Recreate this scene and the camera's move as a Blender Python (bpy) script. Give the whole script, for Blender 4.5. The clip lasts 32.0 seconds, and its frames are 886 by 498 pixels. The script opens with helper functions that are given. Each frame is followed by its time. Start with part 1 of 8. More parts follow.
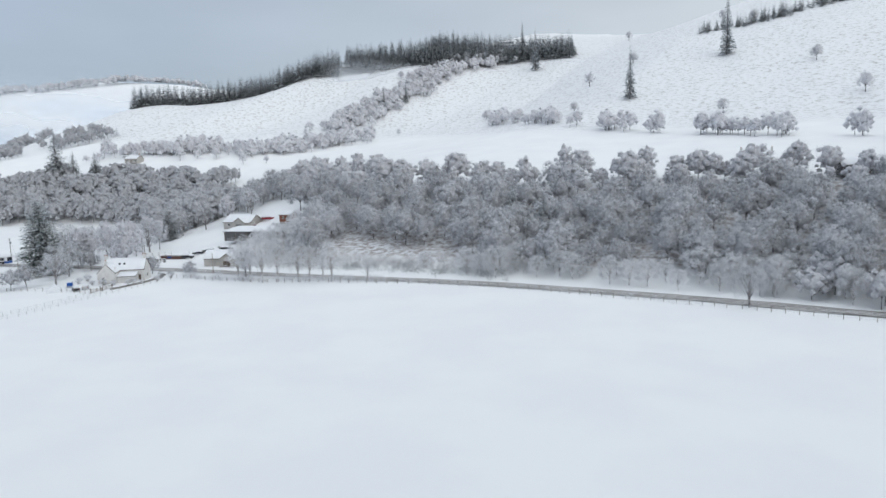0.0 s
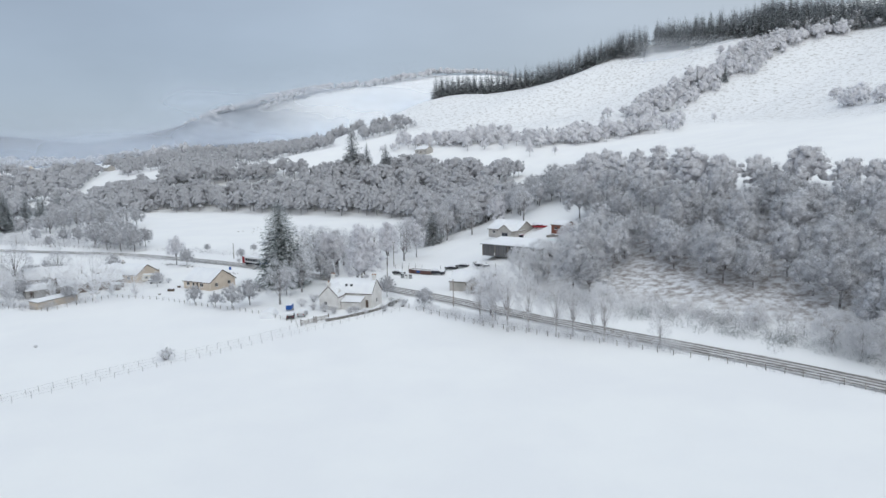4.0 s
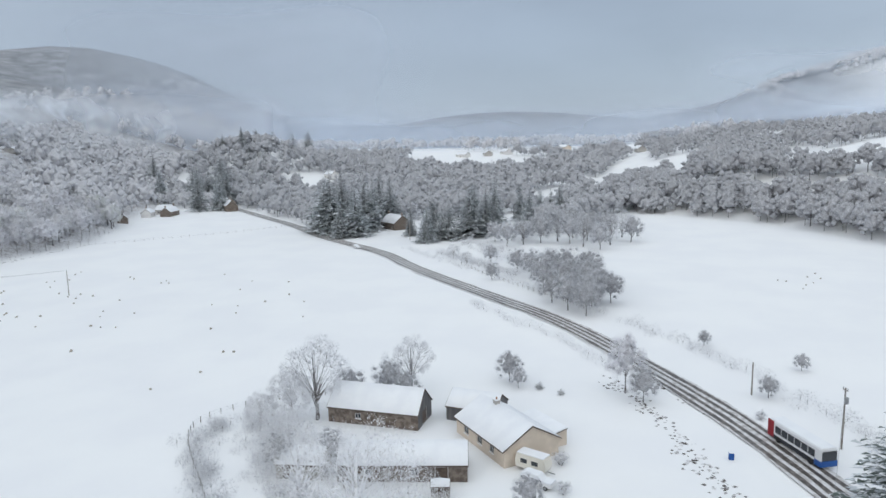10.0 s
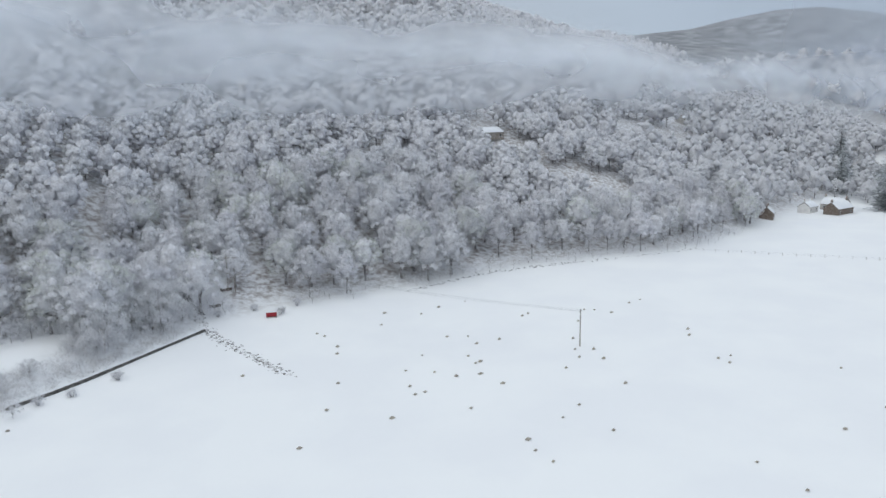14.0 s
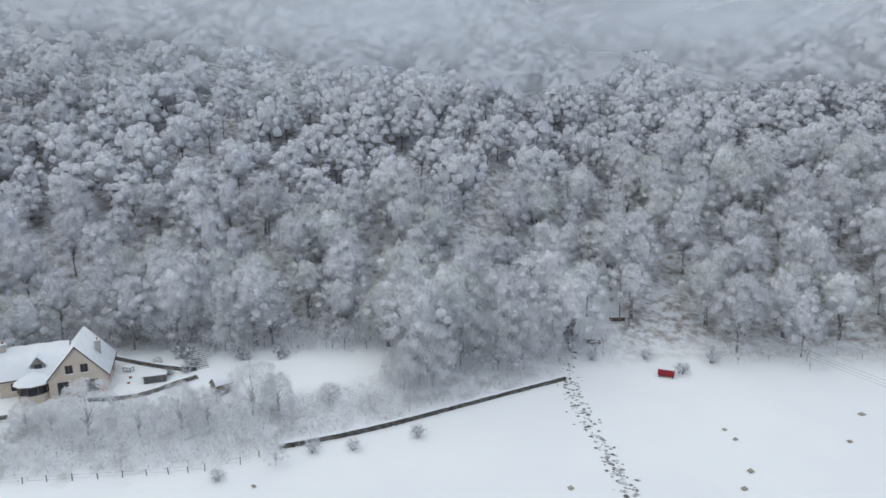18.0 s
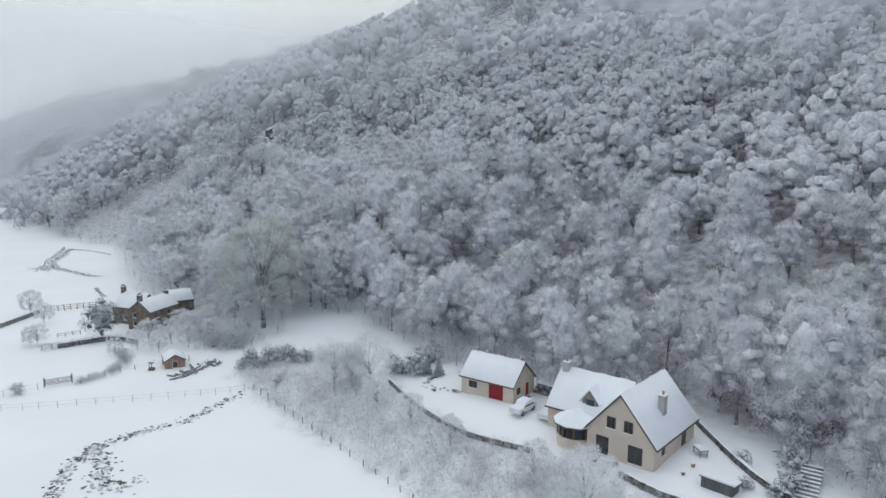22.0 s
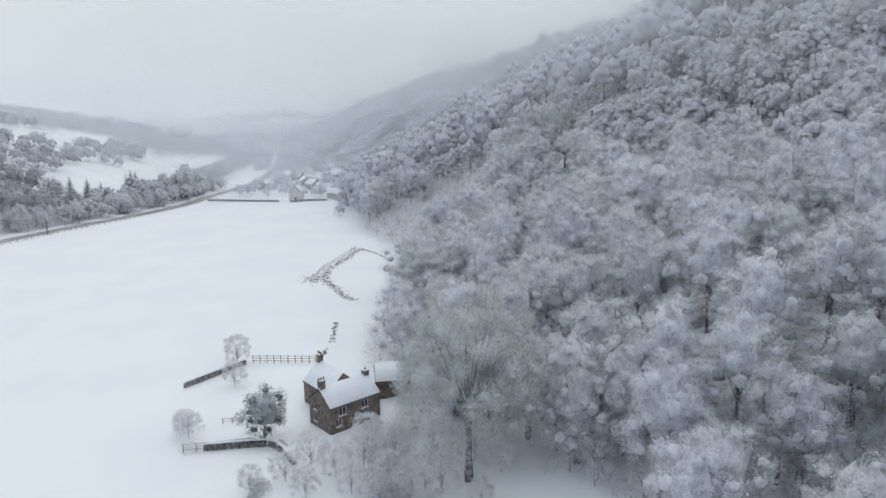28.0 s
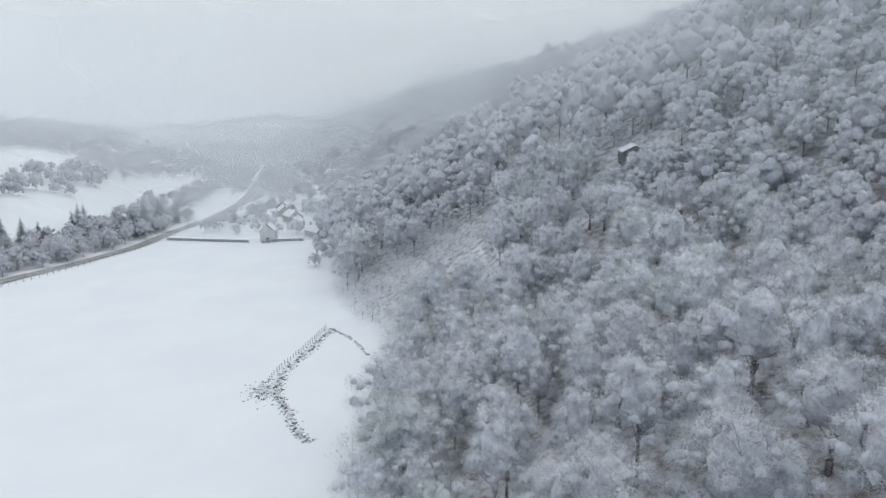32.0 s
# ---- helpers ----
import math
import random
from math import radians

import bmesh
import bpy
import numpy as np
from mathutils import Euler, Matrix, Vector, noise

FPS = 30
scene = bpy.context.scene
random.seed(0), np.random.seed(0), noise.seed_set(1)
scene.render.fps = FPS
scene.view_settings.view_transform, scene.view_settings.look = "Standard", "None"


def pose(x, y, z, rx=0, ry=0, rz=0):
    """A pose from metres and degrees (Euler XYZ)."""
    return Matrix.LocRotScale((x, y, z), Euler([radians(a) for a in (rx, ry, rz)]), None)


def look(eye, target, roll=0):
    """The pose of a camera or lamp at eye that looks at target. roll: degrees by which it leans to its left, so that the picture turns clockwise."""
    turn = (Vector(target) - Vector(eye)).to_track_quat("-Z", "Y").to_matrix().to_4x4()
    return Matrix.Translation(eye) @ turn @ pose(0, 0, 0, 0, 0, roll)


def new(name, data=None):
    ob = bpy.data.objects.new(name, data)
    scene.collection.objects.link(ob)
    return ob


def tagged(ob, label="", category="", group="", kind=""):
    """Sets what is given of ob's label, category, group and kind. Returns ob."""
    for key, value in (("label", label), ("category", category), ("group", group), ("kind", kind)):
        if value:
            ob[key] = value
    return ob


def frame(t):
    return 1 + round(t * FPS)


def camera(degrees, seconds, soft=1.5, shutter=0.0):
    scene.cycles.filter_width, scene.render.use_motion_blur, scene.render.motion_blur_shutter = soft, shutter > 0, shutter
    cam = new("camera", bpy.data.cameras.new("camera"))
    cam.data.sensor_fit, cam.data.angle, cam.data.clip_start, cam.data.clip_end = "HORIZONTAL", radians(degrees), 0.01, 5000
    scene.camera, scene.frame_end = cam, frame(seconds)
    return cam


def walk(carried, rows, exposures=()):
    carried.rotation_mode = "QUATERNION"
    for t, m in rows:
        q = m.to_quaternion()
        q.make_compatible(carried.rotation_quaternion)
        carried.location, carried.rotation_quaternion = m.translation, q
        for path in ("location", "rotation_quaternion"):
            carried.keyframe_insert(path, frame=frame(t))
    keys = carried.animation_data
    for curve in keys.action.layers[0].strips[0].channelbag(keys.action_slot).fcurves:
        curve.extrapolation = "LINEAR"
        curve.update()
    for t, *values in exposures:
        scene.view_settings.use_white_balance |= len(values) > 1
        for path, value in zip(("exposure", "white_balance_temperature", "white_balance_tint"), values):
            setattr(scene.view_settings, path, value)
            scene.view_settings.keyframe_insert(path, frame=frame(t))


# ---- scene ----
cam = camera(65.9, 32.0)
PATH = [
    (0, (101.7, 21.018, 34.041), (100.536, 22.625, 33.789), -1.6),
    (0.5, (99.683, 24.697, 34.223), (98.459, 26.258, 33.969), -1.7),
    (1, (96.579, 28.877, 34.708), (95.301, 30.394, 34.453), -1.6),
    (1.5, (91.82, 35.628, 35.324), (90.461, 37.073, 35.07), -1.4),
    (2, (85.893, 42.765, 35.761), (84.469, 44.146, 35.505), -1.3),
    (2.5, (79.745, 50.111, 36.079), (78.243, 51.406, 35.821), -1.3),
    (3, (72.997, 57.659, 36.51), (71.419, 58.859, 36.247), -1.5),
    (3.5, (65.58, 64.188, 36.789), (63.924, 65.277, 36.525), -1.5),
    (5.5, (32.573, 86.333, 38.703), (30.691, 86.949, 38.425), -1.3),
    (6, (22.498, 91.229, 39.138), (20.58, 91.721, 38.859), -1.5),
    (6.5, (10.849, 95.431, 39.495), (8.903, 95.796, 39.215), -1.4),
    (7, (-1.731, 99.109, 40.254), (-3.7, 99.319, 39.97), -1.4),
    (7.5, (-15.479, 102.056, 41.084), (-17.457, 102.127, 40.797), -1.3),
    (8, (-29.751, 104.053, 41.645), (-31.73, 104.006, 41.356), -1.0),
    (8.5, (-44.537, 105.529, 42.553), (-46.508, 105.366, 42.256), -1.2),
    (9, (-58.638, 105.948, 43.347), (-60.598, 105.685, 43.047), -1.2),
    (9.5, (-73.02, 105.692, 44.198), (-74.962, 105.327, 43.891), -1.3),
    (10, (-87.001, 104.691, 44.899), (-88.917, 104.205, 44.591), -1.2),
    (10.5, (-100.327, 102.724, 45.61), (-102.211, 102.133, 45.295), -1.3),
    (11, (-113.818, 99.997, 45.911), (-115.645, 99.248, 45.594), -1.2),
    (11.5, (-127.415, 96.326, 46.416), (-129.155, 95.394, 46.095), -1.1),
    (12, (-140.783, 91.503, 46.812), (-142.424, 90.407, 46.486), -1.1),
    (12.5, (-152.993, 86.311, 47.074), (-154.476, 85.011, 46.742), -1.1),
    (13, (-164.154, 79.409, 47.508), (-165.397, 77.879, 47.168), -1.0),
    (13.5, (-175.321, 70.487, 47.552), (-176.285, 68.77, 47.201), -0.8),
    (14, (-185.061, 60.311, 47.463), (-185.75, 58.469, 47.099), -0.9),
    (14.5, (-193.183, 49.625, 47.456), (-193.606, 47.707, 47.081), -1.0),
    (16.5, (-202.16, 23.383, 46.489), (-201.991, 21.43, 46.093), -1.0),
    (17, (-202.933, 17.471, 45.769), (-202.606, 15.538, 45.375), -1.3),
    (17.5, (-203.045, 11.235, 44.869), (-202.571, 9.331, 44.482), -1.5),
    (18, (-202.894, 4.88, 44.021), (-202.256, 3.023, 43.64), -1.4),
    (18.5, (-202.116, -1.209, 43.174), (-201.311, -3.001, 42.802), -1.3),
    (19, (-200.86, -7.096, 42.302), (-199.89, -8.807, 41.941), -1.3),
    (19.5, (-199.486, -12.858, 41.001), (-198.332, -14.455, 40.661), -1.1),
    (20, (-197.257, -18.798, 39.904), (-195.899, -20.23, 39.582), -0.8),
    (20.5, (-194.879, -24.66, 38.861), (-193.338, -25.898, 38.554), -0.7),
    (21, (-192.078, -29.977, 38.06), (-190.369, -30.974, 37.767), -0.4),
    (21.5, (-188.7, -34.583, 37.743), (-186.844, -35.27, 37.453), 0.1),
    (22, (-184.795, -39.217, 38.147), (-182.845, -39.542, 37.843), 0.2),
    (22.5, (-179.991, -43.643, 38.35), (-178.017, -43.604, 38.031), -0.0),
    (23, (-175.324, -47.039, 38.657), (-173.366, -46.8, 38.327), 0.1),
    (23.5, (-170.212, -49.456, 39.152), (-168.256, -49.216, 38.812), 0.1),
    (24, (-164.882, -51.203, 39.508), (-162.927, -50.963, 39.158), 0.0),
    (24.5, (-160.147, -52.032, 40.101), (-158.236, -51.565, 39.741), -0.1),
    (25, (-154.037, -53.069, 40.214), (-152.188, -52.401, 39.846), -0.2),
    (25.5, (-148.556, -53.584, 40.86), (-146.712, -52.907, 40.484), -0.5),
    (27.5, (-125.488, -50.864, 43.28), (-123.651, -50.18, 42.882), -0.9),
    (28, (-119.31, -48.878, 44.949), (-117.474, -48.195, 44.547), -0.8),
    (28.5, (-113.402, -47.106, 46.698), (-111.567, -46.423, 46.292), -0.8),
    (29, (-107.56, -45.261, 48.249), (-105.724, -44.581, 47.84), -0.8),
    (29.5, (-101.861, -43.271, 49.748), (-100.025, -42.592, 49.338), -0.9),
    (30, (-96.36, -41.069, 51.322), (-94.523, -40.394, 50.909), -1.0),
    (30.5, (-90.907, -39.103, 53.048), (-89.07, -38.429, 52.634), -1.0),
    (31, (-84.461, -37.314, 54.349), (-82.624, -36.637, 53.937), -0.9),
    (31.5, (-78.422, -34.946, 55.679), (-76.585, -34.27, 55.269), -0.9),
    (32, (-72.379, -33.1, 56.455), (-70.541, -32.423, 56.052), -0.6),
]
EXPO = [(0, 0.0), (32, 0.0)]
walk(cam, [(t, look(eye, target, roll)) for t, eye, target, roll in PATH], EXPO)

# ---- sky and light ----
world = bpy.data.worlds.new("overcast_sky")
scene.world = world
world.use_nodes = True
wn, wl = world.node_tree.nodes, world.node_tree.links
wn.clear()
w_out = wn.new("ShaderNodeOutputWorld")
w_bg = wn.new("ShaderNodeBackground")
w_sky = wn.new("ShaderNodeTexSky")
w_sky.sky_type, w_sky.sun_disc = "NISHITA", False
w_sky.sun_elevation, w_sky.sun_rotation = radians(22), radians(120)
w_tc = wn.new("ShaderNodeTexCoord")
w_sep = wn.new("ShaderNodeSeparateXYZ")
w_map = wn.new("ShaderNodeMapping")
w_map.inputs["Scale"].default_value = (1.0, 1.0, 3.2)
w_noise = wn.new("ShaderNodeTexNoise")
w_noise.inputs["Scale"].default_value, w_noise.inputs["Detail"].default_value = 2.2, 5.0
w_dot = wn.new("ShaderNodeVectorMath")
w_dot.operation = "DOT_PRODUCT"
w_dot.inputs[1].default_value = (0.94, 0.2, 0.25)
w_az = wn.new("ShaderNodeMapRange")
w_az.inputs["From Min"].default_value, w_az.inputs["From Max"].default_value = -0.85, 0.75
w_col = wn.new("ShaderNodeMix")
w_col.data_type = "RGBA"
w_col.inputs[6].default_value = (0.33, 0.4, 0.50, 1)
w_col.inputs[7].default_value = (0.762, 0.797, 0.806, 1)
w_dk = wn.new("ShaderNodeMapRange")
w_dk.inputs["From Min"].default_value, w_dk.inputs["From Max"].default_value = 0.3, 0.7
w_dk.inputs["To Min"].default_value, w_dk.inputs["To Max"].default_value = 0.9, 1.08
w_mul = wn.new("ShaderNodeVectorMath")
w_mul.operation = "SCALE"
w_up = wn.new("ShaderNodeMapRange")
w_up.inputs["From Min"].default_value, w_up.inputs["From Max"].default_value = 0.22, 0.95
w_up.inputs["To Min"].default_value, w_up.inputs["To Max"].default_value = 1.0, 1.55
w_k = wn.new("ShaderNodeMath")
w_k.operation = "MULTIPLY"
w_sks = wn.new("ShaderNodeVectorMath")
w_sks.operation = "SCALE"
w_sks.inputs["Scale"].default_value = 0.012
w_add = wn.new("ShaderNodeVectorMath")
w_add.operation = "ADD"
wl.new(w_tc.outputs["Generated"], w_map.inputs["Vector"])
wl.new(w_map.outputs[0], w_noise.inputs["Vector"])
wl.new(w_tc.outputs["Generated"], w_dot.inputs[0])
wl.new(w_dot.outputs["Value"], w_az.inputs["Value"])
wl.new(w_az.outputs[0], w_col.inputs[0])
wl.new(w_noise.outputs["Fac"], w_dk.inputs["Value"])
wl.new(w_col.outputs[2], w_mul.inputs[0])
wl.new(w_tc.outputs["Generated"], w_sep.inputs[0])
wl.new(w_sep.outputs["Z"], w_up.inputs["Value"])
wl.new(w_dk.outputs[0], w_k.inputs[0])
wl.new(w_up.outputs[0], w_k.inputs[1])
wl.new(w_k.outputs[0], w_mul.inputs["Scale"])
wl.new(w_sky.outputs[0], w_sks.inputs[0])
wl.new(w_sks.outputs[0], w_add.inputs[0])
wl.new(w_mul.outputs[0], w_add.inputs[1])
wl.new(w_add.outputs[0], w_bg.inputs["Color"])
w_bg.inputs["Strength"].default_value = 1.0
wl.new(w_bg.outputs[0], w_out.inputs["Surface"])
sun_data = bpy.data.lights.new("sun", "SUN")
sun_data.energy, sun_data.angle, sun_data.color = 0.45, radians(25), (1.0, 0.98, 0.95)
sun = new("sun", sun_data)
sun.matrix_world = look((0, 0, 300), (-200, 115, 220))


# ---- materials ----
def material(name, base, rough=0.8, second=None, scale=1.0, detail=4.0, bump=0.0, bump_scale=None, spec=0.3, metal=0.0, per_object=0.0,
             island=None, island_lo=0.35, island_hi=0.65, stretch=(1, 1, 1), lo=0.4, hi=0.6, thin=0.0):
    """A noise-varied surface; second: the colour it varies to; island: a colour that single leaves take."""
    m = bpy.data.materials.new(name)
    m.use_nodes = True
    n, l = m.node_tree.nodes, m.node_tree.links
    b = n["Principled BSDF"]
    b.inputs["Roughness"].default_value, b.inputs["Metallic"].default_value = rough, metal
    b.inputs["Specular IOR Level"].default_value = spec
    b.inputs["Base Color"].default_value = (*base, 1)
    tc = n.new("ShaderNodeTexCoord")
    mp = n.new("ShaderNodeMapping")
    mp.inputs["Scale"].default_value = stretch
    l.new(tc.outputs["Object"], mp.inputs["Vector"])
    colour = None
    if second:
        no = n.new("ShaderNodeTexNoise")
        no.inputs["Scale"].default_value, no.inputs["Detail"].default_value = scale, detail
        l.new(mp.outputs[0], no.inputs["Vector"])
        mr = n.new("ShaderNodeMapRange")
        mr.inputs["From Min"].default_value, mr.inputs["From Max"].default_value = lo, hi
        l.new(no.outputs["Fac"], mr.inputs["Value"])
        mx = n.new("ShaderNodeMix")
        mx.data_type = "RGBA"
        mx.inputs[6].default_value, mx.inputs[7].default_value = (*base, 1), (*second, 1)
        l.new(mr.outputs[0], mx.inputs[0])
        colour = mx.outputs[2]
    if island:
        ge = n.new("ShaderNodeNewGeometry")
        mr = n.new("ShaderNodeMapRange")
        mr.inputs["From Min"].default_value, mr.inputs["From Max"].default_value = island_lo, island_hi
        l.new(ge.outputs["Random Per Island"], mr.inputs["Value"])
        mx = n.new("ShaderNodeMix")
        mx.data_type = "RGBA"
        if colour:
            l.new(colour, mx.inputs[6])
        else:
            mx.inputs[6].default_value = (*base, 1)
        mx.inputs[7].default_value = (*island, 1)
        l.new(mr.outputs[0], mx.inputs[0])
        colour = mx.outputs[2]
    if per_object:
        oi = n.new("ShaderNodeObjectInfo")
        mr = n.new("ShaderNodeMapRange")
        mr.inputs["To Min"].default_value, mr.inputs["To Max"].default_value = 1 - per_object, 1 + per_object
        l.new(oi.outputs["Random"], mr.inputs["Value"])
        sc = n.new("ShaderNodeVectorMath")
        sc.operation = "SCALE"
        if colour:
            l.new(colour, sc.inputs[0])
        else:
            sc.inputs[0].default_value = base
        l.new(mr.outputs[0], sc.inputs["Scale"])
        colour = sc.outputs[0]
    if colour:
        l.new(colour, b.inputs["Base Color"])
    if bump:
        no = n.new("ShaderNodeTexNoise")
        no.inputs["Scale"].default_value, no.inputs["Detail"].default_value = bump_scale or scale * 4, 5.0
        l.new(mp.outputs[0], no.inputs["Vector"])
        bp = n.new("ShaderNodeBump")
        bp.inputs["Strength"].default_value, bp.inputs["Distance"].default_value = bump, 0.1
        l.new(no.outputs["Fac"], bp.inputs["Height"])
        l.new(bp.outputs[0], b.inputs["Normal"])
    if thin:
        tl = n.new("ShaderNodeBsdfTranslucent")
        if colour:
            l.new(colour, tl.inputs["Color"])
        ms = n.new("ShaderNodeMixShader")
        ms.inputs[0].default_value = thin
        l.new(b.outputs[0], ms.inputs[1])
        l.new(tl.outputs[0], ms.inputs[2])
        l.new(ms.outputs[0], n["Material Output"].inputs["Surface"])
    return m


def mist_material(name, colour, density, scale, seed, height_fade, thinnest, ends):
    """Thin cloud: lets most light through, thinning out to its rims (u across, v up) and in uneven wisps."""
    m = bpy.data.materials.new(name)
    m.use_nodes = True
    n, l = m.node_tree.nodes, m.node_tree.links
    n.clear()
    out, tr, em, mix = (n.new(k) for k in ("ShaderNodeOutputMaterial", "ShaderNodeBsdfTransparent", "ShaderNodeBsdfDiffuse", "ShaderNodeMixShader"))
    em.inputs["Color"].default_value = (*colour, 1)
    tl = n.new("ShaderNodeBsdfTranslucent")
    tl.inputs["Color"].default_value = (*colour, 1)
    both = n.new("ShaderNodeAddShader")
    l.new(em.outputs[0], both.inputs[0])
    l.new(tl.outputs[0], both.inputs[1])
    uv = n.new("ShaderNodeUVMap")
    sp = n.new("ShaderNodeSeparateXYZ")
    l.new(uv.outputs[0], sp.inputs[0])

    def rim(socket, width):
        a = n.new("ShaderNodeMapRange")
        a.interpolation_type = "SMOOTHERSTEP"
        a.inputs["From Max"].default_value = width
        l.new(socket, a.inputs["Value"])
        c = n.new("ShaderNodeMapRange")
        c.interpolation_type = "SMOOTHERSTEP"
        c.inputs["From Min"].default_value, c.inputs["From Max"].default_value = 1.0, 1.0 - width
        l.new(socket, c.inputs["Value"])
        d = n.new("ShaderNodeMath")
        d.operation = "MULTIPLY"
        l.new(a.outputs[0], d.inputs[0])
        l.new(c.outputs[0], d.inputs[1])
        return d.outputs[0]

    tc = n.new("ShaderNodeTexCoord")
    mp = n.new("ShaderNodeMapping")
    mp.inputs["Location"].default_value = (seed * 7.3, seed * 3.1, seed)
    mp.inputs["Scale"].default_value = (1, 1, 2.5)
    l.new(tc.outputs["Object"], mp.inputs["Vector"])
    no = n.new("ShaderNodeTexNoise")
    no.inputs["Scale"].default_value, no.inputs["Detail"].default_value, no.inputs["Roughness"].default_value = scale, 2.0, 0.5
    l.new(mp.outputs[0], no.inputs["Vector"])
    nr = n.new("ShaderNodeMapRange")
    nr.inputs["From Min"].default_value, nr.inputs["From Max"].default_value = 0.32, 0.68
    nr.inputs["To Min"].default_value, nr.inputs["To Max"].default_value = thinnest, 1.0
    l.new(no.outputs["Fac"], nr.inputs["Value"])
    value = nr.outputs[0]
    for socket in (rim(sp.outputs[0], ends), rim(sp.outputs[1], height_fade)):
        mu = n.new("ShaderNodeMath")
        mu.operation = "MULTIPLY"
        l.new(value, mu.inputs[0])
        l.new(socket, mu.inputs[1])
        value = mu.outputs[0]
    mu = n.new("ShaderNodeMath")
    mu.operation = "MULTIPLY"
    mu.inputs[1].default_value = density
    l.new(value, mu.inputs[0])
    l.new(mu.outputs[0], mix.inputs[0])
    l.new(tr.outputs[0], mix.inputs[1])
    l.new(both.outputs[0], mix.inputs[2])
    l.new(mix.outputs[0], out.inputs["Surface"])
    return m


SNOW_ROOF = material("roof_snow", (0.84, 0.86, 0.89), 0.6, (0.8, 0.82, 0.86), 0.4, 5, 0.2, 2.0, 0.2)
FROST = material("rimed_twigs", (0.92, 0.925, 0.95), 0.8, (0.86, 0.87, 0.9), 0.25, 4, island=(0.74, 0.74, 0.765), island_lo=0.6, island_hi=1.0, per_object=0.07, thin=0.3)
FROST_MAUVE = material("rimed_birch_twigs", (0.91, 0.915, 0.95), 0.8, (0.82, 0.82, 0.87), 0.3, 4, island=(0.7, 0.685, 0.725), island_lo=0.6, island_hi=1.05, per_object=0.08, thin=0.3)
FROST_GREEN = material("rimed_mossy_twigs", (0.88, 0.905, 0.9), 0.8, (0.74, 0.775, 0.73), 0.25, 4, island=(0.6, 0.62, 0.56), island_lo=0.55, island_hi=1.0, per_object=0.08, thin=0.3)
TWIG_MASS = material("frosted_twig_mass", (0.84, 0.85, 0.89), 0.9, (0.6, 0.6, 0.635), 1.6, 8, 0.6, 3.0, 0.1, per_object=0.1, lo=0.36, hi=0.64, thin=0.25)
WHITE_LIMB = material("snow_lined_limbs", (0.84, 0.85, 0.88), 0.8, (0.4, 0.385, 0.38), 1.4, 5, 0.4, 6, lo=0.5, hi=0.68)
PALE_STONE = material("grey_weathered_stone", (0.34, 0.34, 0.345), 0.95, (0.5, 0.5, 0.51), 1.0, 6, 0.4, 3)
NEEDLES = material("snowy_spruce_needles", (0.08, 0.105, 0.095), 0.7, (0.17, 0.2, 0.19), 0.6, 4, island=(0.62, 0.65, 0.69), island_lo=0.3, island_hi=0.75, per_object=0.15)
# Paler and bluer than NEEDLES: mist over far conifers is put into the colour.
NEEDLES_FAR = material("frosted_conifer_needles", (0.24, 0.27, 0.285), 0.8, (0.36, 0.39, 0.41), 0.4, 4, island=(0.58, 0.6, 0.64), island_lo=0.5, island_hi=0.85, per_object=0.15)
PINE = material("pine_needles", (0.1, 0.15, 0.13), 0.7, (0.2, 0.25, 0.23), 0.8, 4, island=(0.6, 0.62, 0.66), island_lo=0.65, island_hi=0.8)
BARK = material("rimed_dark_bark", (0.13, 0.115, 0.11), 0.9, (0.42, 0.42, 0.44), 1.5, 5, 0.4, 6)
# Darker copy of the rime: the northern woods' dimmer tone is put into colour.
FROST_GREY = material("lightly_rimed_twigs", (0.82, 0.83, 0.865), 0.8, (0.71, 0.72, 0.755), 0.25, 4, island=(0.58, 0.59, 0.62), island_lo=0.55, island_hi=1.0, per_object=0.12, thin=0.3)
# Less frost inside the crowns, and the shade there, both put into this colour.
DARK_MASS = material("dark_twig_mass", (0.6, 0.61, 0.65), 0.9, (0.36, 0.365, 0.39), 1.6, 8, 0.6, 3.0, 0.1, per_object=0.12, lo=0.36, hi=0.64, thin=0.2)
NEEDLES_FROSTED = material("frosted_spruce_needles", (0.2, 0.23, 0.235), 0.7, (0.33, 0.36, 0.37), 0.6, 4, island=(0.72, 0.74, 0.78), island_lo=0.3, island_hi=0.8, per_object=0.15)
RIMED_LIMB = material("frosted_limbs", (0.7, 0.7, 0.73), 0.9, (0.3, 0.28, 0.27), 1.2, 5, 0.4, 6)
HARL = material("cream_render", (0.68, 0.59, 0.5), 0.9, (0.6, 0.52, 0.44), 0.5, 6, 0.2, 12)
WHITE_HARL = material("white_render", (0.76, 0.75, 0.74), 0.9, (0.66, 0.65, 0.64), 0.5, 6, 0.2, 12)
GREY_HARL = material("grey_render", (0.47, 0.45, 0.43), 0.9, (0.38, 0.37, 0.35), 0.5, 6, 0.2, 12)
STONE = material("brown_rubble_stone", (0.13, 0.105, 0.09), 0.9, (0.25, 0.21, 0.18), 1.6, 8, 0.5, 3)
DRYSTONE = material("dark_dry_stone", (0.1, 0.095, 0.09), 0.95, (0.3, 0.29, 0.28), 2.0, 8, 0.6, 3, per_object=0.35)
GLASS = material("window_glass", (0.03, 0.035, 0.045), 0.08, spec=0.6)
FRAME_WHITE = material("white_window_frame", (0.75, 0.75, 0.74), 0.5)
FRAME_BROWN = material("brown_window_frame", (0.16, 0.1, 0.07), 0.5)
TRIM = material("dark_barge_board", (0.09, 0.065, 0.055), 0.6, (0.13, 0.1, 0.08), 2.0)
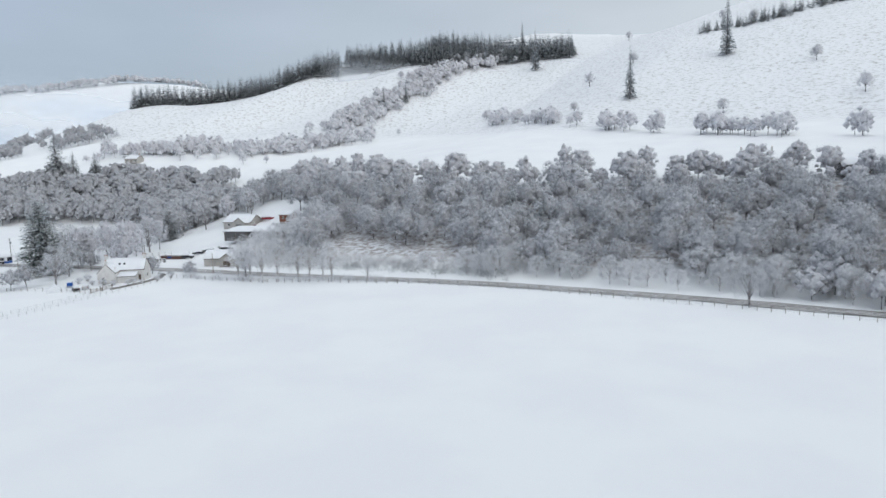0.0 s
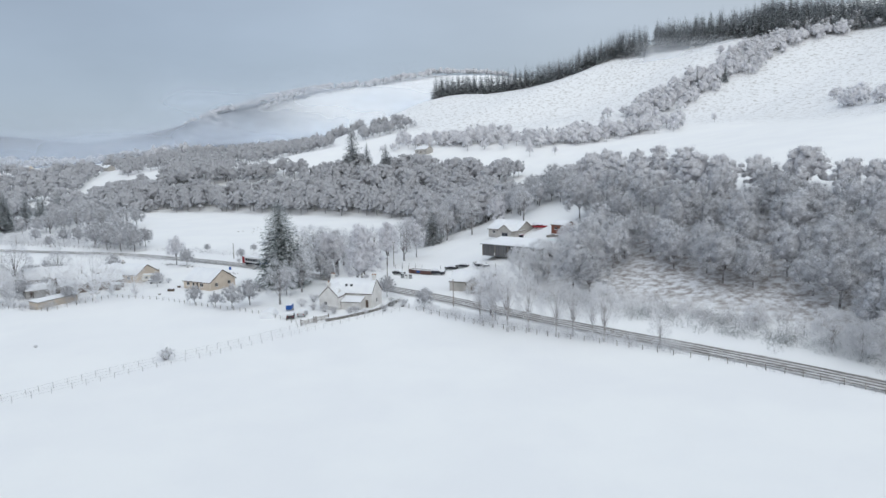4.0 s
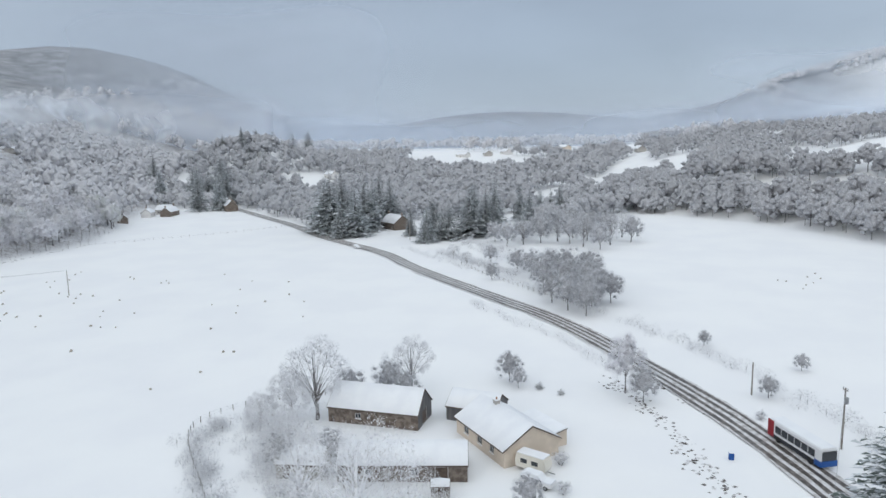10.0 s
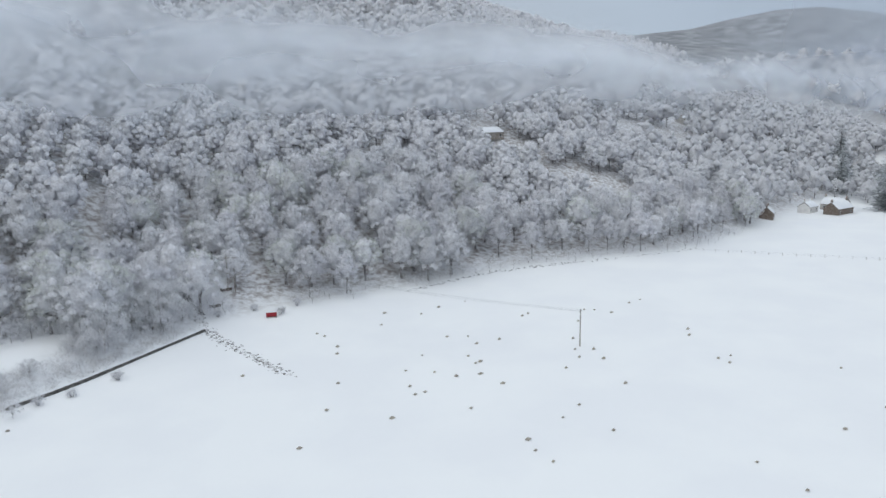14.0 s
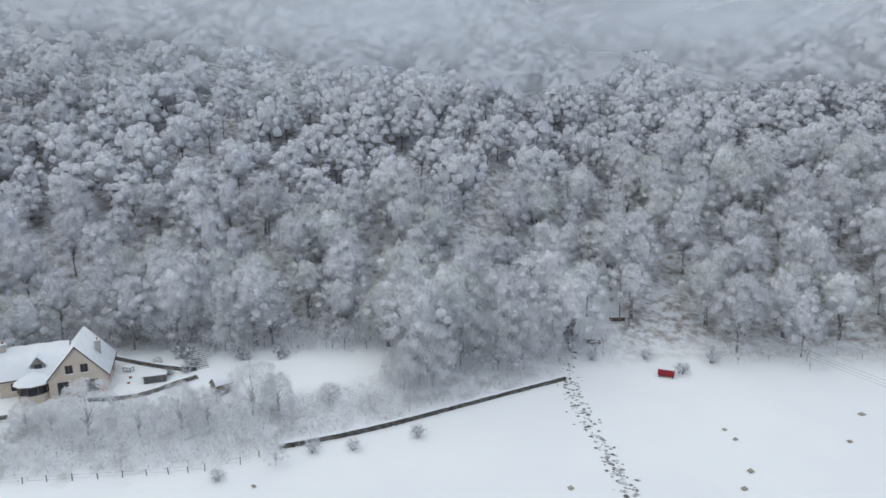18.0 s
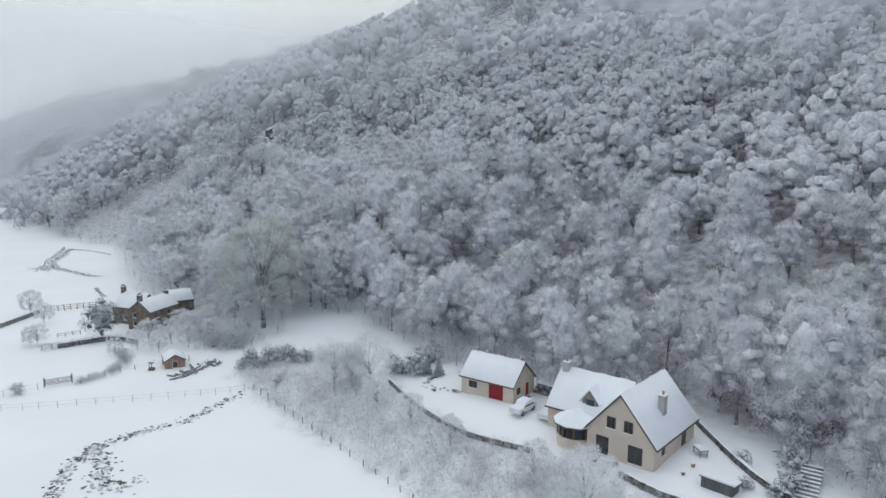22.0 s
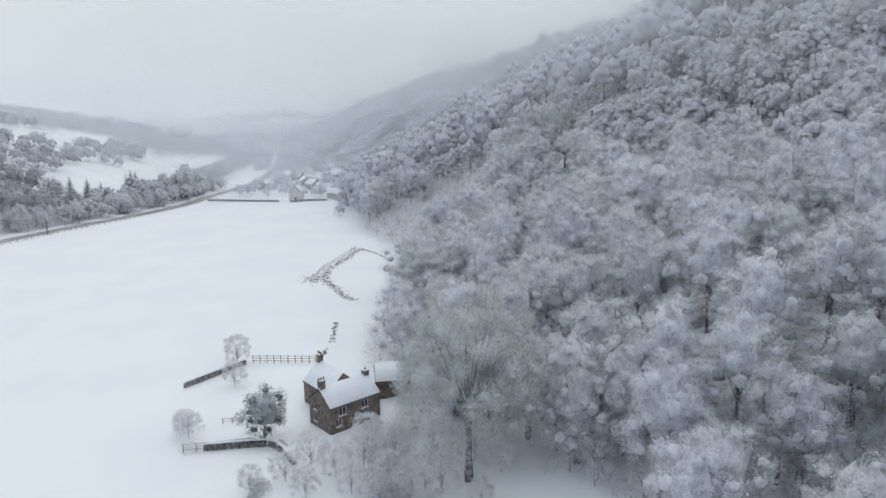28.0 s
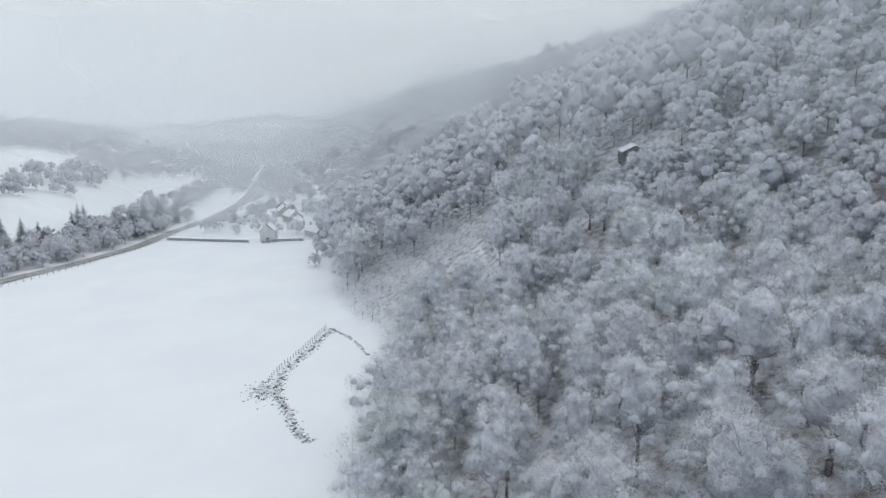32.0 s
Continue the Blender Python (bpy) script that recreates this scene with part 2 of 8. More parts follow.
RED_PAINT = material("red_paint", (0.3, 0.02, 0.03), 0.5, (0.24, 0.02, 0.03), 1.2)
BLUE_PAINT = material("blue_paint", (0.02, 0.1, 0.36), 0.4, (0.02, 0.08, 0.28), 1.0)
TEAL = material("teal_sheeting", (0.3, 0.62, 0.58), 0.6, (0.4, 0.68, 0.64), 1.0)
TIMBER = material("weathered_timber", (0.22, 0.19, 0.165), 0.85, (0.36, 0.34, 0.32), 1.2, 6, 0.3, 8, per_object=0.2)
WARM_STONE = material("red_brown_rubble", (0.4, 0.27, 0.22), 0.9, (0.26, 0.19, 0.165), 1.4, 6, 0.5, 6)
RED_TIMBER = material("red_brown_cladding", (0.27, 0.11, 0.075), 0.7, (0.2, 0.085, 0.06), 0.8, 5, stretch=(1, 1, 6))
DARK_CLAD = material("dark_grey_cladding", (0.1, 0.1, 0.105), 0.6, (0.15, 0.15, 0.155), 0.6, 4, stretch=(4, 4, 0.3))
ROAD_WET = material("wet_asphalt", (0.07, 0.06, 0.055), 0.35, (0.26, 0.235, 0.22), 1.4, 6, 0.2, 8, lo=0.45, hi=0.7)
SLUSH = material("road_slush", (0.68, 0.68, 0.69), 0.7, (0.4, 0.38, 0.37), 0.9, 7, 0.3, 3, lo=0.45, hi=0.7)
CAR_DARK = material("dark_car_paint", (0.03, 0.032, 0.04), 0.25, spec=0.5)
CAR_SILVER = material("silver_car_paint", (0.5, 0.51, 0.53), 0.3, spec=0.5, metal=0.3)
CAR_WHITE = material("white_car_paint", (0.75, 0.75, 0.76), 0.3, spec=0.5)
CAR_GREEN = material("green_car_paint", (0.06, 0.2, 0.14), 0.3, spec=0.5)
RUBBER = material("rubber", (0.02, 0.02, 0.02), 0.8)
METAL = material("grey_metal", (0.35, 0.36, 0.37), 0.45, metal=0.6)
SHEEP_CLUMP = material("dead_grass_tussock", (0.42, 0.39, 0.33), 0.95, (0.3, 0.27, 0.24), 3.0, 5)
PEAT = material("exposed_peat_and_stones", (0.12, 0.11, 0.105), 0.9, (0.66, 0.66, 0.68), 0.9, 8, 0.5, 3, lo=0.42, hi=0.58)
WATER = material("dark_burn_water", (0.02, 0.022, 0.025), 0.15, spec=0.5)
CHIMNEY_POT = material("clay_pot", (0.35, 0.2, 0.13), 0.8)
SHRUB_GREEN = material("snowy_evergreen_leaves", (0.12, 0.16, 0.13), 0.7, (0.2, 0.22, 0.2), 1.0, 4, island=(0.68, 0.7, 0.74), island_lo=0.3, island_hi=0.6)
BRACKEN = material("rimed_bracken", (0.9, 0.905, 0.935), 0.8, (0.74, 0.735, 0.755), 0.6, 5, island=(0.52, 0.49, 0.48), island_lo=0.62, island_hi=1.0, thin=0.2)


def ground_material():
    """Clean snow on the fields, litter showing through under trees, heather and brash showing through on the moor."""
    m = material("snowfield", (0.85, 0.86, 0.88), 0.6, (0.88, 0.89, 0.9), 0.05, 6, 0.25, 0.6, 0.2)
    n, l = m.node_tree.nodes, m.node_tree.links
    b = n["Principled BSDF"]
    colour = b.inputs["Base Color"].links[0].from_socket
    tc = n.new("ShaderNodeTexCoord")
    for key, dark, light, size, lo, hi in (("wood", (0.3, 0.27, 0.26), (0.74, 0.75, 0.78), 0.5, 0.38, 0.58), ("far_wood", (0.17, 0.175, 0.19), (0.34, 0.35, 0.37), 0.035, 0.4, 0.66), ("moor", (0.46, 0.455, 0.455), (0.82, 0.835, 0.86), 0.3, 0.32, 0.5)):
        no = n.new("ShaderNodeTexNoise")
        no.inputs["Scale"].default_value, no.inputs["Detail"].default_value, no.inputs["Roughness"].default_value = size, 9.0, 0.65
        l.new(tc.outputs["Object"], no.inputs["Vector"])
        mr = n.new("ShaderNodeMapRange")
        mr.inputs["From Min"].default_value, mr.inputs["From Max"].default_value = lo, hi
        l.new(no.outputs["Fac"], mr.inputs["Value"])
        patch = n.new("ShaderNodeMix")
        patch.data_type = "RGBA"
        patch.inputs[6].default_value, patch.inputs[7].default_value = (*dark, 1), (*light, 1)
        l.new(mr.outputs[0], patch.inputs[0])
        at = n.new("ShaderNodeAttribute")
        at.attribute_name = key
        mx = n.new("ShaderNodeMix")
        mx.data_type = "RGBA"
        l.new(at.outputs["Fac"], mx.inputs[0])
        l.new(colour, mx.inputs[6])
        l.new(patch.outputs[2], mx.inputs[7])
        colour = mx.outputs[2]
    l.new(colour, b.inputs["Base Color"])
    return m


GROUND = ground_material()


# ---- mesh helpers ----
def part(name, bm, mat, parent=None, label="", at=None):
    me = bpy.data.meshes.new(name)
    bm.to_mesh(me)
    bm.free()
    return part_mesh(name, me, mat, parent, label, at)


def part_mesh(name, me, mat, parent=None, label="", at=None):
    if mat and not me.materials:
        me.materials.append(mat)
    ob = new(name, me)
    if parent:
        ob.parent = parent
    if at is not None:
        ob.matrix_basis = at
    if label:
        ob["label"] = label
    return ob


def empty(name, m, label, category, group=""):
    ob = new(name)
    ob.empty_display_size = 0.5
    ob.matrix_basis = m
    return tagged(ob, label, category, group)


def box(bm, x0, x1, y0, y1, z0, z1, bevel=0.0):
    vs = [bm.verts.new((x, y, z)) for z in (z0, z1) for y in (y0, y1) for x in (x0, x1)]
    fs = [bm.faces.new([vs[i] for i in f]) for f in ((0, 2, 3, 1), (4, 5, 7, 6), (0, 1, 5, 4), (2, 6, 7, 3), (0, 4, 6, 2), (1, 3, 7, 5))]
    if bevel:
        es = list({e for f in fs for e in f.edges})
        bmesh.ops.bevel(bm, geom=es, offset=bevel, segments=1, affect="EDGES")
    return bm


def boxed(*a, bevel=0.0):
    return box(bmesh.new(), *a, bevel=bevel)


def prism(bm, outline, axis_from, axis_to, place):
    """Extrudes a closed outline of (a, b) from axis_from to axis_to; place(a, b, c) gives the corner."""
    lo = [bm.verts.new(place(a, b, axis_from)) for a, b in outline]
    hi = [bm.verts.new(place(a, b, axis_to)) for a, b in outline]
    k = len(outline)
    bm.faces.new(lo[::-1])
    bm.faces.new(hi)
    for i in range(k):
        bm.faces.new((lo[i], lo[(i + 1) % k], hi[(i + 1) % k], hi[i]))
    bmesh.ops.recalc_face_normals(bm, faces=bm.faces)
    return bm


def tube(bm, points, radii, sides=6, cap=True):
    rings = []
    for i, (p, r) in enumerate(zip(points, radii)):
        p = Vector(p)
        ahead = (Vector(points[min(i + 1, len(points) - 1)]) - Vector(points[max(i - 1, 0)])).normalized()
        u = ahead.cross(Vector((0.31, 0.95, 0.07))).normalized()
        v = ahead.cross(u)
        rings.append([bm.verts.new(p + r * (math.cos(k * math.tau / sides) * u + math.sin(k * math.tau / sides) * v)) for k in range(sides)])
    for a, b in zip(rings, rings[1:]):
        for k in range(sides):
            bm.faces.new((a[k], a[(k + 1) % sides], b[(k + 1) % sides], b[k]))
    if cap:
        bm.faces.new(rings[0][::-1])
        bm.faces.new(rings[-1])
    return bm


def mesh_of(name, verts, faces, mat=None, smooth=False, normals=None):
    """A mesh from arrays of corners and of triangles or quads; normals: the way the soft surface looks at each corner."""
    me = bpy.data.meshes.new(name)
    verts, faces = np.asarray(verts, np.float32), np.asarray(faces, np.int32)
    if normals is not None:
        normals, smooth = np.asarray(normals, np.float32), True
        a, b, c = (verts[faces[:, i]] for i in range(3))
        wrong = (np.cross(b - a, c - a) * normals[faces].sum(1)).sum(1) < 0
        faces[wrong] = faces[wrong][:, ::-1]
    k = faces.shape[1]
    me.vertices.add(len(verts))
    me.vertices.foreach_set("co", verts.ravel())
    me.loops.add(faces.size)
    me.loops.foreach_set("vertex_index", faces.ravel())
    me.polygons.add(len(faces))
    me.polygons.foreach_set("loop_start", np.arange(0, faces.size, k, dtype=np.int32))
    me.polygons.foreach_set("loop_total", np.full(len(faces), k, np.int32))
    me.polygons.foreach_set("use_smooth", np.full(len(faces), smooth))
    me.update(calc_edges=True)
    if normals is not None:
        me.attributes.new("custom_normal", "FLOAT_VECTOR", "POINT").data.foreach_set("vector", normals.ravel())
    if mat:
        me.materials.append(mat)
    return me


# ---- lie of the land ----
SX = (-2600, -900, -600, -440, -360, -323, -279, -242, -211, -186, -163, -147, -122, -107, -82, -60, -40, -4, 12, 60, 80, 99, 172, 260, 400, 700, 1500, 2600)
SY = (-700, -420, -265, -180, -139, -137, -135, -122, -116, -106, -79, -62, -50, -42, -26, -18, -8, 9, 16, 30, 44, 66, 112, 152, 262, 480, 900, 1300)
NX = (-2600, -900, -537, -470, -418, -349, -318, -250, -200, -120, -60, 0, 60, 150, 400, 700, 1500, 2600)
NY = (200, 80, 108, 183, 206, 243, 256, 250, 205, 172, 180, 194, 200, 196, 300, 640, 1300, 2000)
SLOPE_S = ((-50, 0, 8, 25, 60, 115, 380, 600, 900, 1600, 3000), (0, 0, 1.0, 7, 22, 46, 155, 230, 270, 300, 320))
TERRACE = ((-50, 0, 12, 20, 38, 48, 70, 115, 380, 600, 900, 1600, 3000), (0, 0, 2.6, 3.8, 4.2, 7, 19, 42, 155, 230, 270, 300, 320))
SLOPE_N = ((-50, 0, 30, 60, 90, 150, 220, 300, 380, 450, 520, 620, 760, 1000, 1600, 3000), (0, 0, 7, 18, 26, 38, 48, 60, 84, 112, 136, 158, 180, 200, 250, 290))
HILLS = ((100, 1200, 110, 330, 330), (-1634, -1126, 150, 420, 420), (-2090, 555, 110, 420, 420), (-1730, 1350, 150, 600, 420), (-1900, 950, 125, 420, 420), (-2600, -300, 150, 500, 700),
         (1500, 1500, 130, 500, 420), (2400, 1300, 100, 600, 500), (-655, 455, 31, 85, 95), (-725, -262, 34, 75, 70))


def smooth_noise(x, y, size, seed):
    """Rolling unevenness from a few crossing waves, about -1 to 1."""
    a = np.sin(x / size + seed) * np.cos(y / size * 1.13 + 2.1 * seed)
    b = np.sin((x + y) / size * 1.71 + 3.3 * seed) * np.cos((x - y) / size * 1.37 + seed)
    return 0.6 * a + 0.4 * b


def south_of_foot(x, y):
    return (np.interp(x, SX, SY) - y) * 0.86


def north_of_foot(x, y):
    return (y - np.interp(x, NX, NY)) * 0.93


def ground_z(x, y):
    x, y = np.asarray(x, float), np.asarray(y, float)
    ds, dn = south_of_foot(x, y), north_of_foot(x, y)
    k = np.clip((x + 200) / 25, 0, 1) * np.clip((-35 - x) / 25, 0, 1)
    zs, zn = np.interp(ds, *SLOPE_S) * (1 - k) + np.interp(ds, *TERRACE) * k, np.interp(dn, *SLOPE_N)
    zs = zs * np.interp(x, (-1300, -800, -560, 0, 110, 170, 300, 700, 1500), (0.6, 0.78, 1.0, 1.0, 1.05, 1.35, 1.25, 1.0, 0.7))
    zn = zn * np.interp(x, (-1500, -900, -700, -540, -430, -200, 200, 500, 1200), (0.3, 0.45, 0.85, 1.15, 1.25, 1.0, 1.0, 0.55, 0.45))
    zs = zs - np.clip((x - 250) / 250, 0, 1) * 0.58 * np.clip(zs - 70, 0, None)
    z = zs + zn
    for hx, hy, hz, wx, wy in HILLS:
        z = z + hz * np.exp(-(((x - hx) / wx) ** 2 + ((y - hy) / wy) ** 2))
    up = np.clip((-x - 520) / 520, 0, 1)
    z = z + 34 * up * up * (3 - 2 * up) * np.clip((x + 1900) / 500, 0, 1)
    rough = np.clip((ds - 45) / 120, 0, 1) + np.clip((dn - 60) / 250, 0, 1)
    z = z + rough * (4 * smooth_noise(x, y, 75, 1.0) + 1.2 * smooth_noise(x, y, 22, 2.0))
    return z + 0.1 * smooth_noise(x, y, 30, 4.0)


def gz(x, y):
    return float(ground_z(x, y))


def spaced(lo, hi, step, far, grow=1.14):
    out, a, d = list(np.arange(lo, hi + 0.1, step)), hi, step
    while a < far:
        d *= grow
        a += d
        out.append(a)
    a, d = lo, step
    while a > -far:
        d *= grow
        a -= d
        out.insert(0, a)
    return np.array(out)


GX, GY = spaced(-480, 330, 5.0, 4700), spaced(-330, 420, 5.0, 4700)
mx_, my_ = np.meshgrid(GX, GY)
mz_ = ground_z(mx_, my_)
nx_, ny_ = len(GX), len(GY)
idx = np.arange(nx_ * ny_).reshape(ny_, nx_)
quads = np.stack([idx[:-1, :-1], idx[:-1, 1:], idx[1:, 1:], idx[1:, :-1]], -1).reshape(-1, 4)
ground_mesh = mesh_of("ground", np.stack([mx_, my_, mz_], -1).reshape(-1, 3), quads, GROUND, smooth=True)
ds_, dn_ = south_of_foot(mx_, my_).ravel(), north_of_foot(mx_, my_).ravel()
fx_, fy_ = mx_.ravel(), my_.ravel()


def ramp(v, a, b):
    return np.clip((v - a) / (b - a), 0, 1)


def terrace_edge(x):
    """Where the villa's drive and lawn end above the rough bank."""
    return np.interp(x, (-160, -158, -156.5, -153, -148, -129, -124, -112, -108, -101, -95, -88, -82, -76), (-130, -91, -87, -83, -79.2, -72.6, -68.5, -60.6, -57, -52.5, -49.6, -46.6, -48, -60))


wood_ = np.where((fx_ < -192) | (fx_ > -36), ramp(ds_, 2, 12), ramp(ds_, 35, 42)) * ramp(fx_, -1500, -1200) * ramp(-ds_, -640, -560)
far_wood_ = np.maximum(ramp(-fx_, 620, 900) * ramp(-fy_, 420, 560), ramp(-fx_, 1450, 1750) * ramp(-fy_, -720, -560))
wood_ = np.maximum(wood_, ramp(dn_, 6, 14) * ramp(-dn_, -88, -80) * ramp(fx_, -105, -92) * ramp(-fx_, -112, -98))
moor_ = ramp(dn_, 230, 260) * ramp(-dn_, -900, -760) * ramp(fx_, -800, -560) * ramp(-fx_, -500, -300)
heath_ = ramp(fx_, -190, -182) * ramp(-fx_, 66, 76) * ramp(ds_, -0.5, 1) * ramp(-ds_, -19, -15) * ramp(fy_ - terrace_edge(fx_), -0.5, 1)
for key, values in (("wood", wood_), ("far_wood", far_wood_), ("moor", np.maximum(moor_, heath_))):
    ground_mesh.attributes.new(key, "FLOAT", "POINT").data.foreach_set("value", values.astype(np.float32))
tagged(new("ground", ground_mesh), "snow-covered valley floor and hillsides under an overcast sky", "ground", kind="structure")


def curve_points(points, step):
    """Points every step metres along a smooth line through the given ones."""
    p = np.array(points, float)
    p = np.vstack([2 * p[0] - p[1], p, 2 * p[-1] - p[-2]])
    out = []
    for i in range(1, len(p) - 2):
        n = max(1, int(np.linalg.norm(p[i + 1] - p[i]) / step))
        for t in np.arange(n) / n:
            a, b, c, d = p[i - 1], p[i], p[i + 1], p[i + 2]
            out.append(0.5 * (2 * b + (c - a) * t + (2 * a - 5 * b + 4 * c - d) * t * t + (3 * b - a - 3 * c + d) * t ** 3))
    out.append(p[-2])
    return np.array(out)


def ribbon(name, line, left, right, lift, mat, wobble=0.0, seed=0):
    """A strip of ground cover along a line, between two distances from it."""
    rng = np.random.default_rng(seed)
    d = np.gradient(line, axis=0)
    d /= np.linalg.norm(d, axis=1, keepdims=True)
    n = np.stack([-d[:, 1], d[:, 0]], 1)
    wob = rng.normal(0, wobble, (2, len(line), 1)) if wobble else np.zeros((2, len(line), 1))
    a, b = line + n * (left + wob[0]), line + n * (right + wob[1])
    z = ground_z(line[:, 0], line[:, 1])[:, None] + lift
    v = np.concatenate([np.hstack([a, z]), np.hstack([b, z])])
    k = len(line)
    i = np.arange(k - 1)
    return mesh_of(name, v, np.stack([i + k, i + k + 1, i + 1, i], 1), mat, smooth=True)


ROAD_LINE = ((-760, -420), (-600, -235), (-455, -87), (-397, -35), (-355, 9), (-322, 34), (-280, 70), (-255, 91.5), (-224, 110.5), (-192, 126.7), (-150, 141.5), (-117, 151.5),
             (-94, 157.7), (-60, 164.8), (-10, 177.6), (37, 184), (65, 186), (94, 186.5), (130, 186), (171, 194), (300, 241), (600, 424))
ROAD = curve_points(ROAD_LINE, 4.0)
road = tagged(part_mesh("road", ribbon("road", ROAD, 3.1, -3.1, 0.2, SLUSH, 0.2, 3), None), "two-lane road with slush and wet wheel tracks between snowy verges", "road", kind="structure")
for off, wide in ((2.2, 0.8), (0.75, 0.7), (-0.75, 0.75), (-2.2, 0.85)):
    part_mesh("wheel_track", ribbon("wheel_track", ROAD, off + wide / 2, off - wide / 2, 0.206, ROAD_WET, 0.09, int(off * 10) + 40), None, road)


# ---- trees ----
def unit(rng, n):
    v = rng.normal(size=(n, 3))
    return v / np.linalg.norm(v, axis=1, keepdims=True)


def facing(n):
    return n / (np.linalg.norm(n, axis=1, keepdims=True) + 1e-9)


def leaf_tris(base, along, length, width, rng, out=None):
    """One pointed spray per base point; out: the way its flat side looks."""
    side = np.cross(along, unit(rng, len(base)) if out is None else out + 0.45 * unit(rng, len(base)))
    side = facing(side)
    w, ln = width[:, None] * 0.5, length[:, None]
    bow = base + along * ln * 0.55
    v = np.stack([base, bow + side * w, base + along * ln + side * w * 0.3], 1).reshape(-1, 3)
    return v, np.arange(len(v)).reshape(-1, 3)


OCT_V = np.array([(1, 0, 0), (-1, 0, 0), (0, 1, 0), (0, -1, 0), (0, 0, 1), (0, 0, -1)], float)
BALL_V = np.array([(math.sqrt(1 - z * z) * math.cos(a), math.sqrt(1 - z * z) * math.sin(a), z) for z, a in [(1, 0)] + [(0.4, i * math.tau / 5) for i in range(5)] + [(-0.5, (i + 0.5) * math.tau / 5) for i in range(5)]])
BALL_F = np.array([(0, 1 + i, 1 + (i + 1) % 5) for i in range(5)] + [(1 + i, 6 + i, 1 + (i + 1) % 5) for i in range(5)] + [(1 + (i + 1) % 5, 6 + i, 6 + (i + 1) % 5) for i in range(5)] + [(6, 8, 7), (6, 9, 8), (6, 10, 9)])
OCT_F = np.array([(0, 2, 4), (2, 1, 4), (1, 3, 4), (3, 0, 4), (2, 0, 5), (1, 2, 5), (3, 1, 5), (0, 3, 5)])


def twig_masses(rng, centres, radii, ball=BALL_V, faces=BALL_F):
    """The tangled heart of each mass of twigs, hidden by the sprays round it."""
    k = len(centres)
    d = np.tile(ball[None], (k, 1, 1))
    v = d * rng.uniform(0.62, 1.22, (k, len(ball), 1)) * radii[:, None, None] + centres[:, None]
    f = faces[None] + (np.arange(k) * len(ball))[:, None, None]
    return v.reshape(-1, 3), f.reshape(-1, 3), d.reshape(-1, 3)


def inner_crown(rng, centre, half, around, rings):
    """The thick of a crown, coloured for dark depth between its lobes, uneven as a heap."""
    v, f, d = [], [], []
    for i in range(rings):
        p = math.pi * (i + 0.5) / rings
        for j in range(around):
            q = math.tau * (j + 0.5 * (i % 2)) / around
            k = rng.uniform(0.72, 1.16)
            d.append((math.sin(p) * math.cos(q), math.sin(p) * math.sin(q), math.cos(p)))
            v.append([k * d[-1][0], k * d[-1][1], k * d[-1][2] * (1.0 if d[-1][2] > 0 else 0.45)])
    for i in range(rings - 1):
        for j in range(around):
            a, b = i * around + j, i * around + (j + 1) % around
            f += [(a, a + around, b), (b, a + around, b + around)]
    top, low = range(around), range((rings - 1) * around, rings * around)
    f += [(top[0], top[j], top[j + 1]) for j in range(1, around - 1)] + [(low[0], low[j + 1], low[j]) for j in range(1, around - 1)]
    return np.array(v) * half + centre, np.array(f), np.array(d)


# middle of the crown, half its height, how far down it reaches, drooping, how far in the masses sit
STYLES = {"oak": (0.53, 0.46, 1.66, 0.0, 0.78), "birch": (0.55, 0.45, 1.7, 0.5, 0.72), "willow": (0.5, 0.47, 1.6, 0.0, 0.8)}


def clump_centres(rng, style, h, r, count):
    """Where the twig masses sit: close together over a dome."""
    mid, tall, down, droop, far = STYLES[style]
    i = np.arange(count) + 0.5
    zc = 1 - down * i / count
    a = i * 2.39996 + rng.uniform(0, 6.28)
    ring = np.sqrt(np.clip(1 - zc * zc, 0, 1))
    d = np.stack([ring * np.cos(a), ring * np.sin(a), zc], 1)
    d = d * (far + rng.uniform(-0.16, 0.12, (count, 1)))
    c = d * np.array([r, r, tall * h]) + np.array([0, 0, mid * h])
    if style == "birch":
        up = np.clip((c[:, 2] / h - 0.3) / 0.7, 0, 1)
        c[:, :2] *= (1.08 - 0.42 * up)[:, None]
    return c + rng.normal(0, r * 0.06, (count, 3))


